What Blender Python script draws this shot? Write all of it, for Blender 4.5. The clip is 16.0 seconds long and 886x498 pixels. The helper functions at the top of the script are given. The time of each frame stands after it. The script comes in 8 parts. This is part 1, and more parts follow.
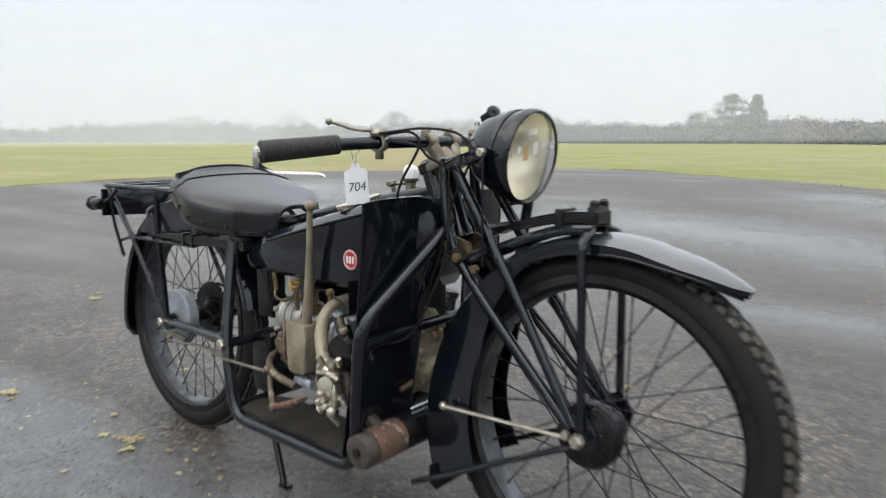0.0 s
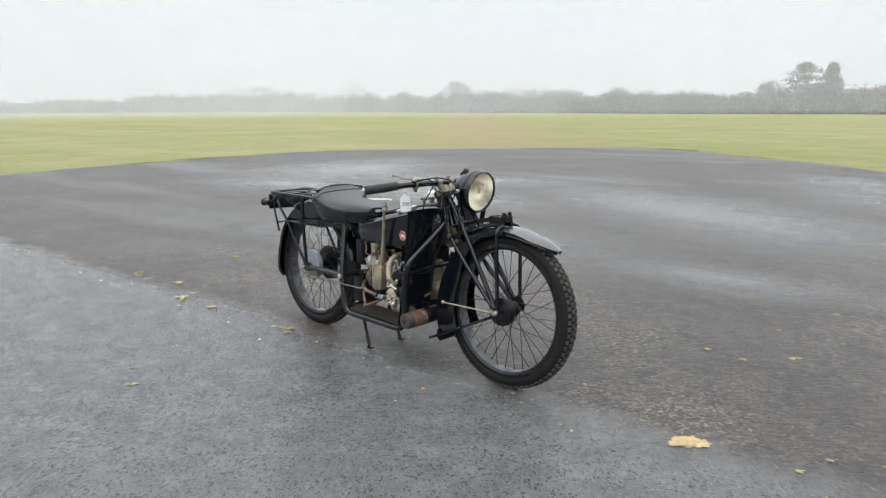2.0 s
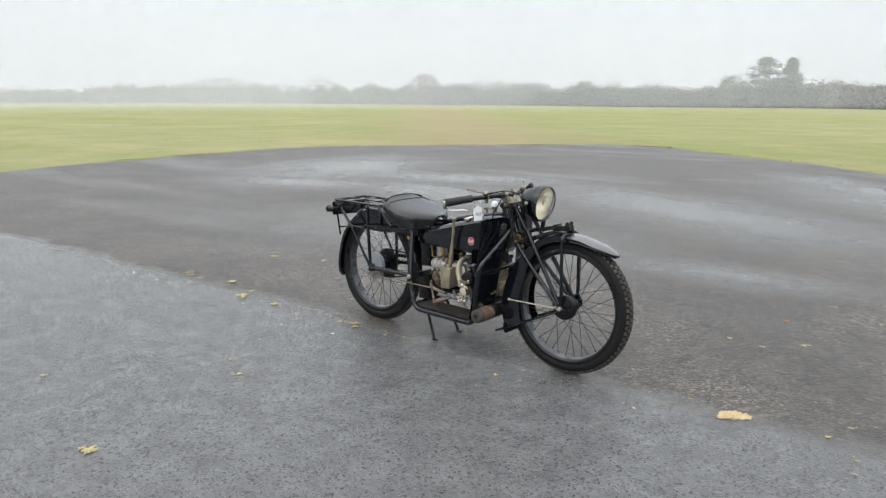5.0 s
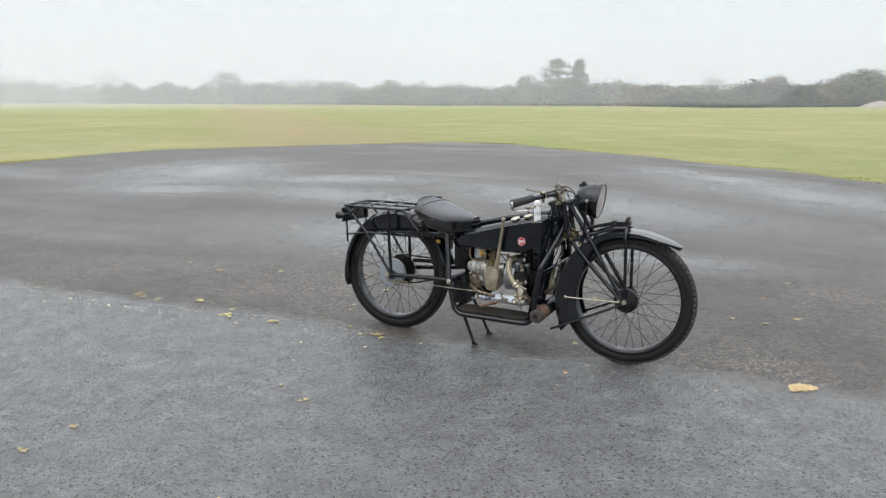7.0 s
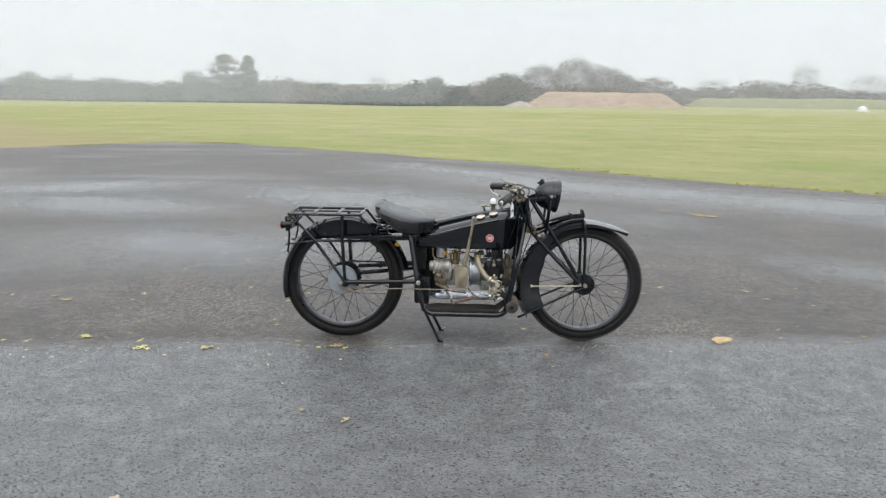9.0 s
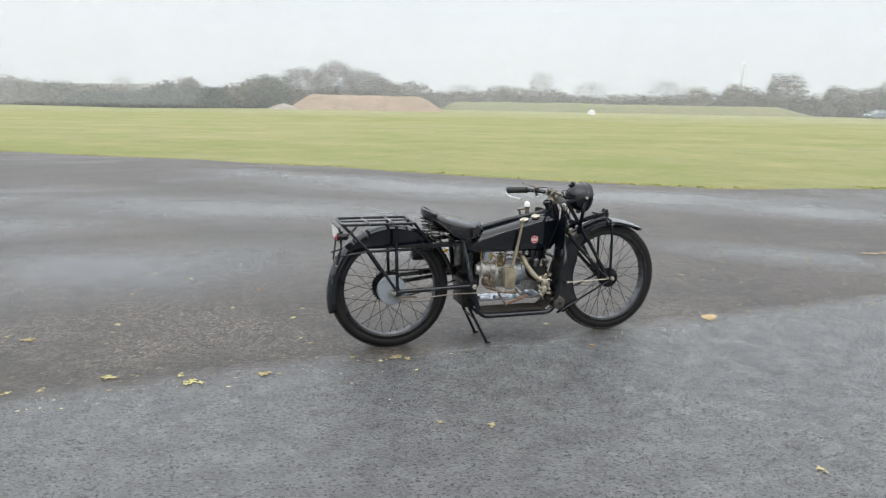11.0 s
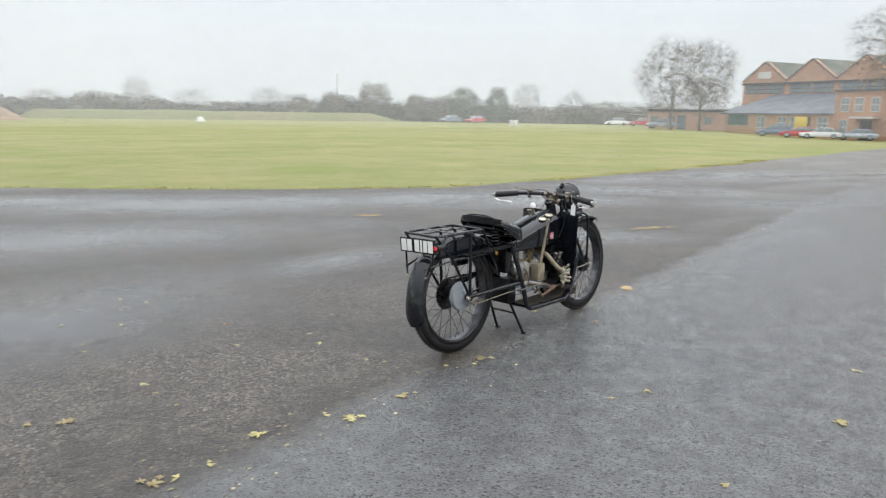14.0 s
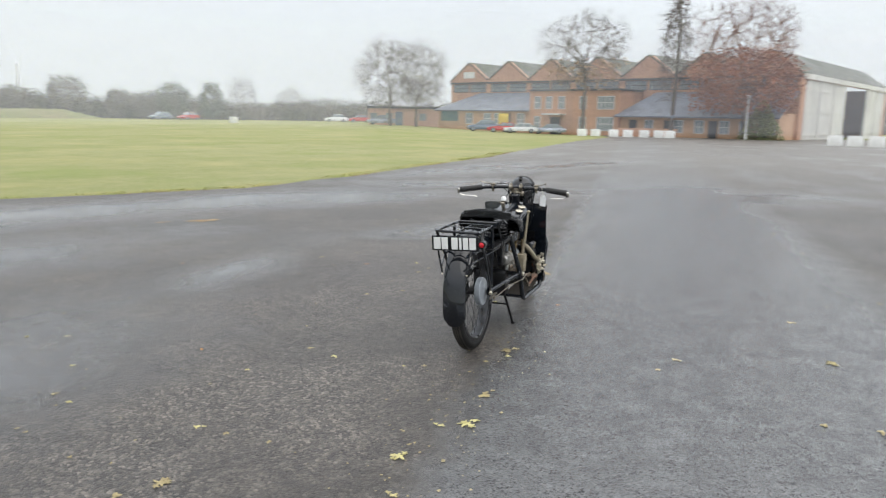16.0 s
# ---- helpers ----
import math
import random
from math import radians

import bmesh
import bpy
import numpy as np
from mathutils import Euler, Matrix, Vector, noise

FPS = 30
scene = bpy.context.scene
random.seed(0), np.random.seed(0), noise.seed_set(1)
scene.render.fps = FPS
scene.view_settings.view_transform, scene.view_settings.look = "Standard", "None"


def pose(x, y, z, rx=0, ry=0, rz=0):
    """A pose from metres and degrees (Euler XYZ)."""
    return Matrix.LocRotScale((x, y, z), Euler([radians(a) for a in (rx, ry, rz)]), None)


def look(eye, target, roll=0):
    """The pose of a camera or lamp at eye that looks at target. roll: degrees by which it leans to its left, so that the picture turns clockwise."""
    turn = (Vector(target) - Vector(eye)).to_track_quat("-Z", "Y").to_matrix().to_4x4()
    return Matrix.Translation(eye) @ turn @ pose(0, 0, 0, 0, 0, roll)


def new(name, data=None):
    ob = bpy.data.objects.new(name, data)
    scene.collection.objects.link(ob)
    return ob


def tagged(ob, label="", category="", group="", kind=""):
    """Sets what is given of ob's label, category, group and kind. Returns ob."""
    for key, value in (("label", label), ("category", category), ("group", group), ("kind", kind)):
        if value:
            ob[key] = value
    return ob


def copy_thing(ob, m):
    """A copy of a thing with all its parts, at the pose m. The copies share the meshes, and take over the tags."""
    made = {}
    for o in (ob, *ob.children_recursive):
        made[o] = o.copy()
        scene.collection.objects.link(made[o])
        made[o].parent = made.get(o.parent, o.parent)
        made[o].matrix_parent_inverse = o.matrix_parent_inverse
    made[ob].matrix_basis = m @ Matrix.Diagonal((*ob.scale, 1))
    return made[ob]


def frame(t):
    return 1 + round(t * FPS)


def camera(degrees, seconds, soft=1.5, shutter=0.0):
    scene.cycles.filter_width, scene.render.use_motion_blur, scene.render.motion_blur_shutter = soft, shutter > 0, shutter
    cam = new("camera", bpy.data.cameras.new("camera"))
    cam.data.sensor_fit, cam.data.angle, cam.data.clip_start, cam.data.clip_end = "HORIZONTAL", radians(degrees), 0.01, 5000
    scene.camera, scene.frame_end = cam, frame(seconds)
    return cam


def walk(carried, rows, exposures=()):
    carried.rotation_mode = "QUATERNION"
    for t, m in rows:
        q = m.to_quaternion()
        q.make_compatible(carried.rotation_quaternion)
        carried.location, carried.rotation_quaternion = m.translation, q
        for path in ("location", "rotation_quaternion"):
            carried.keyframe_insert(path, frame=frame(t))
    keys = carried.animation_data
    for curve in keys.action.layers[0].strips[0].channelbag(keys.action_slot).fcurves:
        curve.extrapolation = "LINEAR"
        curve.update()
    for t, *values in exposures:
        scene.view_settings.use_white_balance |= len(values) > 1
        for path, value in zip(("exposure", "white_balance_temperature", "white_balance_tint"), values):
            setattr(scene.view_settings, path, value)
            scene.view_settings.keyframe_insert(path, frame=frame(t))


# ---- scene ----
cam = camera(62.9, 16.0, soft=1.2, shutter=0.5)
PATH = [
    (0, (1.973, -1.163, 0.879), (0.687, 0.337, 0.572), -0.2),
    (0.5, (2.333, -1.484, 0.966), (1.042, 0.001, 0.605), -0.2),
    (1, (2.697, -1.809, 1.056), (1.373, -0.357, 0.681), -0.3),
    (1.5, (3.007, -2.09, 1.129), (1.648, -0.672, 0.75), -0.3),
    (2, (3.32, -2.322, 1.209), (1.922, -0.946, 0.822), -0.3),
    (2.5, (3.528, -2.468, 1.26), (2.12, -1.103, 0.869), -0.2),
    (3, (3.702, -2.591, 1.315), (2.283, -1.237, 0.923), -0.3),
    (3.5, (3.749, -2.655, 1.344), (2.338, -1.296, 0.942), -0.2),
    (4, (3.651, -2.758, 1.376), (2.244, -1.396, 0.972), -0.1),
    (4.5, (3.493, -2.888, 1.381), (2.097, -1.514, 0.976), -0.0),
    (5, (3.269, -2.991, 1.362), (1.939, -1.554, 0.953), 0.0),
    (7.5, (1.857, -3.787, 1.367), (1.132, -1.969, 0.954), 0.1),
    (8, (1.488, -3.922, 1.371), (0.992, -2.029, 0.958), 0.4),
    (8.5, (1.114, -4.054, 1.395), (0.829, -2.118, 0.983), 0.5),
    (9, (0.704, -4.088, 1.391), (0.631, -2.133, 0.976), 0.7),
    (11.5, (-1.335, -3.857, 1.398), (-0.593, -2.041, 1.006), 1.1),
    (12, (-1.76, -3.727, 1.405), (-0.834, -1.998, 1.018), 1.1),
    (12.5, (-2.133, -3.533, 1.4), (-1.052, -1.895, 1.018), 1.3),
    (13, (-2.545, -3.314, 1.398), (-1.336, -1.766, 1.025), 1.0),
    (13.5, (-2.855, -3.05, 1.378), (-1.53, -1.598, 1.008), 0.9),
    (14, (-3.165, -2.758, 1.386), (-1.707, -1.438, 1.023), 0.9),
    (14.5, (-3.408, -2.454, 1.378), (-1.832, -1.276, 1.018), 0.9),
    (15, (-3.627, -2.075, 1.377), (-1.951, -1.043, 1.017), 0.8),
    (15.5, (-3.84, -1.689, 1.361), (-2.078, -0.812, 1.002), 0.9),
    (16, (-4.003, -1.259, 1.351), (-2.153, -0.589, 0.991), 0.9),
]
walk(cam, [(t, look(eye, target, roll)) for t, eye, target, roll in PATH])

# ---- world and light: bright overcast sky, soft sun behind cloud ----
world = bpy.data.worlds.new("overcast_sky")
scene.world = world
world.use_nodes = True
wn, wl = world.node_tree.nodes, world.node_tree.links
wn.clear()
w_out, w_bg = wn.new("ShaderNodeOutputWorld"), wn.new("ShaderNodeBackground")
w_sky = wn.new("ShaderNodeTexSky")
w_sky.sky_type, w_sky.sun_disc = "NISHITA", False
w_sky.sun_elevation, w_sky.sun_rotation = radians(48), radians(150)
w_sky.air_density, w_sky.dust_density = 1.0, 6.0
w_hue = wn.new("ShaderNodeHueSaturation")
w_hue.inputs["Saturation"].default_value = 0.12
w_tc, w_sep, w_ramp = wn.new("ShaderNodeTexCoord"), wn.new("ShaderNodeSeparateXYZ"), wn.new("ShaderNodeValToRGB")
w_noise = wn.new("ShaderNodeTexNoise")
w_noise.inputs["Scale"].default_value, w_noise.inputs["Detail"].default_value = 2.2, 3
w_cloud = wn.new("ShaderNodeMapRange")
w_cloud.inputs["From Min"].default_value, w_cloud.inputs["From Max"].default_value = 0.3, 0.7
w_cloud.inputs["To Min"].default_value, w_cloud.inputs["To Max"].default_value = 0.94, 1.05
for pos, col in ((0.0, (0.320, 0.342, 0.364, 1)), (0.03, (0.327, 0.352, 0.376, 1)), (0.17, (0.350, 0.381, 0.411, 1)),
                 (0.4, (0.54, 0.58, 0.63, 1)), (1.0, (0.87, 0.95, 1.05, 1))):
    e = w_ramp.color_ramp.elements.new(pos)
    e.color = col
for e in [e for e in w_ramp.color_ramp.elements if e.color[1] in (0.0, 1.0)]:
    w_ramp.color_ramp.elements.remove(e)
w_mul, w_mix, w_add = wn.new("ShaderNodeVectorMath"), wn.new("ShaderNodeVectorMath"), wn.new("ShaderNodeVectorMath")
w_mul.operation, w_mix.operation, w_add.operation = "SCALE", "SCALE", "ADD"
w_mix.inputs["Scale"].default_value = 0.012
wl.new(w_tc.outputs["Generated"], w_sep.inputs[0])
wl.new(w_tc.outputs["Generated"], w_noise.inputs["Vector"])
wl.new(w_sep.outputs["Z"], w_ramp.inputs[0])
wl.new(w_noise.outputs[0], w_cloud.inputs["Value"])
wl.new(w_ramp.outputs[0], w_mul.inputs[0])
wl.new(w_cloud.outputs[0], w_mul.inputs["Scale"])
wl.new(w_sky.outputs[0], w_hue.inputs["Color"])
wl.new(w_hue.outputs[0], w_mix.inputs[0])
wl.new(w_mul.outputs[0], w_add.inputs[0])
wl.new(w_mix.outputs[0], w_add.inputs[1])
wl.new(w_add.outputs[0], w_bg.inputs["Color"])
w_bg.inputs["Strength"].default_value = 2.2
wl.new(w_bg.outputs[0], w_out.inputs["Surface"])

sun_data = bpy.data.lights.new("sun", "SUN")
sun_data.energy, sun_data.angle, sun_data.color = 0.7, radians(50), (1.0, 0.97, 0.92)
sun = new("sun", sun_data)
sun.matrix_basis = look((-6, -12, 20), (0, 0, 0))


# ---- materials ----
def nodes_of(name):
    m = bpy.data.materials.new(name)
    m.use_nodes = True
    return m, m.node_tree.nodes, m.node_tree.links, m.node_tree.nodes["Principled BSDF"]


def noise_node(n, l, vec, scale, detail=4, rough=0.55):
    t = n.new("ShaderNodeTexNoise")
    t.inputs["Scale"].default_value, t.inputs["Detail"].default_value, t.inputs["Roughness"].default_value = scale, detail, rough
    l.new(vec, t.inputs["Vector"])
    return t.outputs[0]


def ranged(n, l, val, a, b, c, d):
    r = n.new("ShaderNodeMapRange")
    for k, v in zip(("From Min", "From Max", "To Min", "To Max"), (a, b, c, d)):
        r.inputs[k].default_value = v
    l.new(val, r.inputs["Value"])
    return r.outputs[0]


def mixed(n, l, fac, a, b):
    x = n.new("ShaderNodeMix")
    x.data_type = "RGBA"
    for sock, v in ((x.inputs[6], a), (x.inputs[7], b)):
        if isinstance(v, tuple):
            sock.default_value = (*v, 1)
        else:
            l.new(v, sock)
    if isinstance(fac, float):
        x.inputs[0].default_value = fac
    else:
        l.new(fac, x.inputs[0])
    return x.outputs[2]


def maths(n, l, op, a, b=0.0, c=0.0):
    x = n.new("ShaderNodeMath")
    x.operation = op
    for i, v in enumerate((a, b, c)):
        if isinstance(v, (int, float)):
            x.inputs[i].default_value = v
        else:
            l.new(v, x.inputs[i])
    return x.outputs[0]


def bumped(n, l, bsdf, height, strength, distance):
    b = n.new("ShaderNodeBump")
    b.inputs["Strength"].default_value, b.inputs["Distance"].default_value = strength, distance
    l.new(height, b.inputs["Height"])
    l.new(b.outputs[0], bsdf.inputs["Normal"])


def mat(name, c1, c2, scale=8, rough=(0.4, 0.6), metal=0.0, bump=0.0, bscale=120, bdist=0.001, coat=0.0, fine=0.15, spots=None, per_object=0.0, spec=0.5):
    """Two colours at a coarse scale, a fine grain on top, roughness and relief from the same grain."""
    m, n, l, b = nodes_of(name)
    tc = n.new("ShaderNodeTexCoord").outputs["Object"]
    big, small = noise_node(n, l, tc, scale), noise_node(n, l, tc, bscale, 3)
    col = mixed(n, l, ranged(n, l, big, 0.35, 0.65, 0, 1), c1, c2)
    if spots:
        sp = noise_node(n, l, tc, spots[0], 5, 0.7)
        col = mixed(n, l, ranged(n, l, sp, spots[1], spots[1] + 0.07, 0, 1), col, spots[2])
    g = mixed(n, l, ranged(n, l, small, 0.3, 0.7, 0, 1), (1 - fine,) * 3, (1 + fine,) * 3)
    x = n.new("ShaderNodeMix")
    x.data_type, x.blend_type = "RGBA", "MULTIPLY"
    x.inputs[0].default_value = 1.0
    l.new(col, x.inputs[6]), l.new(g, x.inputs[7])
    col = x.outputs[2]
    if per_object:
        h = n.new("ShaderNodeHueSaturation")
        rnd = n.new("ShaderNodeObjectInfo").outputs["Random"]
        l.new(ranged(n, l, rnd, 0, 1, 1 - per_object, 1 + per_object), h.inputs["Value"])
        l.new(ranged(n, l, rnd, 0, 1, 0.5 - per_object * 0.06, 0.5 + per_object * 0.06), h.inputs["Hue"])
        l.new(col, h.inputs["Color"])
        col = h.outputs[0]
    l.new(col, b.inputs["Base Color"])
    l.new(ranged(n, l, big, 0.3, 0.7, rough[0], rough[1]), b.inputs["Roughness"])
    b.inputs["Metallic"].default_value = metal
    b.inputs["Specular IOR Level"].default_value = spec
    b.inputs["Coat Weight"].default_value = coat
    b.inputs["Coat Roughness"].default_value = 0.06
    if bump:
        bumped(n, l, b, small, bump, bdist)
    return m


ENAMEL = mat("black_enamel", (0.0034, 0.0048, 0.0076), (0.0052, 0.0066, 0.0096), 9, (0.045, 0.10), 0, 0.02, 40, 0.0004, spots=(38, 0.75, (0.02, 0.018, 0.016)), spec=0.5)
SATIN_BLACK = mat("satin_black_steel", (0.004, 0.004, 0.005), (0.008, 0.008, 0.009), 14, (0.22, 0.4), 0, 0.2, 160, 0.0006, spots=(60, 0.72, (0.05, 0.036, 0.026)), spec=0.35)
# paler than ENAMEL: the sky's sheen on the front crown is in the colour
CROWN_SHEEN = mat("mudguard_crown_sheen", (0.014, 0.018, 0.023), (0.022, 0.026, 0.031), 6, (0.20, 0.32), 0, 0.02, 50, 0.0004, coat=0.9, spots=(30, 0.75, (0.03, 0.03, 0.03)), spec=0.9)
RUBBER = mat("tyre_rubber", (0.006, 0.0062, 0.0068), (0.012, 0.0115, 0.011), 10, (0.5, 0.75), 0, 0.3, 220, 0.001, spots=(16, 0.70, (0.03, 0.026, 0.022)), spec=0.22)
TREAD = mat("dusty_tread_rubber", (0.03, 0.028, 0.026), (0.075, 0.066, 0.055), 24, (0.75, 0.95), 0, 0.4, 220, 0.001, spots=(40, 0.62, (0.16, 0.14, 0.11)))
GRIP = mat("grip_rubber", (0.012, 0.012, 0.012), (0.022, 0.022, 0.022), 30, (0.5, 0.7), 0, 0.2, 300, 0.0005)
LEATHER = mat("black_leather", (0.0042, 0.0050, 0.0064), (0.0075, 0.0082, 0.0098), 12, (0.15, 0.25), 0, 0.22, 240, 0.0012, spec=0.5)
ALLOY = mat("cast_aluminium", (0.46, 0.45, 0.425), (0.31, 0.295, 0.265), 20, (0.36, 0.56), 0.45, 0.4, 260, 0.0012, spots=(26, 0.60, (0.09, 0.075, 0.055)))
BRIGHT_ALLOY = mat("bare_sheet_aluminium", (0.50, 0.52, 0.55), (0.32, 0.34, 0.36), 14, (0.28, 0.5), 0.7, 0.25, 120, 0.002, spots=(20, 0.64, (0.07, 0.065, 0.06)))
STEEL = mat("dull_steel_rim", (0.135, 0.141, 0.153), (0.060, 0.062, 0.067), 16, (0.3, 0.55), 0.7, 0.2, 260, 0.0006, spots=(34, 0.62, (0.10, 0.075, 0.05)))
NICKEL = mat("worn_nickel", (0.58, 0.54, 0.45), (0.40, 0.35, 0.27), 30, (0.22, 0.45), 0.9, 0.15, 240, 0.0005, spots=(50, 0.66, (0.16, 0.12, 0.07)))
DULL_NICKEL = mat("dull_control_nickel", (0.30, 0.27, 0.22), (0.18, 0.155, 0.12), 30, (0.3, 0.5), 0.85, 0.2, 240, 0.0005, spots=(50, 0.62, (0.06, 0.05, 0.04)))
CHROME = mat("polished_lever", (0.62, 0.61, 0.58), (0.48, 0.46, 0.42), 30, (0.10, 0.25), 1.0, 0.05, 240, 0.0005)
BRASS = mat("tarnished_brass", (0.25, 0.185, 0.10), (0.15, 0.11, 0.065), 40, (0.35, 0.6), 0.8, 0.3, 300, 0.0008)
CREAM = mat("oil_stained_cream_casting", (0.27, 0.235, 0.165), (0.175, 0.145, 0.10), 18, (0.42, 0.66), 0.15, 0.3, 240, 0.0010, spots=(22, 0.63, (0.10, 0.075, 0.045)))
OILY = mat("oil_browned_casting", (0.17, 0.13, 0.09), (0.085, 0.066, 0.05), 34, (0.4, 0.65), 0.45, 0.45, 240, 0.0012, spots=(30, 0.6, (0.30, 0.27, 0.22)))
RUST = mat("rusted_steel", (0.18, 0.09, 0.056), (0.11, 0.076, 0.058), 28, (0.7, 0.95), 0.2, 0.5, 200, 0.0015, spots=(26, 0.58, (0.34, 0.30, 0.25)))
SOOT = mat("heat_greyed_steel", (0.085, 0.072, 0.062), (0.05, 0.042, 0.038), 30, (0.55, 0.8), 0.4, 0.4, 200, 0.001, spots=(30, 0.6, (0.30, 0.13, 0.06)))
MATTING = mat("footboard_rubber_matting", (0.030, 0.027, 0.024), (0.046, 0.041, 0.035), 14, (0.7, 0.95), 0, 0.4, 180, 0.0015, spots=(40, 0.68, (0.14, 0.105, 0.07)), spec=0.1)
DRUM_GREY = mat("grey_painted_brake_drum", (0.28, 0.305, 0.33), (0.21, 0.23, 0.25), 18, (0.30, 0.48), 0.1, 0.2, 200, 0.0006, spots=(30, 0.66, (0.10, 0.085, 0.07)))
REFLECTOR = mat("cream_lamp_reflector", (0.95, 0.92, 0.83), (0.88, 0.83, 0.70), 12, (0.26, 0.36), 0.85, 0, 200, fine=0.04)
UNDERTRAY = mat("polished_undertray", (0.56, 0.61, 0.67), (0.36, 0.39, 0.43), 22, (0.15, 0.32), 0.5, 0.25, 60, 0.002, spots=(18, 0.60, (0.03, 0.027, 0.024)))
PAPER = mat("white_card", (0.80, 0.80, 0.79), (0.74, 0.74, 0.74), 25, (0.7, 0.85), 0, 0.1, 300, 0.0003, fine=0.03)
INK = mat("blue_black_ink", (0.01, 0.05, 0.08), (0.015, 0.07, 0.10), 60, (0.5, 0.7))
STRING = mat("pale_string", (0.62, 0.60, 0.54), (0.50, 0.48, 0.42), 200, (0.8, 0.95))
RED_ENAMEL = mat("red_enamel", (0.42, 0.02, 0.03), (0.33, 0.02, 0.03), 40, (0.25, 0.4), 0, 0, 200, coat=0.3)
WHITE_PAINT = mat("white_paint", (0.78, 0.78, 0.76), (0.70, 0.70, 0.68), 14, (0.4, 0.6), fine=0.05)
RED_LENS = mat("red_lens", (0.55, 0.01, 0.02), (0.45, 0.01, 0.02), 40, (0.08, 0.15))
STICKER = mat("yellow_sticker", (0.62, 0.36, 0.05), (0.55, 0.31, 0.05), 30, (0.5, 0.7))
TAN_PATCH = mat("tan_lamp_patch", (0.55, 0.36, 0.16), (0.50, 0.33, 0.15), 30, (0.5, 0.7))

GLASS, gn, gl, gb = nodes_of("lamp_glass")
gb.inputs["Base Color"].default_value = (0.98, 0.97, 0.92, 1)
gb.inputs["Roughness"].default_value, gb.inputs["Transmission Weight"].default_value, gb.inputs["IOR"].default_value = 0.03, 1.0, 1.12


# hollows of the apron: x, y, length, width, turn
HOLLOWS = ((-1.9, 2.4, 1.3, 0.65, 5), (-0.4, 5.5, 1.9, 0.7, -22), (0.8, 9.2, 1.5, 0.45, -40), (2.6, 7.2, 2.4, 0.75, -34), (5.2, 5.8, 2.1, 0.7, -24), (7.0, 4.0, 1.3, 0.55, -30),
           (10.3, 3.2, 1.6, 0.6, -60), (-8.0, 6.2, 1.1, 1.8, 30), (-6.3, 4.2, 1.2, 0.45, 20), (-5.2, 6.3, 1.4, 0.5, 20), (-3.9, 4.7, 1.4, 0.5, -5), (4.3, 1.6, 0.7, 0.3, -40),
           (1.2, 2.6, 0.6, 0.22, 5), (14.7, 4.6, 2.6, 0.5, -10), (17.0, 3.0, 3.4, 0.6, -20), (9.8, -0.8, 1.0, 1.9, 15))


def mixed_value(n, l, fac, a, c):
    return maths(n, l, "MULTIPLY_ADD", fac, maths(n, l, "SUBTRACT", c, a), a)


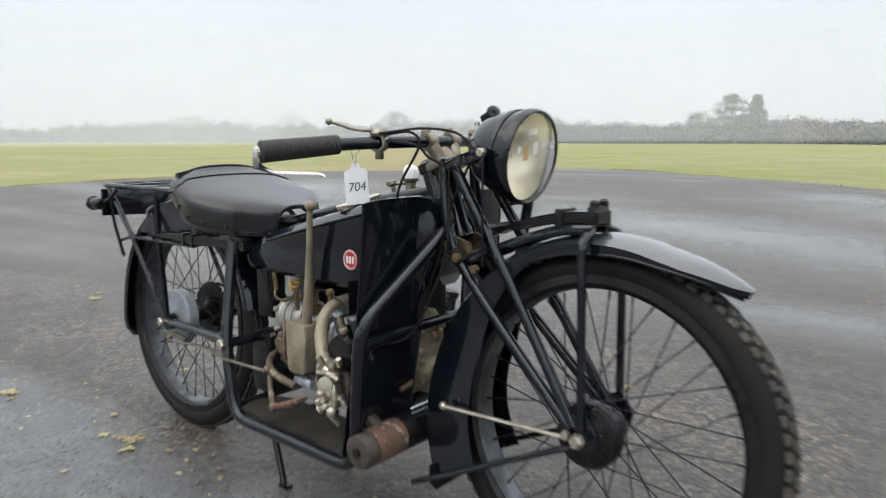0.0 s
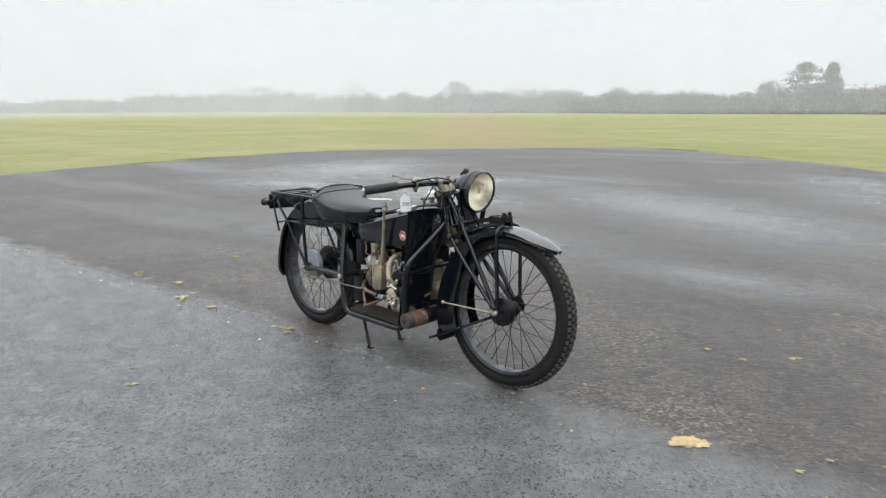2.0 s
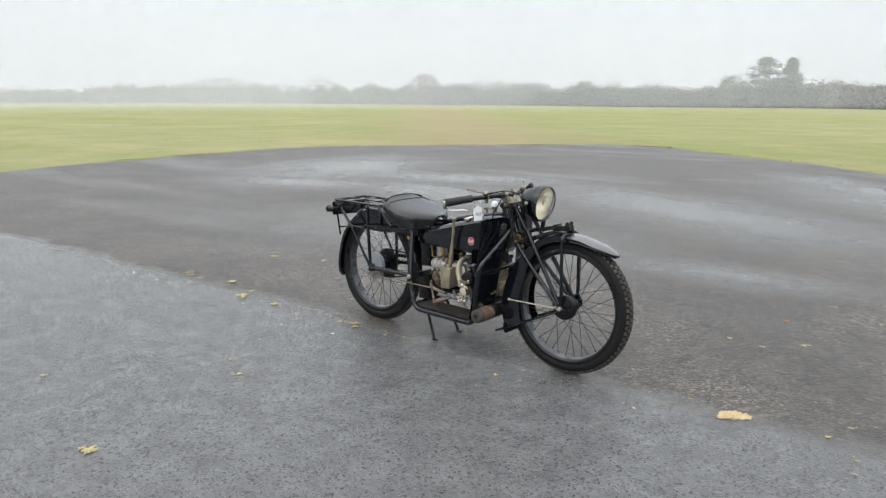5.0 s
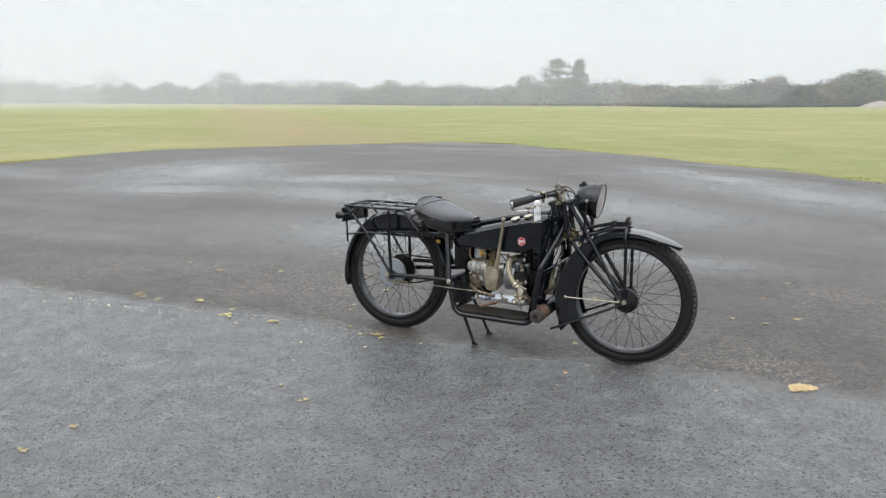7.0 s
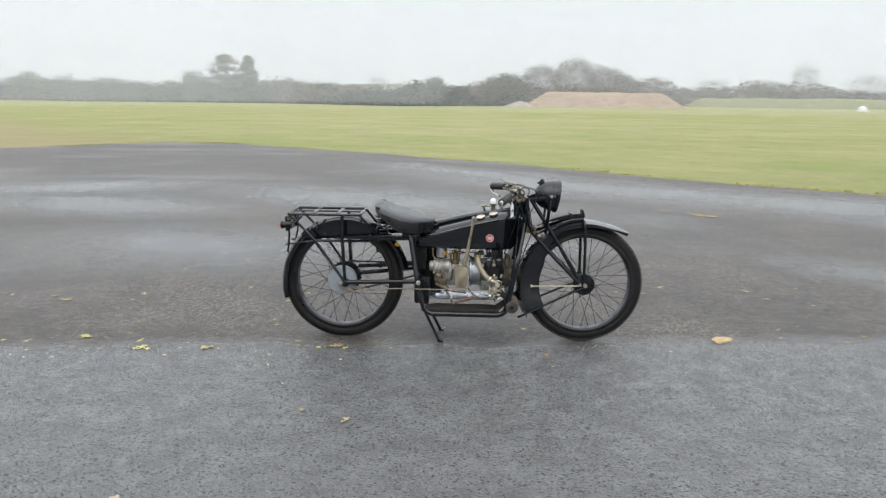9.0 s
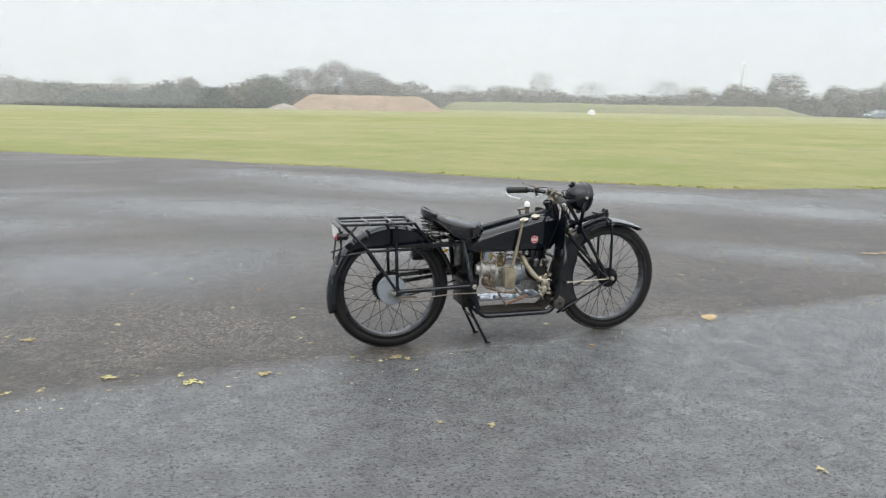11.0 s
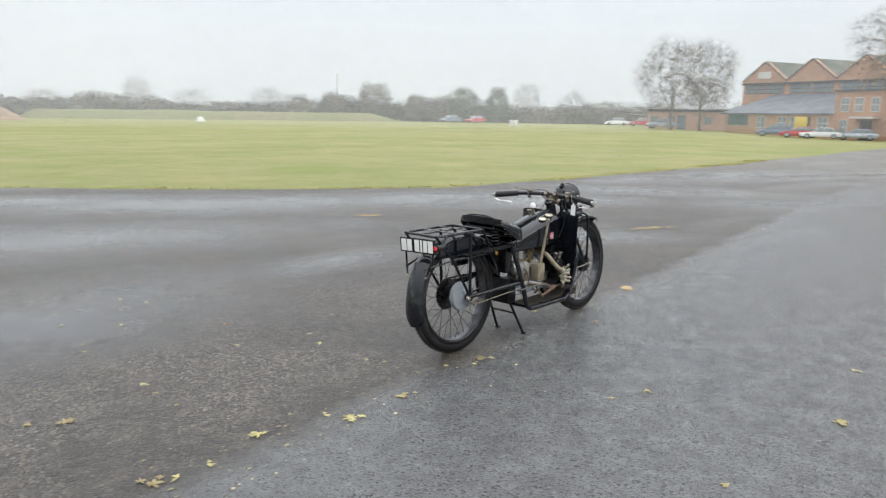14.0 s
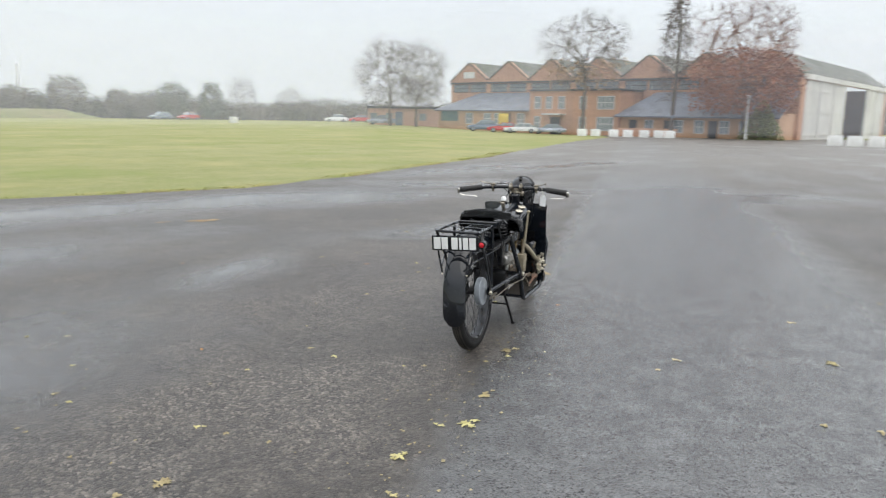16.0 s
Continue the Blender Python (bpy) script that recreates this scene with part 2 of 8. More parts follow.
def make_asphalt():
    m, n, l, b = nodes_of("damp_asphalt")
    tc = n.new("ShaderNodeTexCoord").outputs["Object"]
    sep = n.new("ShaderNodeSeparateXYZ")
    l.new(tc, sep.inputs[0])
    x, y = sep.outputs["X"], sep.outputs["Y"]
    wob = noise_node(n, l, tc, 1.7, 8, 0.72)
    edge = maths(n, l, "MULTIPLY_ADD", wob, 0.56, -0.28)
    s = maths(n, l, "ADD", maths(n, l, "MULTIPLY_ADD", x, -0.1, y), edge)
    strip = maths(n, l, "MULTIPLY", ranged(n, l, s, -0.08, -0.28, 0, 1), ranged(n, l, s, -3.15, -2.45, 0, 1))
    strip = maths(n, l, "MULTIPLY", strip, ranged(n, l, x, 6.5, 16, 1, 0.2))
    # damp patches stretched along the apron
    mp = n.new("ShaderNodeMapping")
    mp.inputs["Scale"].default_value, mp.inputs["Rotation"].default_value = (0.17, 0.50, 1), (0, 0, radians(14))
    l.new(tc, mp.inputs["Vector"])
    wetn = noise_node(n, l, mp.outputs[0], 1.0, 2, 0.5)
    # shallow hollows that hold a film of water
    near = None
    for hx, hy, ha, hb, turn in HOLLOWS:
        q = n.new("ShaderNodeMapping")
        q.vector_type = "TEXTURE"
        q.inputs["Location"].default_value, q.inputs["Scale"].default_value, q.inputs["Rotation"].default_value = (hx, hy, 0), (ha, hb, 1), (0, 0, radians(turn))
        l.new(tc, q.inputs["Vector"])
        ln = n.new("ShaderNodeVectorMath")
        ln.operation = "LENGTH"
        l.new(q.outputs[0], ln.inputs[0])
        near = ln.outputs["Value"] if near is None else maths(n, l, "SMOOTH_MIN", near, ln.outputs["Value"], 0.4)
    ragged = maths(n, l, "ADD", maths(n, l, "MULTIPLY_ADD", noise_node(n, l, tc, 0.8, 9, 0.62), 3.4, -1.7), near)
    pool = ranged(n, l, ragged, 2.35, 0.25, 0, 1)
    film = maths(n, l, "MAXIMUM", pool, ranged(n, l, wetn, 0.52, 0.70, 0, 0.45))
    film_s = ranged(n, l, wetn, 0.34, 0.60, 0.48, 1)
    wet = maths(n, l, "MULTIPLY_ADD", strip, maths(n, l, "SUBTRACT", film_s, film), film)
    mid = noise_node(n, l, tc, 5.5, 6, 0.65)
    grit = n.new("ShaderNodeTexVoronoi")
    grit.inputs["Scale"].default_value = 78
    l.new(tc, grit.inputs["Vector"])
    gcol = n.new("ShaderNodeSeparateColor")
    l.new(grit.outputs["Color"], gcol.inputs[0])
    pits = n.new("ShaderNodeTexVoronoi")
    pits.inputs["Scale"].default_value = 125
    l.new(tc, pits.inputs["Vector"])
    pcol = n.new("ShaderNodeSeparateColor")
    l.new(pits.outputs["Color"], pcol.inputs[0])
    fine = noise_node(n, l, tc, 210, 3, 0.6)
    old = mixed(n, l, ranged(n, l, mid, 0.36, 0.66, 0, 1), (0.031, 0.0264, 0.0230), (0.070, 0.060, 0.052))
    mott = noise_node(n, l, tc, 17, 7, 0.72)
    old = mixed(n, l, ranged(n, l, mott, 0.52, 0.66, 0, 0.55), old, (0.155, 0.138, 0.119))
    old = mixed(n, l, ranged(n, l, mott, 0.47, 0.36, 0, 0.8), old, (0.024, 0.021, 0.019))
    # pale stones laid bare in the worn part
    bare = maths(n, l, "MULTIPLY", ranged(n, l, noise_node(n, l, tc, 0.8, 4, 0.6), 0.44, 0.60, 0.15, 1), ranged(n, l, gcol.outputs[0], 0.60, 0.80, 0, 1))
    old = mixed(n, l, maths(n, l, "MULTIPLY", bare, 0.48), old, (0.31, 0.27, 0.225))
    # paler surface towards the hangars, part of its damp sheen put into the colour
    old = mixed(n, l, ranged(n, l, x, 7, 24, 0, 0.7), old, (0.185, 0.170, 0.150))
    fresh = mixed(n, l, ranged(n, l, mid, 0.34, 0.68, 0, 1), (0.088, 0.089, 0.091), (0.150, 0.152, 0.154))
    fresh = mixed(n, l, ranged(n, l, mott, 0.50, 0.66, 0, 0.25), fresh, (0.20, 0.20, 0.20))
    fresh = mixed(n, l, ranged(n, l, mott, 0.46, 0.34, 0, 0.2), fresh, (0.06, 0.062, 0.066))
    fresh = mixed(n, l, ranged(n, l, pcol.outputs[1], 0.89, 0.92, 0, 0.9), fresh, (0.012, 0.012, 0.013))
    fresh = mixed(n, l, ranged(n, l, pcol.outputs[2], 0.93, 0.98, 0, 0.5), fresh, (0.19, 0.18, 0.17))
    col = mixed(n, l, strip, old, fresh)
    # every stone has its own tone
    tone = n.new("ShaderNodeMix")
    tone.data_type, tone.blend_type = "RGBA", "MULTIPLY"
    tone.inputs[0].default_value = 1.0
    shade = maths(n, l, "MULTIPLY_ADD", mixed_value(n, l, strip, gcol.outputs[2], pcol.outputs[0]), ranged(n, l, strip, 0, 1, 0.85, 0.42), ranged(n, l, strip, 0, 1, 0.55, 0.86))
    cmb = n.new("ShaderNodeCombineColor")
    for i in range(3):
        l.new(shade, cmb.inputs[i])
    l.new(col, tone.inputs[6]), l.new(cmb.outputs[0], tone.inputs[7])
    col = tone.outputs[2]
    col = mixed(n, l, ranged(n, l, fine, 0.3, 0.7, 0.35, 0.0), col, (0.012, 0.012, 0.012))
    col = mixed(n, l, maths(n, l, "MULTIPLY", wet, ranged(n, l, strip, 0, 1, 0.45, 0.25)), col, (0.022, 0.024, 0.027))
    l.new(col, b.inputs["Base Color"])
    dry_r = ranged(n, l, strip, 0, 1, 0.49, 0.36)
    wet_r = ranged(n, l, strip, 0, 1, 0.15, 0.175)
    rough = maths(n, l, "MULTIPLY_ADD", wet, maths(n, l, "SUBTRACT", wet_r, dry_r), dry_r)
    l.new(maths(n, l, "ADD", rough, ranged(n, l, fine, 0.3, 0.7, -0.06, 0.06)), b.inputs["Roughness"])
    h = maths(n, l, "ADD", maths(n, l, "MULTIPLY", mixed_value(n, l, strip, grit.outputs["Distance"], pits.outputs["Distance"]), -0.8), maths(n, l, "MULTIPLY", fine, 0.7))
    h = maths(n, l, "MULTIPLY", h, maths(n, l, "MULTIPLY_ADD", wet, ranged(n, l, strip, 0, 1, -0.96, -0.4), 1.0))
    h = maths(n, l, "MULTIPLY", h, ranged(n, l, strip, 0, 1, 1, 0.66))
    bumped(n, l, b, h, 0.85, 0.008)
    return m


ASPHALT = make_asphalt()


def make_grass():
    m, n, l, b = nodes_of("short_grass")
    tc = n.new("ShaderNodeTexCoord").outputs["Object"]
    mp = n.new("ShaderNodeMapping")
    mp.inputs["Scale"].default_value = (0.35, 1, 1)
    mp.inputs["Rotation"].default_value = (0, 0, radians(25))
    l.new(tc, mp.inputs["Vector"])
    a, c = noise_node(n, l, mp.outputs[0], 0.10, 7, 0.62), noise_node(n, l, tc, 0.9, 9, 0.75)
    f = noise_node(n, l, tc, 11, 6, 0.78)
    col = mixed(n, l, ranged(n, l, a, 0.38, 0.62, 0, 1), (0.232, 0.246, 0.098), (0.296, 0.288, 0.150))
    col = mixed(n, l, ranged(n, l, c, 0.50, 0.62, 0, 0.38), col, (0.352, 0.320, 0.168))
    col = mixed(n, l, ranged(n, l, c, 0.47, 0.37, 0, 0.45), col, (0.165, 0.195, 0.058))
    col = mixed(n, l, ranged(n, l, f, 0.40, 0.66, 0, 0.5), col, (0.140, 0.165, 0.050))
    e = noise_node(n, l, tc, 0.28, 5, 0.6)
    col = mixed(n, l, ranged(n, l, e, 0.50, 0.68, 0, 0.45), col, (0.360, 0.318, 0.150))
    col = mixed(n, l, ranged(n, l, e, 0.46, 0.34, 0, 0.55), col, (0.190, 0.228, 0.062))
    # worn muddy track running out over the field
    sep = n.new("ShaderNodeSeparateXYZ")
    l.new(tc, sep.inputs[0])
    across = maths(n, l, "ADD", maths(n, l, "MULTIPLY", sep.outputs["X"], 0.72), maths(n, l, "MULTIPLY", sep.outputs["Y"], 0.69))
    across = maths(n, l, "ABSOLUTE", maths(n, l, "ADD", across, maths(n, l, "MULTIPLY_ADD", c, 3.0, -3.4)))
    along = maths(n, l, "SUBTRACT", maths(n, l, "MULTIPLY", sep.outputs["Y"], 0.72), maths(n, l, "MULTIPLY", sep.outputs["X"], 0.69))
    track = maths(n, l, "MULTIPLY", ranged(n, l, across, 0.5, 5.5, 1, 0), ranged(n, l, along, 12, 16, 0, 1))
    col = mixed(n, l, maths(n, l, "MULTIPLY", track, ranged(n, l, c, 0.35, 0.6, 0.3, 0.85)), col, (0.290, 0.225, 0.145))
    l.new(col, b.inputs["Base Color"])
    b.inputs["Roughness"].default_value = 0.85
    b.inputs["Specular IOR Level"].default_value = 0.2
    bumped(n, l, b, maths(n, l, "ADD", f, maths(n, l, "MULTIPLY", c, 1.5)), 0.8, 0.05)
    return m


GRASS = make_grass()
BLADE = mat("grass_blades", (0.235, 0.265, 0.062), (0.345, 0.320, 0.110), 0.9, (0.6, 0.8), 0, 0, 40, fine=0.3)
DEAD_BLADE = mat("dead_grass", (0.30, 0.215, 0.10), (0.20, 0.14, 0.07), 1.5, (0.7, 0.9), 0, 0, 40, fine=0.3)


# ---- mesh helpers ----
def part(name, bm, material, parent=None, label="", smooth=35):
    me = bpy.data.meshes.new(name)
    bm.normal_update()
    bm.to_mesh(me)
    bm.free()
    for mt in (material if isinstance(material, (list, tuple)) else (material,)):
        me.materials.append(mt)
    if smooth:
        me.polygons.foreach_set("use_smooth", [True] * len(me.polygons))
        me.set_sharp_from_angle(angle=radians(smooth))
    ob = new(name, me)
    if parent is not None:
        ob.parent = parent
    if label:
        tagged(ob, label)
    return ob


def pieces(name, bm, material, parent=None, label="", smooth=35):
    """Each loose piece of the bmesh becomes a part of its own."""
    todo, made = set(bm.verts), []
    while todo:
        start = min(todo, key=lambda v: tuple(v.co))
        stack, isle = [start], {start}
        while stack:
            for e in stack.pop().link_edges:
                for v in e.verts:
                    if v not in isle:
                        isle.add(v)
                        stack.append(v)
        todo -= isle
        t = bmesh.new()
        vm = {v: t.verts.new(v.co) for v in isle}
        for fc in {f for v in isle for f in v.link_faces}:
            t.faces.new([vm[v] for v in fc.verts])
        made.append(part(name, t, material, parent, label, smooth))
    bm.free()
    return made


def shared(name, ob, parent, m):
    """Another object on the mesh of ob, posed at m."""
    o = new(name, ob.data)
    o.parent, o.matrix_basis = parent, m
    return o


def thing(name, label, category, group="", m=None):
    e = new(name)
    e.empty_display_size = 0.1
    if m is not None:
        e.matrix_basis = m
    return tagged(e, label, category, group)


def along(p, q):
    """A frame at p whose z axis points to q."""
    p, q = Vector(p), Vector(q)
    return Matrix.Translation(p) @ (q - p).to_track_quat("Z", "Y").to_matrix().to_4x4()


def spline(pts, k=8):
    p = [Vector(v) for v in pts]
    p = [p[0] * 2 - p[1]] + p + [p[-1] * 2 - p[-2]]
    out = []
    for i in range(1, len(p) - 2):
        for j in range(k):
            t = j / k
            a, b, c, d = p[i - 1], p[i], p[i + 1], p[i + 2]
            out.append(0.5 * (2 * b + (c - a) * t + (2 * a - 5 * b + 4 * c - d) * t * t + (3 * b - a - 3 * c + d) * t ** 3))
    return out + [p[-2]]


def fillet(pts, rad, k=6):
    p = [Vector(v) for v in pts]
    out = [p[0]]
    for a, b, c in zip(p, p[1:], p[2:]):
        r = min(rad, (a - b).length * 0.49, (c - b).length * 0.49)
        s, e = b + (a - b).normalized() * r, b + (c - b).normalized() * r
        out += [s * (1 - t) ** 2 + b * 2 * t * (1 - t) + e * t * t for t in [i / k for i in range(k + 1)]]
    return out + [p[-1]]


def tube(bm, pts, r, n=10, closed=False):
    p = [Vector(v) for v in pts]
    rs = r if isinstance(r, (list, tuple)) else [r] * len(p)
    if len(rs) != len(p):
        rs = [rs[0] + (rs[-1] - rs[0]) * i / (len(p) - 1) for i in range(len(p))]
    cnt = len(p)
    tan = []
    for i in range(cnt):
        a = p[i - 1] if (i or closed) else p[i]
        b = p[(i + 1) % cnt] if (i < cnt - 1 or closed) else p[i]
        tan.append((b - a).normalized())
    nrm = tan[0].orthogonal().normalized()
    rings = []
    for i in range(cnt):
        nrm = (nrm - tan[i] * nrm.dot(tan[i])).normalized()
        bi = tan[i].cross(nrm)
        rings.append([bm.verts.new(p[i] + (nrm * math.cos(2 * math.pi * j / n) + bi * math.sin(2 * math.pi * j / n)) * rs[i]) for j in range(n)])
    pairs = list(zip(rings, rings[1:])) + ([(rings[-1], rings[0])] if closed else [])
    for a, b in pairs:
        for j in range(n):
            bm.faces.new((a[j], a[(j + 1) % n], b[(j + 1) % n], b[j]))
    if not closed:
        bm.faces.new(rings[0][::-1])
        bm.faces.new(rings[-1])
    return bm


def lathe(bm, prof, m, n=32):
    """Turn the profile of (radius, height) round the z axis of m."""
    rings = []
    for r, h in prof:
        if r < 1e-6:
            rings.append([bm.verts.new(m @ Vector((0, 0, h)))])
        else:
            rings.append([bm.verts.new(m @ Vector((r * math.cos(2 * math.pi * j / n), r * math.sin(2 * math.pi * j / n), h))) for j in range(n)])
    for a, b in zip(rings, rings[1:]):
        for j in range(n):
            k = (j + 1) % n
            vs = [a[0], b[k], b[j]] if len(a) == 1 else [a[j], a[k], b[0]] if len(b) == 1 else [a[j], a[k], b[k], b[j]]
            if len(set(vs)) > 2:
                bm.faces.new(vs)
    return bm


def box(bm, sx, sy, sz, m=None, bev=0.0, seg=2):
    t = bmesh.new()
    bmesh.ops.create_cube(t, size=1, matrix=Matrix.Diagonal((sx, sy, sz, 1)))
    if bev:
        bmesh.ops.bevel(t, geom=t.edges[:], offset=bev, segments=seg, affect="EDGES", profile=0.5)
    m = m or Matrix()
    vm = {v: bm.verts.new(m @ v.co) for v in t.verts}
    for f in t.faces:
        bm.faces.new([vm[v] for v in f.verts])
    t.free()
    return bm


def prism(bm, outline, thick, m):
    """A plate of that outline in the xy plane of m, thick to both sides."""
    a = [bm.verts.new(m @ Vector((x, y, -thick / 2))) for x, y in outline]
    b = [bm.verts.new(m @ Vector((x, y, thick / 2))) for x, y in outline]
    bm.faces.new(a[::-1]), bm.faces.new(b)
    for i in range(len(a)):
        j = (i + 1) % len(a)
        bm.faces.new((a[i], a[j], b[j], b[i]))
    return bm


def ball(bm, r, c, n=14):
    return lathe(bm, [(r * math.sin(math.pi * i / 8), -r * math.cos(math.pi * i / 8)) for i in range(9)], Matrix.Translation(c), n)


def bolt(bm, p, d, r=0.006, h=0.006):
    return lathe(bm, [(0, 0), (r, 0), (r, h), (r * 0.8, h * 1.3), (0, h * 1.3)], along(p, Vector(p) + Vector(d)), 6)


def ground_z(x, y):
    """The field falls gently towards the hangars."""
    bearing = math.degrees(math.atan2(y, max(x, 0.001)))
    w = min(1.0, max(0.0, (24 - bearing) / 10)) if x > 0 else 0.0
    return -0.0085 * min(max(0.0, x - 14), 110) * w


def far_fall(x, y):
    """The open side of the field falls away towards the far hedges."""
    d, bearing = math.hypot(x, y), math.degrees(math.atan2(y, x))
    w = min(1.0, max(0.0, (bearing - 84) / 14)) * min(1.0, max(0.0, (180 - bearing) / 8))
    return -0.0076 * min(max(0.0, d - 40), 185) * w * w * (3 - 2 * w)


def smooth_z(x, y):
    return (sum(ground_z(x + a, y + b) for a in (-4, 0, 4) for b in (-4, 0, 4)) / 9 if x > 8 else 0.0) + far_fall(x, y)


def steps(limit, first, grow):
    v, d = [0.0], first
    while v[-1] < limit:
        v.append(v[-1] + d)
        d *= grow
    return [-a for a in v[:0:-1]] + v


gbm = bmesh.new()
xs, ys = steps(2400, 2.5, 1.10), steps(2400, 2.5, 1.10)
grid = [[gbm.verts.new((x, y, smooth_z(x, y) - 0.035)) for x in xs] for y in ys]
for r0, r1 in zip(grid, grid[1:]):
    for i in range(len(xs) - 1):
        gbm.faces.new((r0[i], r0[i + 1], r1[i + 1], r1[i]))
ground = tagged(part("ground", gbm, GRASS), "damp green and straw-coloured airfield grass with a muddy track", "grass field", kind="structure")

# apron outline, clockwise from the hangar end; slightly ragged edge
EDGE = [(96, 13), (74, 8.6), (46.5, 8.0), (28.5, 6.6), (19.2, 6.05), (12.5, 6.2), (9.9, 6.35), (7.2, 6.7), (5.4, 7.8), (3.4, 9.5), (1.1, 11.5), (-1.6, 13.5), (-4.5, 15.3),
        (-6.6, 16.4), (-8.0, 16.2), (-10.7, 13.4), (-13.3, 10.0), (-13.6, 8.6), (-13.2, 5.9), (-12.7, 3.6), (-11.9, 0.7), (-11.5, -6), (-12, -40), (70, -60), (100, -30)]
random.seed(5)
rim = []
for (ax, ay), (bx, by) in zip(EDGE, EDGE[1:] + EDGE[:1]):
    k = max(1, int(math.hypot(bx - ax, by - ay) / 0.35)) if max(abs(ax), abs(bx)) < 30 and max(abs(ay), abs(by)) < 20 else max(1, int(math.hypot(bx - ax, by - ay) / 4))
    for i in range(k):
        px, py = ax + (bx - ax) * i / k, ay + (by - ay) * i / k
        e = noise.noise(Vector((px * 0.5, py * 0.5, 0))) * 0.22 + noise.noise(Vector((px * 2.2, py * 2.2, 3))) * 0.08
        rim.append((px + e, py + e))
abm = bmesh.new()
low, top = [], []
for px, py in rim:
    z = smooth_z(px, py)
    top.append(abm.verts.new((px, py, z)))
    low.append(abm.verts.new((px, py, z - 0.08)))
inner = [v for v in top]
es = [abm.edges.new((a, b)) for a, b in zip(top, top[1:] + top[:1])]
for i in range(len(top)):
    j = (i + 1) % len(top)
    abm.faces.new((low[i], low[j], top[j], top[i]))
fill = bmesh.ops.triangle_fill(abm, edges=es, use_beauty=True)
for cut in range(10, 100, 6):
    g = abm.faces[:] + abm.edges[:] + abm.verts[:]
    bmesh.ops.bisect_plane(abm, geom=g, plane_co=(cut, 0, 0), plane_no=(1, 0, 0))
for cut in range(-30, 13, 6):
    g = abm.faces[:] + abm.edges[:] + abm.verts[:]
    bmesh.ops.bisect_plane(abm, geom=g, plane_co=(0, cut, 0), plane_no=(0, 1, 0))
rim_low = set(low)
for v in abm.verts:
    if v not in rim_low and abs(v.co.z - smooth_z(v.co.x, v.co.y)) < 0.6 and v.co.x > 8 and v.co.z > smooth_z(v.co.x, v.co.y) - 0.079:
        v.co.z = smooth_z(v.co.x, v.co.y)
bmesh.ops.recalc_face_normals(abm, faces=abm.faces[:])
apron = tagged(part("apron", abm, ASPHALT, smooth=0), "wet patched asphalt apron with a newer smooth strip", "asphalt", kind="structure")

# tufts of grass along the edge of the apron
random.seed(11)
gv, gf = [], []
bv, bf = [], []
for (ax, ay), (bx, by) in zip(rim, rim[1:]):
    if not (-14.5 < ax < 26 and ay > -2):
        continue
    dx, dy = bx - ax, by - ay
    ln = math.hypot(dx, dy) or 1
    nx, ny = dy / ln, -dx / ln
    thick = max(0.12, 0.55 + 1.1 * noise.noise(Vector((ax * 0.7, ay * 0.7, 8))) + 0.5 * noise.noise(Vector((ax * 2.6, ay * 2.6, 9))))
    for i in range(int(ln * 620 * thick)):
        u, v = random.random(), random.random() ** 1.5 * 0.75 - 0.09 * thick
        px, py = ax + dx * u + nx * v, ay + dy * u + ny * v
        h = random.uniform(0.015, 0.055) * (0.6 + 0.7 * thick) * (1.1 if v < 0.12 else 0.7)
        a, lean, w = random.uniform(0, 6.28), random.uniform(0.8, 2.2) * h, random.uniform(0.008, 0.018)
        z = smooth_z(px, py) - 0.04
        tv, tf = (bv, bf) if v < 0.03 + 0.10 * random.random() * (1.3 - thick) else (gv, gf)
        k = len(tv)
        tv += [(px - w * math.cos(a), py - w * math.sin(a), z), (px + w * math.cos(a), py + w * math.sin(a), z), (px + lean * math.sin(a), py - lean * math.cos(a), z + h)]
        tf.append((k, k + 1, k + 2))
me = bpy.data.meshes.new("edge_grass")
me.from_pydata(gv, [], gf)
me.materials.append(BLADE)
tagged(new("edge_grass", me), "tufts of damp grass creeping over the asphalt edge", "grass", kind="stuff")
me = bpy.data.meshes.new("dead_grass")
me.from_pydata(bv, [], bf)
me.materials.append(DEAD_BLADE)
tagged(new("dead_grass", me), "brown dead grass matted along the asphalt edge", "grass", kind="stuff")

# ---- the motorcycle: rear axle over the origin, forward is x ----
bike = thing("motorcycle", "vintage black flat-twin motorcycle with leather saddle on its stand", "motorcycle")
AX = 1.36                       # wheelbase
HUB = 0.34                      # axle height
STEER = Matrix.Translation((1.0, 0, 0)) @ Matrix.Rotation(radians(1.5), 4, "Z") @ Matrix.Translation((-1.0, 0, 0))
LEAN = Matrix.Translation((0, 0, 0.45)) @ Matrix.Rotation(radians(-3), 4, "X") @ Matrix.Translation((0, 0, -0.45))     # the wheels lean on the stand
SIDE_X = Matrix.Rotation(radians(90), 4, "X")      # turns a z axis onto -y


def fpart(name, bm, material, parent=None, label="", smooth=35):
    bm.transform(STEER)
    return part(name, bm, material, parent or bike, label, smooth)


def fpieces(name, bm, material, parent=None, label="", smooth=35):
    bm.transform(STEER)
    return pieces(name, bm, material, parent or bike, label, smooth)


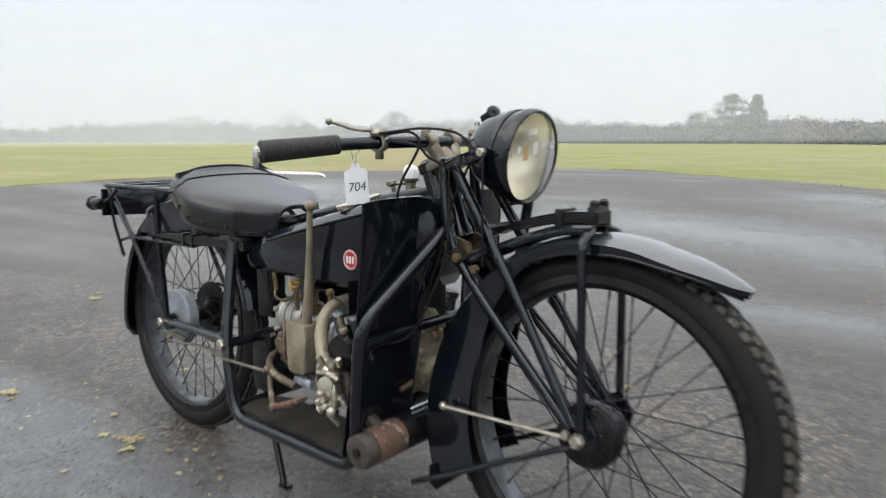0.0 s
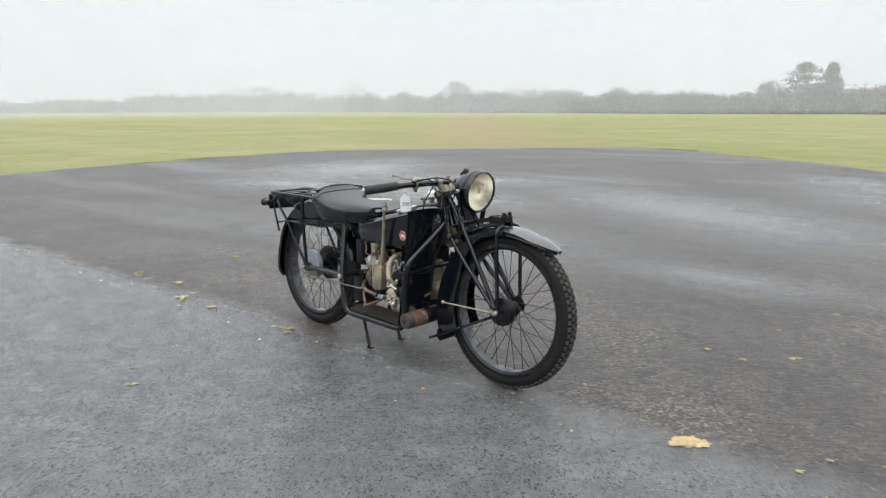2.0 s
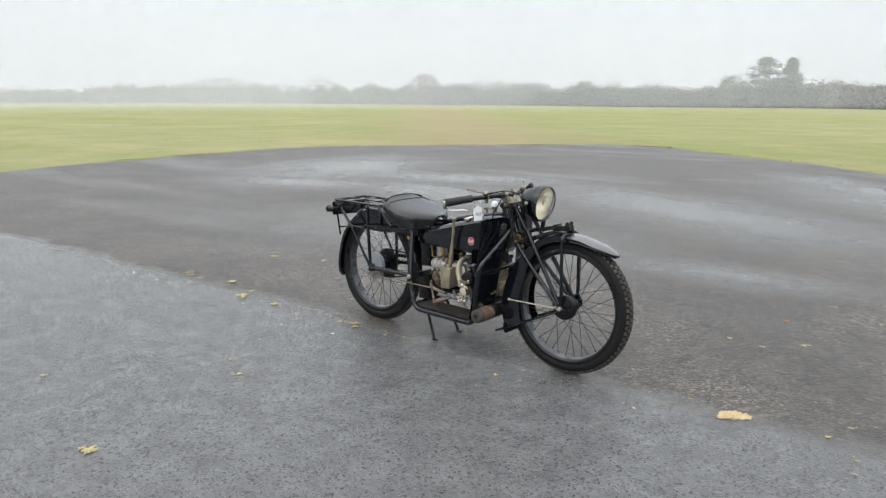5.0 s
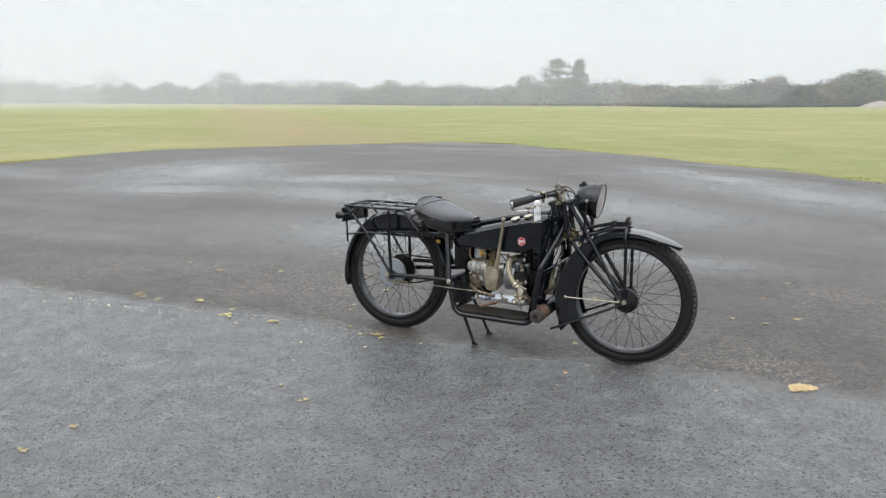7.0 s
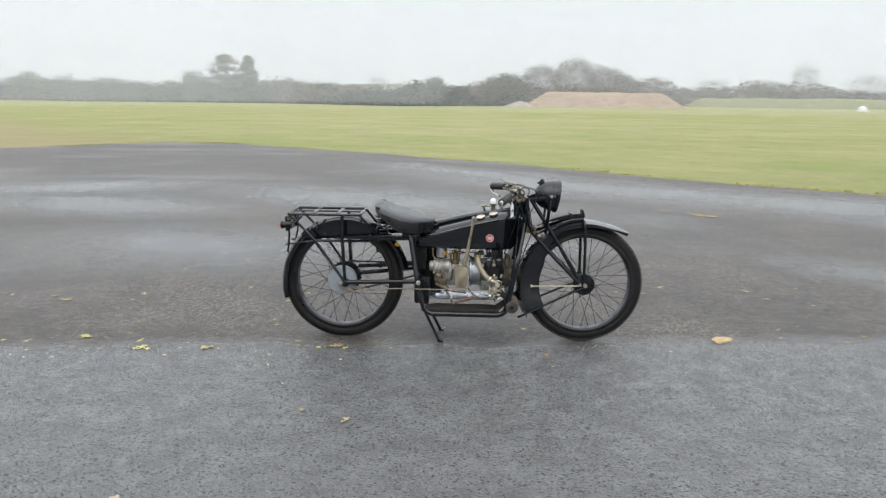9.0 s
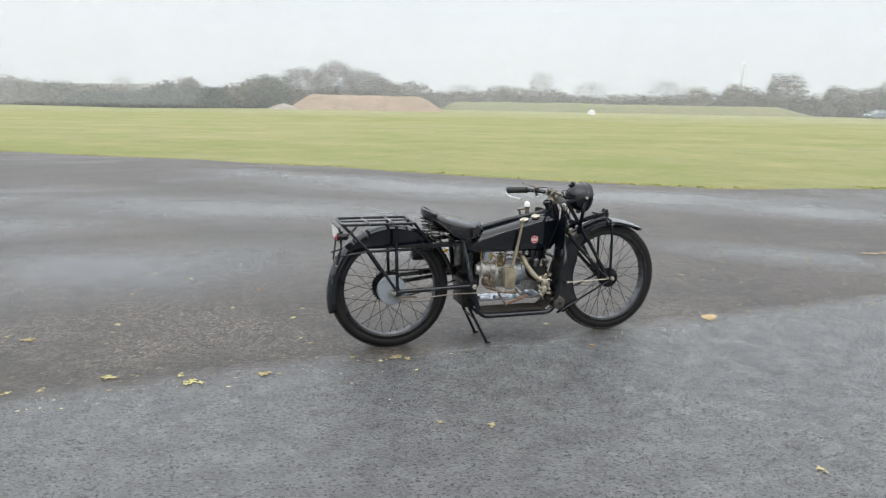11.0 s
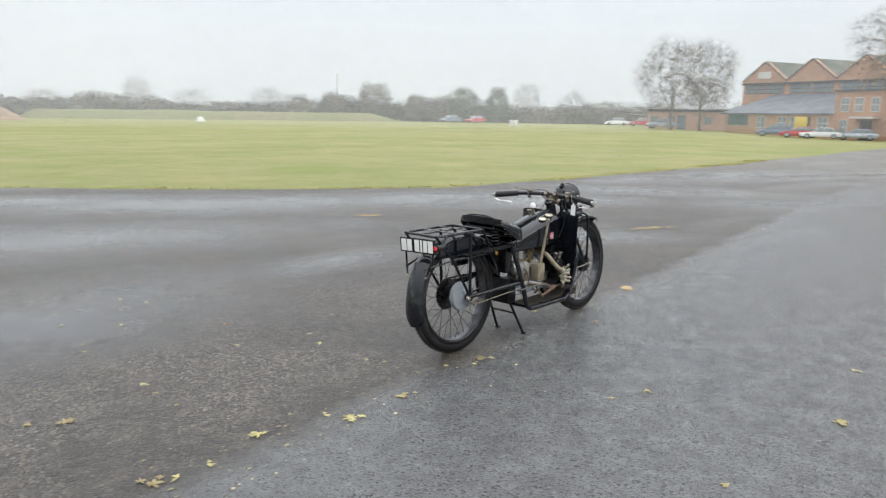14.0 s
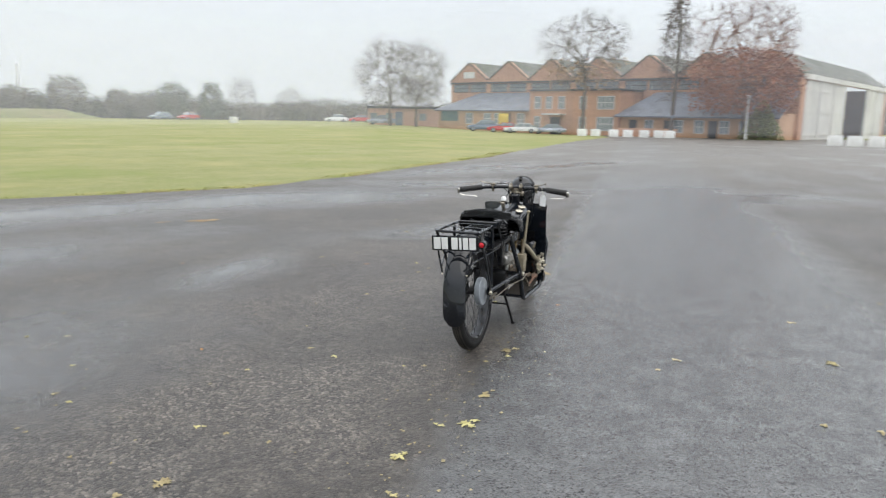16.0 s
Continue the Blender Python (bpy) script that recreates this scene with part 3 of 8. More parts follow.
def wheel(name, cx, front):
    c = Matrix.Translation((cx, 0, HUB)) @ SIDE_X
    put = STEER @ LEAN if front else LEAN
    b = bmesh.new()
    # rim: a flat-bottomed channel
    lathe(b, [(0.266, -0.026), (0.284, -0.030), (0.290, -0.027), (0.284, -0.024), (0.268, -0.016), (0.268, 0.016), (0.284, 0.024), (0.290, 0.027), (0.284, 0.030), (0.266, 0.026),
              (0.263, 0.012), (0.263, -0.012), (0.266, -0.026)], c, 72)
    b.transform(put)
    w = part(name, b, STEEL, bike, "dull grey steel wheel rim")
    b = bmesh.new()
    lathe(b, [(0.2905, -0.0255), (0.289, -0.030), (0.267, -0.0285), (0.276, -0.0345), (0.292, -0.033), (0.2905, -0.0255)], c, 72)
    lathe(b, [(0.2905, 0.0255), (0.289, 0.030), (0.267, 0.0285), (0.276, 0.0345), (0.292, 0.033), (0.2905, 0.0255)], c, 72)
    b.transform(put)
    pieces("painted_rim_edge", b, SATIN_BLACK, w, "black painted rim edge")
    b = bmesh.new()
    prof, mid = [], 0.3055 if front else 0.312
    for i in range(19):
        a = math.pi * (-0.78 + 1.56 * i / 18)
        prof.append((mid + 0.0335 * math.cos(a), 0.036 * math.sin(a)))
    lathe(b, prof, c, 80)
    b.transform(put)
    part("tyre", b, RUBBER, w, "black rubber tyre with dusty sidewall")
    # tread
    b = bmesh.new()
    random.seed(3 if front else 4)
    if front:
        for i in range(74):
            a0 = 2 * math.pi * i / 74
            for j, off in enumerate((-0.024, -0.008, 0.008, 0.024)):
                a = a0 + (0.5 * 2 * math.pi / 74 if j % 2 else 0)
                tilt = off / 0.036
                r = mid + 0.0336 * math.cos(math.asin(tilt * 0.9))
                m = c @ Matrix.Rotation(a, 4, "Z") @ Matrix.Translation((r, 0, off)) @ Matrix.Rotation(-math.asin(tilt * 0.9), 4, "Y")
                box(b, 0.007 + random.uniform(-0.001, 0.001), 0.0175, 0.0125, m, 0.0015, 1)
    else:
        for off in (-0.018, -0.006, 0.006, 0.018):
            r = mid + 0.0337 * math.cos(math.asin(off / 0.036))
            ring = []
            for i in range(150):
                a = 2 * math.pi * i / 150
                ring.append(c @ Vector(((r) * math.cos(a), (r) * math.sin(a), off + (0.0028 if i % 2 else -0.0028))))
            tube(b, ring, 0.0028, 4, closed=True)
    b.transform(put)
    part("tread", b, TREAD, w, "worn knobbly tread blocks" if front else "worn zigzag tread ribs", smooth=30)
    # hub
    b = bmesh.new()
    if front:
        lathe(b, [(0, 0.088), (0.010, 0.088), (0.010, 0.07), (0.016, 0.068), (0.058, 0.060), (0.062, 0.054), (0.062, 0.030), (0.040, 0.026), (0.024, 0.016), (0.022, -0.022), (0.034, -0.03),
                  (0.034, -0.036), (0.014, -0.045), (0.010, -0.088), (0, -0.088)], c, 36)
        for i in range(10):
            a = 2 * math.pi * i / 10
            bolt(b, c @ Vector((0.047 * math.cos(a), 0.047 * math.sin(a), 0.061)), (0, -1, 0), 0.006, 0.005)
        b.transform(put)
        part("hub", b, SATIN_BLACK, w, "black hub with small brake drum")
        b = bmesh.new()
        for s in (-1, 1):
            bolt(b, (cx, s * 0.086, HUB), (0, s, 0), 0.013, 0.014)
            bolt(b, (cx - 0.028, s * 0.080, HUB + 0.002), (0, s, 0), 0.009, 0.010)
        b.transform(put)
        pieces("axle_nut", b, NICKEL, w, "bright axle nut")
    else:
        lathe(b, [(0, 0.06), (0.020, 0.058), (0.022, 0.03), (0.022, -0.03), (0.05, -0.036), (0.05, -0.042), (0.02, -0.046), (0.012, -0.11), (0, -0.11)], c, 32)
        b.transform(put)
        part("hub", b, SATIN_BLACK, w, "black steel hub")
        b = bmesh.new()
        lathe(b, [(0.020, 0.034), (0.078, 0.036), (0.083, 0.040), (0.083, 0.066), (0.079, 0.071), (0.030, 0.075), (0.018, 0.082), (0, 0.082)], c, 48)
        b.transform(put)
        part("brake_drum", b, DRUM_GREY, w, "grey brake drum plate")
        b = bmesh.new()
        k = 34
        teeth = []
        for i in range(k * 4):
            r = 0.096 if (i // 2) % 2 else 0.089
            a = 2 * math.pi * i / (k * 4)
            teeth.append((r * math.cos(a), r * math.sin(a)))
        prism(b, teeth, 0.006, c @ Matrix.Translation((0, 0, -0.056)))
        b.transform(put)
        part("sprocket", b, SATIN_BLACK, w, "toothed chain sprocket")
        b = bmesh.new()
        for s in (-1, 1):
            bolt(b, (cx, s * 0.112, HUB), (0, s, 0), 0.014, 0.012)
        pieces("axle_nut", b, NICKEL, w, "bright axle nut")
    # spokes, crossing from two flanges
    k = 36
    kinds = []
    for side in (-1, 1):
        for cross in (-1, 1):
            b = bmesh.new()
            r0 = 0.056 if (front and side > 0) else (0.078 if (not front and side > 0) else 0.034 if front else 0.046)
            a = cross * radians(62)
            p = Vector((r0 * math.cos(a), r0 * math.sin(a), side * (0.034 if front else 0.040)))
            q = Vector((0.260, 0, side * 0.004))
            tube(b, [p, q], 0.0015, 5)
            lathe(b, [(0.0024, 0), (0.0024, 0.014), (0, 0.014)], along(q + (p - q) * 0.06, q + (p - q) * 0.0), 6)
            kinds.append(b)
    protos = []
    for i in range(k):
        j = i % 4
        m = put @ c @ Matrix.Rotation(2 * math.pi * i / k, 4, "Z")
        if i < 4:
            o = part("spoke", kinds[j], SATIN_BLACK, w)
            o.matrix_basis = m
            protos.append(o)
        else:
            shared("spoke", protos[j], w, m)
    return w


rear_wheel = wheel("rear_wheel", -0.024, False)
front_wheel = wheel("front_wheel", AX, True)


# mudguards: rolled sheet swept round the wheel
def guard_sheet(cx, r0, a0, a1, half, skirt, n=40, t=0.0016, tail=None):
    """half and skirt: functions of 0..1 along the guard."""
    b = bmesh.new()
    frames, secs = [], []
    for i in range(n + 1):
        u = i / n
        a = radians(a0 + (a1 - a0) * u)
        h, s = half(u), skirt(u)
        r = r0 + (tail(u) if tail else 0)
        sec = []
        for j in range(13):
            v = -1 + 2 * j / 12
            sec.append((v * h, r - 0.020 * v * v * min(1, h / 0.06)))
        sec = [(-h, r - 0.020 - s)] + sec + [(h, r - 0.020 - s)]
        ring = []
        for y, rr in sec:
            ring.append((cx + rr * math.cos(a), y, HUB + rr * math.sin(a)))
        for y, rr in sec[::-1]:
            ring.append((cx + (rr - t) * math.cos(a), y * (1 - t / max(h, 0.01)), HUB + (rr - t) * math.sin(a)))
        secs.append([b.verts.new(p) for p in ring])
    k = len(secs[0])
    for a_, b_ in zip(secs, secs[1:]):
        for j in range(k):
            fc = b.faces.new((a_[j], a_[(j + 1) % k], b_[(j + 1) % k], b_[j]))
            # crown, with the sky's sheen painted in on the front guard, over glossy sides
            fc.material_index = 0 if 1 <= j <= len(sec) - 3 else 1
    b.faces.new(secs[0][::-1]), b.faces.new(secs[-1])
    # rolled edges
    crown = set(b.faces)
    for idx in (0, len(sec) - 1):
        tube(b, [sv[idx].co.copy() for sv in secs], 0.003, 6)
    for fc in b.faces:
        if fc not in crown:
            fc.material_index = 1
    bmesh.ops.recalc_face_normals(b, faces=b.faces[:])
    b.transform(LEAN)
    return b


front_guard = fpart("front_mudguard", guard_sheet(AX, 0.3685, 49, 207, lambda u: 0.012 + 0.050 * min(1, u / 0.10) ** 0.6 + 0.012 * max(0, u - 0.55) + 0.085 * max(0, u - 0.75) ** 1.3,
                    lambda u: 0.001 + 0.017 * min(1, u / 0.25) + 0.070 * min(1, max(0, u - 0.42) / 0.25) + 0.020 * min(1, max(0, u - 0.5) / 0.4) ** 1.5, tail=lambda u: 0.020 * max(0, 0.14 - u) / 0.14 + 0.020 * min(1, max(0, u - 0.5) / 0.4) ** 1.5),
                    (CROWN_SHEEN, ENAMEL), bike, "black enamelled front mudguard with deep rear valance")
b = bmesh.new()
prism(b, [(-0.105, 0.0), (0.105, 0.0), (0.115, -0.03), (0.100, -0.055), (-0.100, -0.055), (-0.115, -0.03)], 0.004,
      Matrix.Translation((AX - 0.335, 0, HUB - 0.135)) @ Matrix.Rotation(radians(90), 4, "Z") @ Matrix.Rotation(radians(78), 4, "X"))
fpart("mud_flap", b, RUBBER, front_guard, "black rubber mud flap")
rear_guard = part("rear_mudguard", guard_sheet(-0.010, 0.370, 12, 199, lambda u: (0.059 + 0.003 * u) * math.sqrt(1 - 0.75 * (max(0, u - 0.955) / 0.045) ** 2), lambda u: 0.012 + 0.010 * u,
                  tail=lambda u: 0.016 * max(0, u - 0.86) / 0.14), (ENAMEL, ENAMEL), bike, "black enamelled rear mudguard with worn tail")
for s in (-1, 1):
    b = bmesh.new()
    arc = [(0.350 * math.cos(radians(a)), 0.350 * math.sin(radians(a))) for a in range(46, 140, 6)]
    arc = [(x, max(y, 0.245)) for x, y in arc]
    arc = [(0.255, 0.245)] + [p for p in arc if p[1] > 0.25] + [(-0.255, 0.245)]
    prism(b, arc[::-1], 0.003, Matrix.Translation((0, s * 0.058, HUB)) @ SIDE_X @ Matrix.Diagonal((1, 1, 1, 1)))
    part("valance", b, ENAMEL, rear_guard, "flat black side valance", smooth=0)
# rib bands over the rear guard
b = bmesh.new()
for a in (118, 60):
    pts = [(0.372 * math.cos(radians(a)) * k, y, HUB + 0.372 * math.sin(radians(a)) * k) for y, k in ((-0.07, 0.90), (-0.064, 0.965), (-0.03, 1.0), (0.03, 1.0), (0.064, 0.965), (0.07, 0.90))]
    tube(b, spline(pts, 4), 0.005, 6)
pieces("guard_band", b, ENAMEL, rear_guard)
b = bmesh.new()
for s in (-1, 1):
    bolt(b, (-0.335, s * 0.068, 0.50), (-0.3, s, 0.1), 0.006, 0.006)
pieces("guard_bolt", b, NICKEL, rear_guard, "bright bolt")

# ---- frame ----
b = bmesh.new()
lathe(b, [(0.021, 0), (0.026, 0.004), (0.026, 0.02), (0.022, 0.03), (0.022, 0.15), (0.026, 0.16), (0.026, 0.178), (0.020, 0.184), (0, 0.184)], along((1.030, 0, 0.668), (0.968, 0, 0.842)), 20)
frame_body = part("frame", b, ENAMEL, bike, "black enamelled duplex tubular frame")
b = bmesh.new()
tube(b, [(1.0, 0, 0.772), (0.70, 0, 0.718), (0.40, 0, 0.645), (0.33, 0, 0.628)], 0.0145, 14)
part("top_tube", b, ENAMEL, frame_body)
for s in (-1, 1):
    b = bmesh.new()
    pts = fillet([(1.018, s * 0.018, 0.702), (0.966, s * 0.236, 0.515), (0.910, s * 0.208, 0.197), (0.462, s * 0.196, 0.193), (0.418, s * 0.185, 0.37), (0.372, s * 0.118, 0.630)], 0.055, 8)
    tube(b, pts, 0.0145, 14)
    part("cradle_tube", b, ENAMEL, frame_body)
b = bmesh.new()
tube(b, [(0.960, -0.232, 0.478), (0.985, 0, 0.492), (0.960, 0.232, 0.478)], 0.011, 12)
part("cross_tube", b, ENAMEL, frame_body)
b = bmesh.new()
tube(b, [(0.372, -0.118, 0.628), (0.372, 0.118, 0.628)], 0.013, 12)
box(b, 0.10, 0.26, 0.022, Matrix.Translation((0.375, 0, 0.622)), 0.004)
tube(b, [(0.425, -0.186, 0.37), (0.425, 0.186, 0.37)], 0.012, 12)
tube(b, [(0.45, -0.19, 0.215), (0.45, 0.19, 0.215)], 0.010, 12)
pieces("seat_crossmember", b, ENAMEL, frame_body)

# leg shields follow the down tubes
for s in (-1, 1):
    b = bmesh.new()
    rows = []
    for i in range(13):
        u = i / 12
        z = 0.758 - 0.53 * u
        x = 0.980 - 0.040 * u - 0.060 * max(0, u - 0.5)
        inner = 0.045 + 0.02 * min(1, u * 4)
        outer = 0.220 + 0.010 * min(1, u * 2)
        if i == 0:
            inner, outer = 0.052, 0.224
        row = []
        for j in range(9):
            v = j / 8
            y = inner + (outer - inner) * v
            row.append((x - 0.012 * v ** 3 + (0.012 if v < 0.1 else 0), s * y, z - (0.006 * (2 * v - 1) ** 4 if i == 0 else 0)))
        rows.append(row)
    vs = [[b.verts.new(p) for p in r] for r in rows]
    back = [[b.verts.new((p[0] - 0.0025, p[1], p[2])) for p in r] for r in rows]
    for g, flip in ((vs, s > 0), (back, s < 0)):
        for r0, r1 in zip(g, g[1:]):
            for j in range(8):
                q = (r0[j], r0[j + 1], r1[j + 1], r1[j])
                b.faces.new(q[::-1] if flip else q)
    edge_a = vs[0] + [r[-1] for r in vs[1:]] + vs[-1][-2::-1] + [r[0] for r in vs[-2:0:-1]]
    edge_b = back[0] + [r[-1] for r in back[1:]] + back[-1][-2::-1] + [r[0] for r in back[-2:0:-1]]
    for i in range(len(edge_a)):
        j = (i + 1) % len(edge_a)
        b.faces.new((edge_a[i], edge_a[j], edge_b[j], edge_b[i]))
    tube(b, [v.co.copy() for v in edge_a], 0.0022, 6, closed=True)
    bmesh.ops.recalc_face_normals(b, faces=b.faces[:])
    part("leg_shield", b, ENAMEL, bike, "curved black sheet-steel leg shield")

# footboards
for s in (-1, 1):
    b = bmesh.new()
    pts = [(0.475, -0.062), (0.455, -0.012), (0.475, 0.045), (0.52, 0.062), (0.80, 0.062), (0.872, 0.050), (0.875, -0.062)]
    m = Matrix.Translation((0, s * 0.126, 0.212)) @ Matrix.Diagonal((1, -s if s > 0 else 1, 1, 1))
    prism(b, [(x, y) for x, y in pts], 0.010, m)
    box(b, 0.07, 0.12, 0.008, Matrix.Translation((0.890, s * 0.13, 0.236)) @ Matrix.Rotation(radians(-38), 4, "Y"), 0.002)
    bmesh.ops.recalc_face_normals(b, faces=b.faces[:])
    fb = part("footboard", b, MATTING, bike, "worn brown-black footboard matting", smooth=20)
    b = bmesh.new()
    tube(b, [(0.50, s * 0.190, 0.205), (0.86, s * 0.198, 0.205)], 0.006, 8)
    part("kerb_strip", b, SATIN_BLACK, fb)

# stand
b = bmesh.new()
for s, foot in ((-1, (0.540, -0.115, 0.006)), (1, (0.538, 0.095, 0.006))):
    tube(b, fillet([(0.425, s * 0.075, 0.240), (0.440, s * 0.085, 0.205), foot], 0.02, 4), 0.0088, 10)
    box(b, 0.034, 0.022, 0.008, Matrix.Translation((foot[0] + 0.006, foot[1], 0.005)), 0.002)
tube(b, [(0.428, -0.08, 0.232), (0.428, 0.08, 0.232)], 0.008, 10)
tube(b, [(0.465, -0.09, 0.150), (0.465, 0.086, 0.150)], 0.006, 8)
part("stand", b, SATIN_BLACK, bike, "black tubular prop stand, folded down")

# rear fork, leaf springs, stays
for s in (-1, 1):
    b = bmesh.new()
    tube(b, [(-0.012, s * 0.104, 0.340), (0.20, s * 0.135, 0.355), (0.428, s * 0.176, 0.372)], 0.0125, 12)
    lathe(b, [(0, -0.012), (0.024, -0.012), (0.024, 0.012), (0, 0.012)], Matrix.Translation((0, s * 0.104, HUB)) @ SIDE_X, 20)
    rf = part("rear_fork_arm", b, ENAMEL, bike)
    b = bmesh.new()
    bolt(b, (0.424, s * 0.196, 0.371), (0, s, 0), 0.014, 0.010)
    part("pivot_nut", b, NICKEL, rf, "bright pivot nut")
    b = bmesh.new()
    for i, (x0, x1) in enumerate(((-0.055, 0.43), (0.02, 0.43), (0.09, 0.43), (0.16, 0.43))):
        n_ = 8
        rows = []
        for j in range(n_ + 1):
            x = x0 + (x1 - x0) * j / n_
            z = 0.612 - 0.0058 * i - 0.018 * ((0.43 - x) / 0.48) ** 2 + 0.004
            rows.append([(x, s * 0.112 + d, z + e) for d, e in ((-0.018, -0.0027), (0.018, -0.0027), (0.018, 0.0027), (-0.018, 0.0027))])
        rr = [[b.verts.new(p) for p in r] for r in rows]
        for a_, b_ in zip(rr, rr[1:]):
            for j in range(4):
                b.faces.new((a_[j], a_[(j + 1) % 4], b_[(j + 1) % 4], b_[j]))
        b.faces.new(rr[0][::-1]), b.faces.new(rr[-1])
    bmesh.ops.recalc_face_normals(b, faces=b.faces[:])
    sp = part("leaf_spring", b, SATIN_BLACK, bike, "stacked leaf spring in worn black leather gaiter", smooth=25)
    b = bmesh.new()
    for x in (0.145, 0.19, 0.40):
        box(b, 0.014, 0.042, 0.036, Matrix.Translation((x, s * 0.112, 0.602)), 0.003)
    pieces("spring_clip", b, SATIN_BLACK, sp)
    b = bmesh.new()
    tube(b, [(-0.012, s * 0.116, 0.720), (-0.012, s * 0.118, 0.60), (-0.002, s * 0.112, 0.352)], 0.0095, 10)
    part("rear_strut", b, ENAMEL, bike)
    b = bmesh.new()
    tube(b, [(-0.164, s * 0.118, 0.582), (0.18, s * 0.118, 0.586)], 0.0075, 10)
    tube(b, fillet([(-0.305, s * 0.118, 0.728), (-0.164, s * 0.120, 0.582), (-0.012, s * 0.114, 0.356)], 0.02, 4), 0.0078, 10)
    tube(b, [(-0.345, s * 0.072, 0.548), (-0.164, s * 0.118, 0.582)], 0.0055, 8)
    part("guard_stay", b, ENAMEL, bike)

# luggage carrier
b = bmesh.new()
tube(b, fillet([(-0.310, -0.122, 0.732), (0.092, -0.122, 0.732), (0.092, 0.122, 0.732), (-0.310, 0.122, 0.732), (-0.310, -0.122, 0.732)], 0.012, 3), 0.0078, 10)
carrier = part("luggage_carrier", b, ENAMEL, bike, "flat black tubular luggage carrier")
for x in (-0.17, -0.035):
    b = bmesh.new()
    box(b, 0.020, 0.244, 0.004, Matrix.Translation((x, 0, 0.739)), 0.001)
    part("carrier_slat", b, ENAMEL, carrier)
b = bmesh.new()
tube(b, [(-0.31, 0, 0.733), (0.092, 0, 0.733)], 0.005, 8)
part("carrier_rail", b, ENAMEL, carrier)
for s in (-1, 1):
    b = bmesh.new()
    tube(b, [(0.090, s * 0.121, 0.730), (0.150, s * 0.118, 0.655), (0.190, s * 0.114, 0.618)], 0.0075, 10)
    part("carrier_stay", b, ENAMEL, carrier)
    b = bmesh.new()
    tube(b, [(-0.312, s * 0.115, 0.70), (-0.316, s * 0.100, 0.60), (-0.335, s * 0.070, 0.500)], 0.0055, 8)
    part("plate_stay", b, ENAMEL, carrier)

# number plate: characters as plain bars
PLATE = Matrix.Translation((-0.324, 0.002, 0.672)) @ Matrix.Rotation(radians(-4), 4, "Y") @ Matrix.Rotation(radians(-2.5), 4, "X")
b = bmesh.new()
box(b, 0.010, 0.272, 0.084, PLATE, 0.003)
plate = part("number_plate", b, ENAMEL, bike, "black rear number plate with plain white bars")
for y, w in ((0.104, 0.040), (0.060, 0.036), (0.003, 0.036), (-0.030, 0.014), (-0.060, 0.030), (-0.100, 0.037)):
    b = bmesh.new()
    box(b, 0.002, w, 0.066, PLATE @ Matrix.Translation((-0.0062, y, 0)), 0.0006, 1)
    part("white_bar", b, WHITE_PAINT, plate)
# tail lamp
b = bmesh.new()
lathe(b, [(0, 0.0), (0.012, 0.0), (0.018, 0.006), (0.019, 0.05), (0.022, 0.052), (0.022, 0.060), (0.0145, 0.062), (0.0145, 0.056), (0, 0.056)], along((-0.285, -0.152, 0.676), (-0.36, -0.152, 0.676)), 24)
tube(b, [(-0.300, -0.150, 0.676), (-0.270, -0.135, 0.690), (-0.235, -0.124, 0.722)], 0.006, 8)
tail = part("tail_lamp", b, SATIN_BLACK, bike, "small black tail lamp")
b = bmesh.new()
lathe(b, [(0.0145, 0.0), (0.0125, 0.006), (0.007, 0.010), (0, 0.0115)], along((-0.3445, -0.152, 0.676), (-0.36, -0.152, 0.676)), 20)
part("red_lens", b, RED_LENS, tail, "red glass lens")

# ---- tank ----
def tank_body():
    b = bmesh.new()
    # stations along x: top height, bottom height, half width at the top and below
    st = [(0.402, 0.622, 0.556, 0.070, 0.100), (0.43, 0.632, 0.549, 0.086, 0.112), (0.60, 0.676, 0.548, 0.094, 0.116), (0.78, 0.722, 0.547, 0.098, 0.118), (0.872, 0.744, 0.546, 0.098, 0.118),
          (0.935, 0.750, 0.548, 0.072, 0.104), (0.985, 0.745, 0.585, 0.046, 0.070), (1.0, 0.728, 0.63, 0.034, 0.048)]
    rows = []
    for x, zt, zb, wt, wb in st:
        half = [(wb - 0.014, zb), (wb, zb + 0.012), (wb + 0.002, (zb + zt) / 2), (wb - 0.001, zt - 0.026), (wt + 0.004, zt - 0.006), (wt - 0.010, zt + 0.001), (wt * 0.5, zt + 0.006)]
        ring = [(x, -y, z) for y, z in half] + [(x, 0, zt + 0.008)] + [(x, y, z) for y, z in half[::-1]]
        rows.append([b.verts.new(p) for p in ring])
    k = len(rows[0])
    for a_, c_ in zip(rows, rows[1:]):
        for j in range(k):
            b.faces.new((a_[j], a_[(j + 1) % k], c_[(j + 1) % k], c_[j]))
    b.faces.new(rows[0][::-1]), b.faces.new(rows[-1])
    bmesh.ops.recalc_face_normals(b, faces=b.faces[:])
    return b


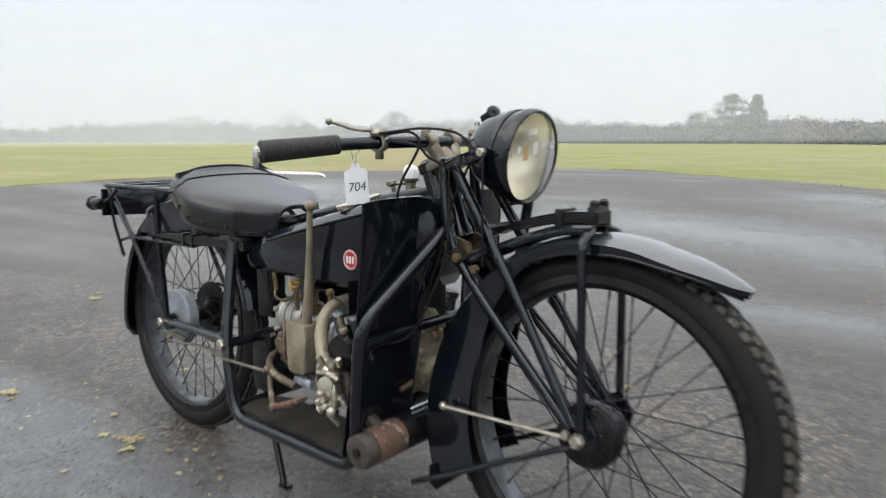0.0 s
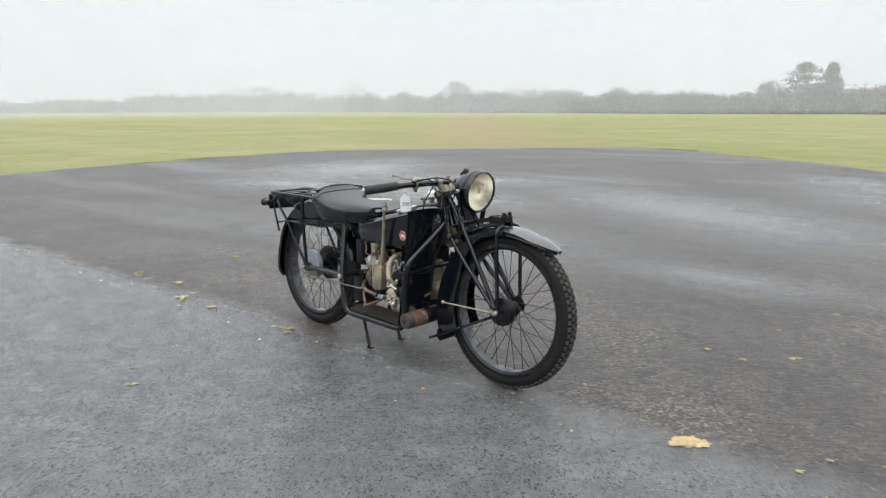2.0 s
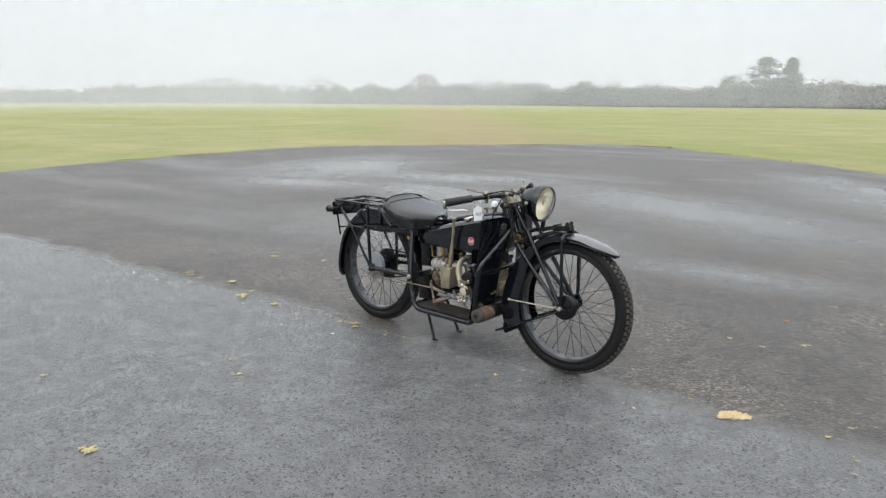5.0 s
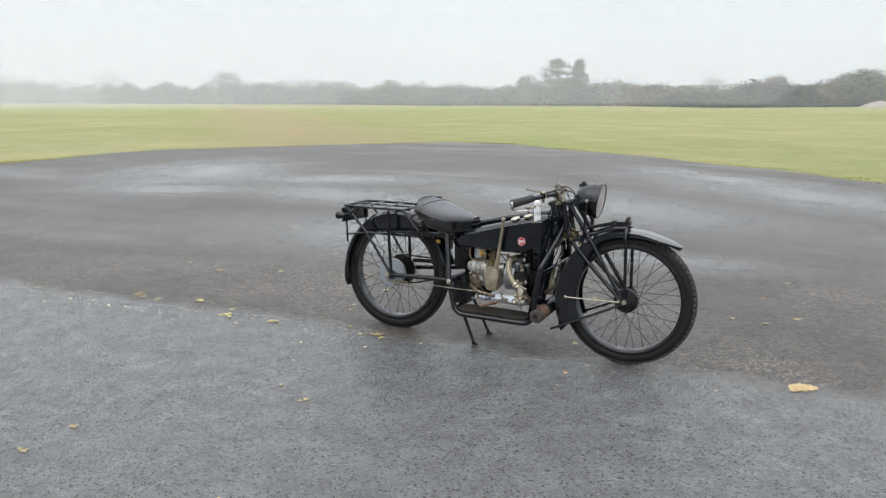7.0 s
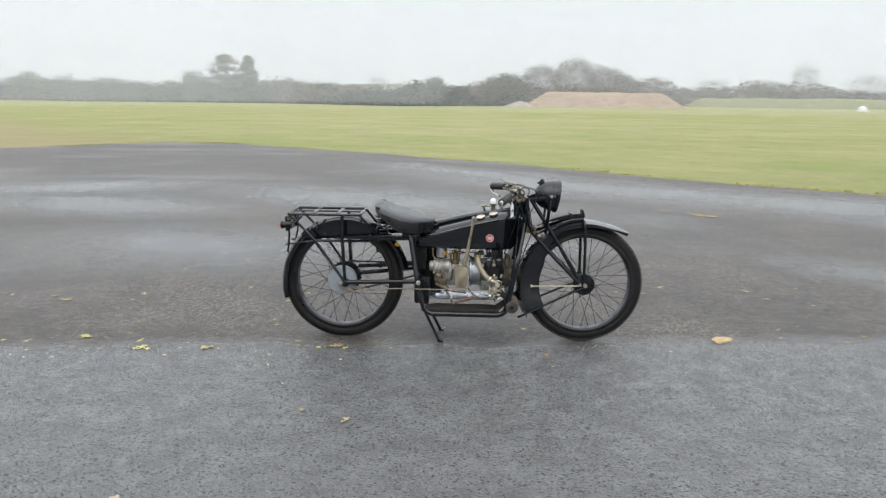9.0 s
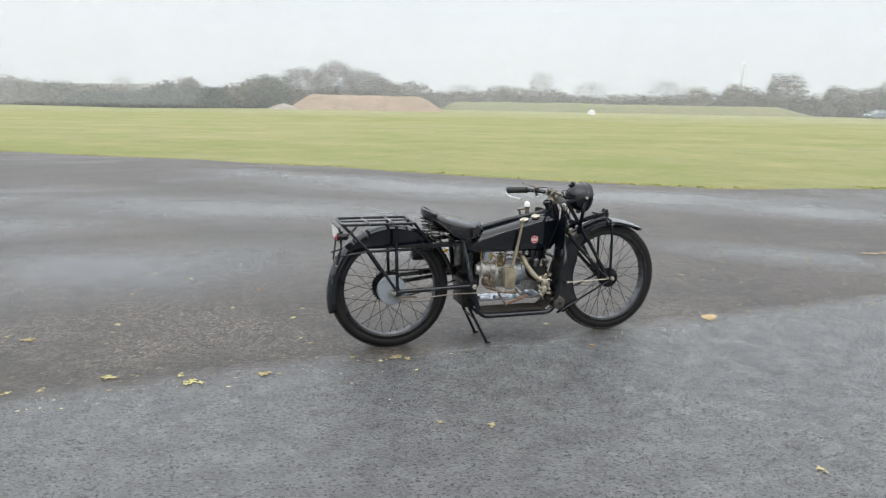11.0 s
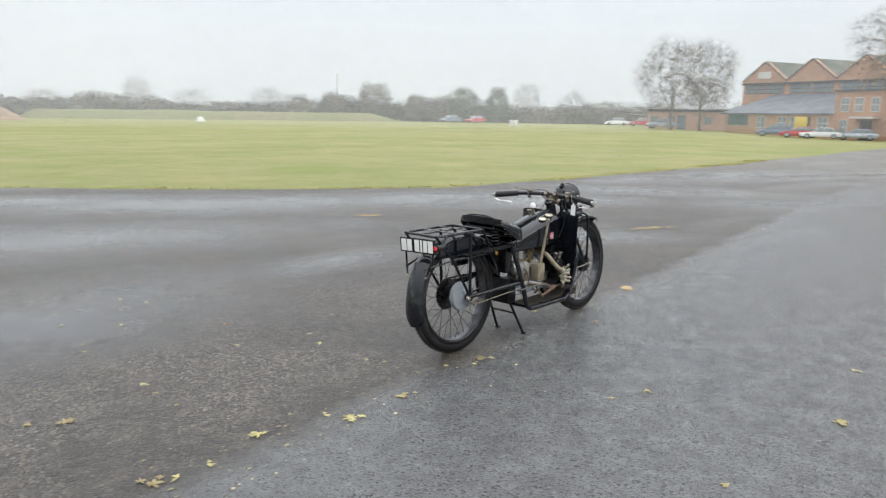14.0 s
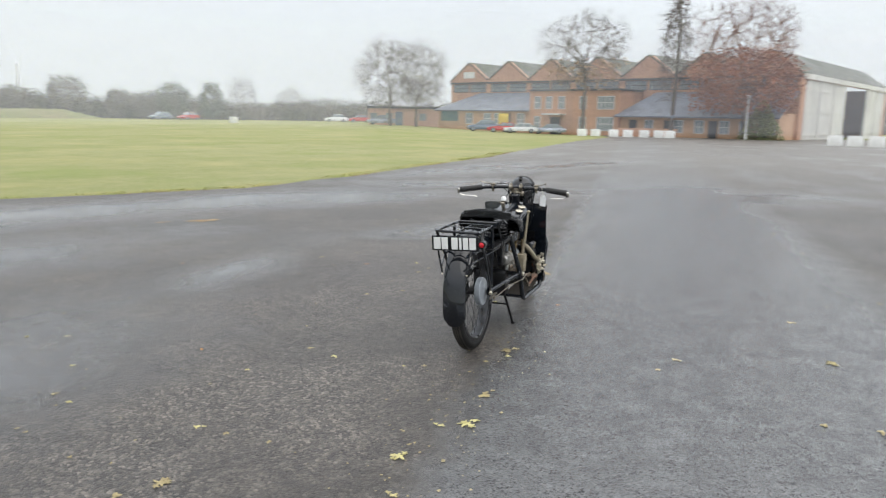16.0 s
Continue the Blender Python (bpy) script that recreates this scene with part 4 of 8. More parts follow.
tank = part("fuel_tank", tank_body(), ENAMEL, bike, "glossy black wedge-shaped fuel tank", smooth=28)
# bright strips put the highlight of the tank's upper edges into the colour
for s in (-1, 1):
    b = bmesh.new()
    tube(b, [(0.410, s * 0.0985, 0.606), (0.60, s * 0.1140, 0.656), (0.78, s * 0.1165, 0.7015), (0.865, s * 0.1165, 0.722)], 0.0028, 6)
    part("edge_highlight", b, STEEL, tank, "bright strip painting the highlight along the tank edge")
for x, y, z in ((0.764, -0.078, 0.722), (0.836, -0.078, 0.741)):
    b = bmesh.new()
    lathe(b, [(0.016, -0.008), (0.016, 0.002), (0.025, 0.003), (0.026, 0.009), (0.022, 0.012), (0, 0.013)], Matrix.Translation((x, y, z)) @ Matrix.Rotation(radians(-12), 4, "Y") @ Matrix.Rotation(radians(10), 4, "X"), 26)
    part("filler_cap", b, NICKEL, tank, "flat worn nickel filler cap")
b = bmesh.new()
lathe(b, [(0.012, -0.02), (0.012, 0.03), (0.018, 0.034), (0.019, 0.040), (0, 0.040)], Matrix.Translation((0.835, 0.052, 0.745)), 20)
lathe(b, [(0.006, 0), (0.006, 0.03), (0.015, 0.034), (0.015, 0.042), (0, 0.044)], along((0.79, 0.048, 0.735), (0.775, 0.045, 0.80)), 16)
tube(b, [(0.775, 0.045, 0.770), (0.835, 0.050, 0.775)], 0.005, 8)
feed = part("oil_sight_feed", b, DULL_NICKEL, tank, "nickel and glass oil sight feed")
b = bmesh.new()
lathe(b, [(0.017, 0.040), (0.0175, 0.055), (0.015, 0.064), (0.008, 0.070), (0, 0.0715)], Matrix.Translation((0.835, 0.052, 0.745)), 20)
part("sight_dome", b, PAPER, feed, "milky white glass dome")
# round badge; maker's mark drawn as plain shapes
b = bmesh.new()
BM = Matrix.Translation((0.816, -0.1195, 0.616)) @ Matrix.Rotation(radians(90), 4, "X")
lathe(b, [(0, 0), (0.0225, 0), (0.0225, 0.0022), (0, 0.0022)], BM, 32)
badge = part("badge", b, RED_ENAMEL, tank, "round red enamel maker's badge")
b = bmesh.new()
for r in (0.0212, 0.0185):
    tube(b, [BM @ Vector((r * math.cos(2 * math.pi * i / 36), r * math.sin(2 * math.pi * i / 36), 0.0024)) for i in range(36)], 0.0006, 5, closed=True)
for x in (-0.009, 0.0, 0.009):
    box(b, 0.0055, 0.016, 0.001, BM @ Matrix.Translation((x, 0, 0.0026)))
part("badge_mark", b, WHITE_PAINT, badge, "pale ring and bars")

# ---- saddle ----
def saddle_shape():
    b = bmesh.new()
    n, k = 26, 24
    top = []
    for i in range(n + 1):
        u = i / n                                   # rear to nose
        x = 0.194 + 0.318 * u
        half = 0.196 * (1 - 0.13 * (1 - u) ** 3) * (1 - 0.74 * max(0, (u - 0.42) / 0.58) ** 1.7) * (1 - 0.30 * max(0, (0.10 - u) / 0.10) ** 2)
        zc = 0.798 - 0.090 * u ** 0.74
        row = []
        for j in range(k + 1):
            v = -1 + 2 * j / k
            a = abs(v)
            y = half * (math.sin(min(1, a / 0.72) * math.pi / 2) if a < 0.72 else 1.0 + 0.05 * (a - 0.72)) * (1 if v >= 0 else -1)
            drop = (0.022 + 0.012 * u) * min(1, a / 0.72) ** 2.4 + (0.0 if a < 0.72 else (a - 0.72) / 0.28 * (0.3 + 0.7 * min(1, max(0, (u - 0.05) / 0.3))) * (0.034 + 0.020 * math.sin(math.pi * min(1, u * 1.05))))
            ripple = 0.0016 * math.sin(23 * u + 4 * v) * max(0, a - 0.6)
            row.append((x - 0.015 * a ** 2 * (u > 0.8), y + ripple, zc - drop + 0.004 * math.cos(math.pi * v) * (1 - u)))
        top.append(row)
    vs = [[b.verts.new(p) for p in r] for r in top]
    lo = [[b.verts.new((x, y * 0.975, z - 0.009)) for x, y, z in r] for r in top]
    for r0, r1 in zip(vs, vs[1:]):
        for j in range(k):
            b.faces.new((r0[j], r0[j + 1], r1[j + 1], r1[j]))
    for r0, r1 in zip(lo, lo[1:]):
        for j in range(k):
            b.faces.new((r0[j], r1[j], r1[j + 1], r0[j + 1]))
    ea = vs[0] + [r[-1] for r in vs[1:]] + vs[-1][-2::-1] + [r[0] for r in vs[-2:0:-1]]
    eb = lo[0] + [r[-1] for r in lo[1:]] + lo[-1][-2::-1] + [r[0] for r in lo[-2:0:-1]]
    for i in range(len(ea)):
        j = (i + 1) % len(ea)
        b.faces.new((ea[i], ea[j], eb[j], eb[i]))
    tube(b, [v.co.copy() for v in ea], 0.0035, 6, closed=True)
    bmesh.ops.recalc_face_normals(b, faces=b.faces[:])
    return b, top


sb, stop = saddle_shape()
saddle = part("saddle", sb, LEATHER, bike, "broad black leather sprung saddle", smooth=50)
saddle.location = (-0.008, -0.020, 0)
b = bmesh.new()
rear_edge = [(0.182, 0.150 * v, 0.785 - 0.012 * v * v) for v in [-1 + i / 8 for i in range(17)]]
sec = [(-0.008, -0.030), (0.004, -0.032), (0.004, 0.014), (-0.008, 0.012)]
rr = [[b.verts.new((x + dx + 0.030 * (y / 0.150) ** 2, y, z + dz)) for dx, dz in sec] for x, y, z in rear_edge]
for a_, c_ in zip(rr, rr[1:]):
    for j in range(4):
        b.faces.new((a_[j], a_[(j + 1) % 4], c_[(j + 1) % 4], c_[j]))
b.faces.new(rr[0][::-1]), b.faces.new(rr[-1])
bmesh.ops.recalc_face_normals(b, faces=b.faces[:])
part("cantle", b, LEATHER, saddle, "rolled leather rear edge")
b = bmesh.new()
tube(b, [Vector(stop[4 if 6 < j < 18 else 5][j]) + Vector((0, 0, 0.0008)) for j in range(3, 22)], 0.0022, 6)
part("saddle_seam", b, LEATHER, saddle, "stitched seam across the saddle")
b = bmesh.new()
for row in (stop[3], stop[7], stop[11], stop[15], stop[19]):
    for p in (row[1], row[-2]):
        ball(b, 0.0042, (p[0], p[1] * 1.01, p[2]), 8)
pieces("saddle_stud", b, SATIN_BLACK, saddle, "blackened saddle stud")
b = bmesh.new()
for s in (-1, 1):
    tube(b, spline([(0.20, s * 0.100, 0.735), (0.34, s * 0.092, 0.690), (0.46, s * 0.045, 0.668), (0.53, s * 0.01, 0.672)], 6), 0.0065, 8)
tube(b, [(0.205, -0.11, 0.725), (0.205, 0.11, 0.725)], 0.0065, 8)
box(b, 0.30, 0.17, 0.012, Matrix.Translation((0.34, 0, 0.668)) @ Matrix.Rotation(radians(9), 4, "Y"), 0.003)
part("saddle_frame", b, SATIN_BLACK, saddle)
for s in (-1, 1):
    b = bmesh.new()
    turns, pts = 5.5, []
    for i in range(int(turns * 14) + 1):
        a = 2 * math.pi * i / 14
        u = i / (turns * 14)
        r = 0.026 - 0.006 * abs(2 * u - 1)
        pts.append((0.238 - 0.03 * u + r * math.cos(a), s * 0.098 + r * math.sin(a), 0.622 + 0.105 * u))
    tube(b, pts, 0.0042, 6)
    part("saddle_spring", b, SATIN_BLACK, saddle, "black coil saddle spring")

# ---- steering: bars, grips, levers ----
b = bmesh.new()
bar = [(0.838, 0.372, 0.846), (0.905, 0.245, 0.861), (0.948, 0.12, 0.868), (0.975, 0, 0.868), (0.948, -0.12, 0.868), (0.914, -0.245, 0.864), (0.866, -0.375, 0.853)]
tube(b, spline(bar, 6), 0.0125, 14)
bars = part("handlebar", b, ENAMEL, bike, "wide black tubular handlebar")
for p, q in (((0.912, -0.232, 0.8645), (0.8655, -0.377, 0.8525)), ((0.910, 0.232, 0.8625), (0.838, 0.374, 0.846))):
    b = bmesh.new()
    n_ = 26
    L = (Vector(q) - Vector(p)).length
    prof = [(0.012, 0)]
    for i in range(n_):
        u = i / n_
        r = 0.0175 + 0.002 * u
        prof += [(r, u * L), (r + 0.0012, (u + 0.25 / n_) * L), (r + 0.0012, (u + 0.65 / n_) * L), (r, (u + 0.9 / n_) * L)]
    prof += [(0.018, L), (0.012, L + 0.003), (0, L + 0.003)]
    lathe(b, prof, along(p, q), 20)
    part("grip", b, GRIP, bars, "ribbed black rubber grip", smooth=25)
for s, e in ((-1, (0.8645, -0.380, 0.852)), (1, (0.836, 0.378, 0.8455))):
    b = bmesh.new()
    e = Vector(e)
    d = Vector((0.33, -s * 0.94, 0.06)).normalized()
    lathe(b, [(0, -0.006), (0.011, -0.005), (0.012, 0.002), (0.009, 0.006), (0, 0.007)], along(e, e - d), 18)
    box(b, 0.010, 0.016, 0.036, Matrix.Translation(e + Vector((0.004, s * 0.006, -0.010))), 0.003)
    pts = spline([e + Vector((0, s * 0.006, -0.018)), e + d * 0.022 + Vector((0, 0, -0.036)), e + d * 0.065 + Vector((0, 0, -0.043)), e + d * 0.108 + Vector((0, 0, -0.048)), e + d * 0.124 + Vector((0, 0, -0.054))], 5)
    rows = []
    for i, p in enumerate(pts):
        w = 0.0085 - 0.003 * math.sin(math.pi * i / (len(pts) - 1))
        side = Vector((d.y, -d.x, 0))
        rows.append([b.verts.new(p + side * a + Vector((0, 0, z))) for a, z in ((-w, -0.002), (w, -0.002), (w * 0.6, 0.003), (-w * 0.6, 0.003))])
    for a_, c_ in zip(rows, rows[1:]):
        for j in range(4):
            b.faces.new((a_[j], a_[(j + 1) % 4], c_[(j + 1) % 4], c_[j]))
    b.faces.new(rows[0][::-1]), b.faces.new(rows[-1])
    bmesh.ops.recalc_face_normals(b, faces=b.faces[:])
    part("inverted_lever", b, CHROME, bars, "polished inverted brake lever")
for s, y in ((-1, -0.150), (1, 0.160)):
    b = bmesh.new()
    c0 = Vector((0.940, y, 0.8675))
    lathe(b, [(0.0135, -0.012), (0.018, -0.012), (0.018, 0.012), (0.0135, 0.012)], along(c0, c0 + Vector((0.3, s * 0.95, 0))), 18)
    box(b, 0.014, 0.014, 0.030, Matrix.Translation(c0 + Vector((0, 0, -0.018))), 0.003)
    lathe(b, [(0, -0.004), (0.016, -0.004), (0.019, 0.002), (0.016, 0.010), (0.006, 0.014), (0, 0.014)], Matrix.Translation(c0 + Vector((0, 0, 0.016))), 20)
    clamp = part("control_clamp", b, DULL_NICKEL, bars, "worn nickel throttle clamp")
    b = bmesh.new()
    tube(b, spline([c0 + Vector((0, 0, 0.024)), c0 + Vector((-0.03, s * 0.035, 0.026)), c0 + Vector((-0.055, s * 0.075, 0.040))], 4), [0.004, 0.003], 8)
    ball(b, 0.007, c0 + Vector((-0.058, s * 0.078, 0.041)), 12)
    part("control_lever", b, DULL_NICKEL, clamp, "small nickel control lever")
b = bmesh.new()
for s in (-1, 1):
    lathe(b, [(0.013, -0.012), (0.019, -0.012), (0.019, 0.012), (0.013, 0.012)], along((0.968, s * 0.036, 0.868), (0.968, s * 0.08, 0.868)), 18)
    tube(b, [(0.968, s * 0.036, 0.868), (0.985, s * 0.026, 0.842), (0.995, s * 0.020, 0.82)], [0.016, 0.013], 12)
    bolt(b, (0.962, s * 0.036, 0.884), (0, 0, 1), 0.010, 0.010)
lathe(b, [(0.030, -0.03), (0.032, -0.01), (0.026, 0.004), (0.018, 0.016), (0.018, 0.024), (0, 0.026)], along((0.972, 0, 0.838), (0.958, 0, 0.88)), 22)
box(b, 0.05, 0.10, 0.018, Matrix.Translation((0.995, 0, 0.822)) @ Matrix.Rotation(radians(-20), 4, "Y"), 0.005)
part("handlebar_clamp", b, DULL_NICKEL, bars, "tarnished bronze handlebar clamp and steering head cap")

b = bmesh.new()
lathe(b, [(0.020, -0.01), (0.030, -0.008), (0.031, 0.012), (0.0255, 0.016), (0.0255, 0.130), (0.031, 0.134), (0.032, 0.150), (0.024, 0.158), (0, 0.16)], along((0.995, 0, 0.680), (0.940, 0, 0.840)), 24)
part("steering_head", b, ENAMEL, bike, "glossy black steering head tube")
# dark sheet that closes the front of the engine bay
b = bmesh.new()
rows = []
for i in range(7):
    z = 0.27 + 0.052 * i
    rows.append([b.verts.new((0.894 - 0.03 * abs(v) ** 2 * 4 + d_, 0.01 + v * (0.36 - 0.10 * (i < 1)), z)) for d_ in (0, -0.002) for v in (-0.5, -0.3, -0.1, 0.1, 0.3)])
for r0, r1 in zip(rows, rows[1:]):
    for j in (0, 1, 2, 3):
        b.faces.new((r0[j], r0[j + 1], r1[j + 1], r1[j]))
        b.faces.new((r0[5 + j], r1[5 + j], r1[6 + j], r0[6 + j]))
bmesh.ops.recalc_face_normals(b, faces=b.faces[:])
part("engine_apron", b, SATIN_BLACK, bike, "black sheet-steel apron before the engine")

# ---- girder forks ----
for s in (-1, 1):
    b = bmesh.new()
    tube(b, [(1.040, s * 0.050, 0.832), (1.19, s * 0.058, 0.60), (1.337, s * 0.070, 0.358)], 0.0108, 12)
    fork = fpart("fork_blade", b, ENAMEL, bike, "black tubular girder fork blade")
    b = bmesh.new()
    tube(b, spline([(1.020, s * 0.050, 0.828), (1.026, s * 0.052, 0.74), (1.050, s * 0.053, 0.655), (1.130, s * 0.058, 0.555), (1.330, s * 0.070, 0.352)], 8), 0.0108, 12)
    fpart("rear_blade_tube", b, ENAMEL, fork)
    b = bmesh.new()
    prism(b, [(-0.030, 0.032), (0.004, 0.046), (0.030, 0.010), (0.026, -0.020), (-0.006, -0.028), (-0.028, 0.0)], 0.008, Matrix.Translation((AX - 0.002, s * 0.0715, HUB + 0.006)) @ SIDE_X)
    fpart("fork_end", b, ENAMEL, fork)
    b = bmesh.new()
    lathe(b, [(0.0125, -0.017), (0.0155, -0.015), (0.0155, 0.015), (0.0125, 0.017)], along((1.060, s * 0.0535, 0.640), (1.085, s * 0.055, 0.612)), 14)
    fpart("rubber_band", b, RUBBER, fork, "black rubber band round the fork tube")
b = bmesh.new()
for z, x in ((0.828, 1.022), (0.640, 1.062)):
    tube(b, [(x, -0.054, z), (x, 0.054, z)], 0.008, 10)
tube(b, [(1.115, -0.056, 0.700), (1.115, 0.056, 0.700)], 0.007, 10)
fpieces("fork_spindle", b, SATIN_BLACK, bike)
b = bmesh.new()
for s in (-1, 1):
    prism(b, [(-0.036, 0.012), (-0.010, 0.024), (0.030, 0.012), (0.034, -0.008), (0.010, -0.024), (-0.026, -0.018)], 0.010, Matrix.Translation((1.045, s * 0.036, 0.655)) @ SIDE_X)
    bolt(b, (1.066, s * 0.062, 0.640), (0, s, 0), 0.010, 0.010)
    bolt(b, (1.028, s * 0.042, 0.662), (0, s, 0), 0.009, 0.008)
    bolt(b, (1.110, s * 0.062, 0.622), (0, s, 0), 0.009, 0.008)
fpieces("fork_link", b, BRASS, bike, "tarnished bronze fork link")
# fork leaf spring over the wheel
b = bmesh.new()
for i in range(4):
    rows = []
    x1 = 1.352 - 0.0 * i
    for j in range(15):
        u = j / 14
        x = 1.085 + 0.04 * i + (x1 - 1.085 - 0.04 * i) * u
        w = (x - 1.085) / (1.352 - 1.085)
        z = 0.672 + 0.078 * (1 - (1 - w) ** 2.0) - 0.0052 * i - 0.008 * w
        rows.append([b.verts.new((x, y, z + e)) for y, e in ((-0.024, -0.0024), (0.024, -0.0024), (0.024, 0.0024), (-0.024, 0.0024))])
    for a_, c_ in zip(rows, rows[1:]):
        for j in range(4):
            b.faces.new((a_[j], a_[(j + 1) % 4], c_[(j + 1) % 4], c_[j]))
    b.faces.new(rows[0][::-1]), b.faces.new(rows[-1])
bmesh.ops.recalc_face_normals(b, faces=b.faces[:])
fspring = fpart("front_leaf_spring", b, SATIN_BLACK, bike, "black laminated front leaf spring", smooth=25)
b = bmesh.new()
for x, z in ((1.272, 0.730), (1.338, 0.738)):
    box(b, 0.016, 0.058, 0.034, Matrix.Translation((x, 0, z)), 0.003)
for s in (-1, 1):
    lathe(b, [(0, 0), (0.009, 0), (0.009, 0.010), (0.005, 0.014), (0, 0.014)], Matrix.Translation((1.340, s * 0.018, 0.752)), 8)
fpieces("spring_clip", b, SATIN_BLACK, fspring)
for s in (-1, 1):
    b = bmesh.new()
    tube(b, spline([(1.075, s * 0.045, 0.632), (1.17, s * 0.040, 0.672), (1.27, s * 0.034, 0.706), (1.345, s * 0.030, 0.714)], 6), 0.010, 10)
    fpart("spring_arm", b, ENAMEL, bike)
    b = bmesh.new()
    tube(b, fillet([(1.340, s * 0.030, 0.712), (1.346, s * 0.074, 0.700), (1.352, s * 0.080, 0.60), (AX - 0.004, s * 0.078, 0.350)], 0.03, 5), 0.0082, 10)
    fpart("guard_strut", b, ENAMEL, bike)
    b = bmesh.new()
    tube(b, [(AX - 0.01, s * 0.080, 0.328), (1.015, s * 0.112, 0.172)], 0.0065, 8)
    box(b, 0.05, 0.010, 0.012, Matrix.Translation((1.005, s * 0.113, 0.168)) @ Matrix.Rotation(radians(-24), 4, "Y"), 0.002)
    fpart("lower_stay", b, ENAMEL, front_guard)
b = bmesh.new()
tube(b, [(1.055, -0.098, 0.338), (AX - 0.03, -0.086, HUB)], 0.0042, 8)
ball(b, 0.009, (1.055, -0.098, 0.338), 10)
fpart("brake_rod", b, NICKEL, bike, "bright front brake rod")

# ---- headlamp ----
LM = along((1.071, 0, 0.857), (1.194, 0, 0.839))
b = bmesh.new()
lathe(b, [(0, -0.002), (0.030, 0.0), (0.052, 0.012), (0.070, 0.034), (0.080, 0.062), (0.084, 0.082), (0.087, 0.083), (0.087, 0.090), (0.085, 0.091), (0.087, 0.108), (0.092, 0.112), (0.093, 0.122), (0.0895, 0.129),
          (0.0865, 0.130), (0.085, 0.126), (0.084, 0.110), (0.084, 0.100), (0.081, 0.082), (0.06, 0.03), (0.03, 0.008), (0, 0.006)], LM, 48)
lamp = fpart("headlamp", b, ENAMEL, bike, "large round black enamelled headlamp")
b = bmesh.new()
lathe(b, [(0.0835, 0.122), (0.080, 0.108), (0.070, 0.088), (0.056, 0.068), (0.036, 0.052), (0.016, 0.045), (0, 0.044)], LM, 40)
fpart("reflector", b, REFLECTOR, lamp, "aged cream lamp reflector")
b = bmesh.new()
# small flat white patches set just behind the glass
for x, y, w, h in ((0.016, 0.047, 0.030, 0.012), (0.034, 0.014, 0.018, 0.026), (-0.026, 0.012, 0.010, 0.013)):
    box(b, w, h, 0.001, LM @ Matrix.Translation((x, y, 0.113)) @ Matrix.Rotation(radians(8), 4, "Z"))
fpieces("small_patch", b, PAPER, lamp, "small white patch inside the lamp")
b = bmesh.new()
box(b, 0.016, 0.030, 0.001, LM @ Matrix.Translation((0.002, 0.006, 0.112)) @ Matrix.Rotation(radians(8), 4, "Z"))
fpart("bulb_patch", b, TAN_PATCH, lamp, "tan patch round the bulb")
b = bmesh.new()
lathe(b, [(0.006, 0.046), (0.006, 0.058), (0.010, 0.064), (0.011, 0.070), (0.008, 0.077), (0, 0.080)], LM, 14)
fpart("bulb", b, GLASS, lamp, "small glass bulb")
b = bmesh.new()
lathe(b, [(0, 0.1310), (0.05, 0.1300), (0.0848, 0.1270), (0.0848, 0.1250), (0.05, 0.1275), (0, 0.1285)], LM, 40)
lens = fpart("lens", b, GLASS, lamp, "clear front glass")
lens.visible_shadow = False
b = bmesh.new()
box(b, 0.040, 0.022, 0.014, Matrix.Translation((1.098, 0, 0.921)) @ Matrix.Rotation(radians(-28), 4, "Y"), 0.004)
lathe(b, [(0.012, -0.015), (0.012, 0.006), (0.008, 0.012), (0, 0.013)], Matrix.Translation((1.105, 0, 0.925)) @ Matrix.Rotation(radians(-28), 4, "Y"), 14)
box(b, 0.016, 0.026, 0.014, Matrix.Translation((1.150, 0, 0.752)), 0.003)
fpieces("lamp_catch", b, SATIN_BLACK, lamp)
for s in (-1, 1):
    b = bmesh.new()
    tube(b, [(1.150, s * 0.092, 0.848), (1.150, s * 0.096, 0.848)], 0.01, 10)
    for p, q, w in (((1.148, s * 0.094, 0.850), (1.035, s * 0.060, 0.822), 0.011), ((1.148, s * 0.094, 0.852), (1.128, s * 0.066, 0.632), 0.011)):
        m = along(p, q)
        L = (Vector(q) - Vector(p)).length
        box(b, w * 2 if abs(m.to_3x3().col[0].y) < 0.5 else 0.005, 0.005 if abs(m.to_3x3().col[0].y) < 0.5 else w * 2, L, m @ Matrix.Translation((0, 0, L / 2)), 0.001)
    br = fpart("lamp_bracket", b, ENAMEL, lamp, "flat black lamp bracket")
    b = bmesh.new()
    bolt(b, (1.150, s * 0.098, 0.850), (0, s, 0), 0.009, 0.008)
    fpart("bracket_rivet", b, NICKEL, br, "bright bracket bolt")

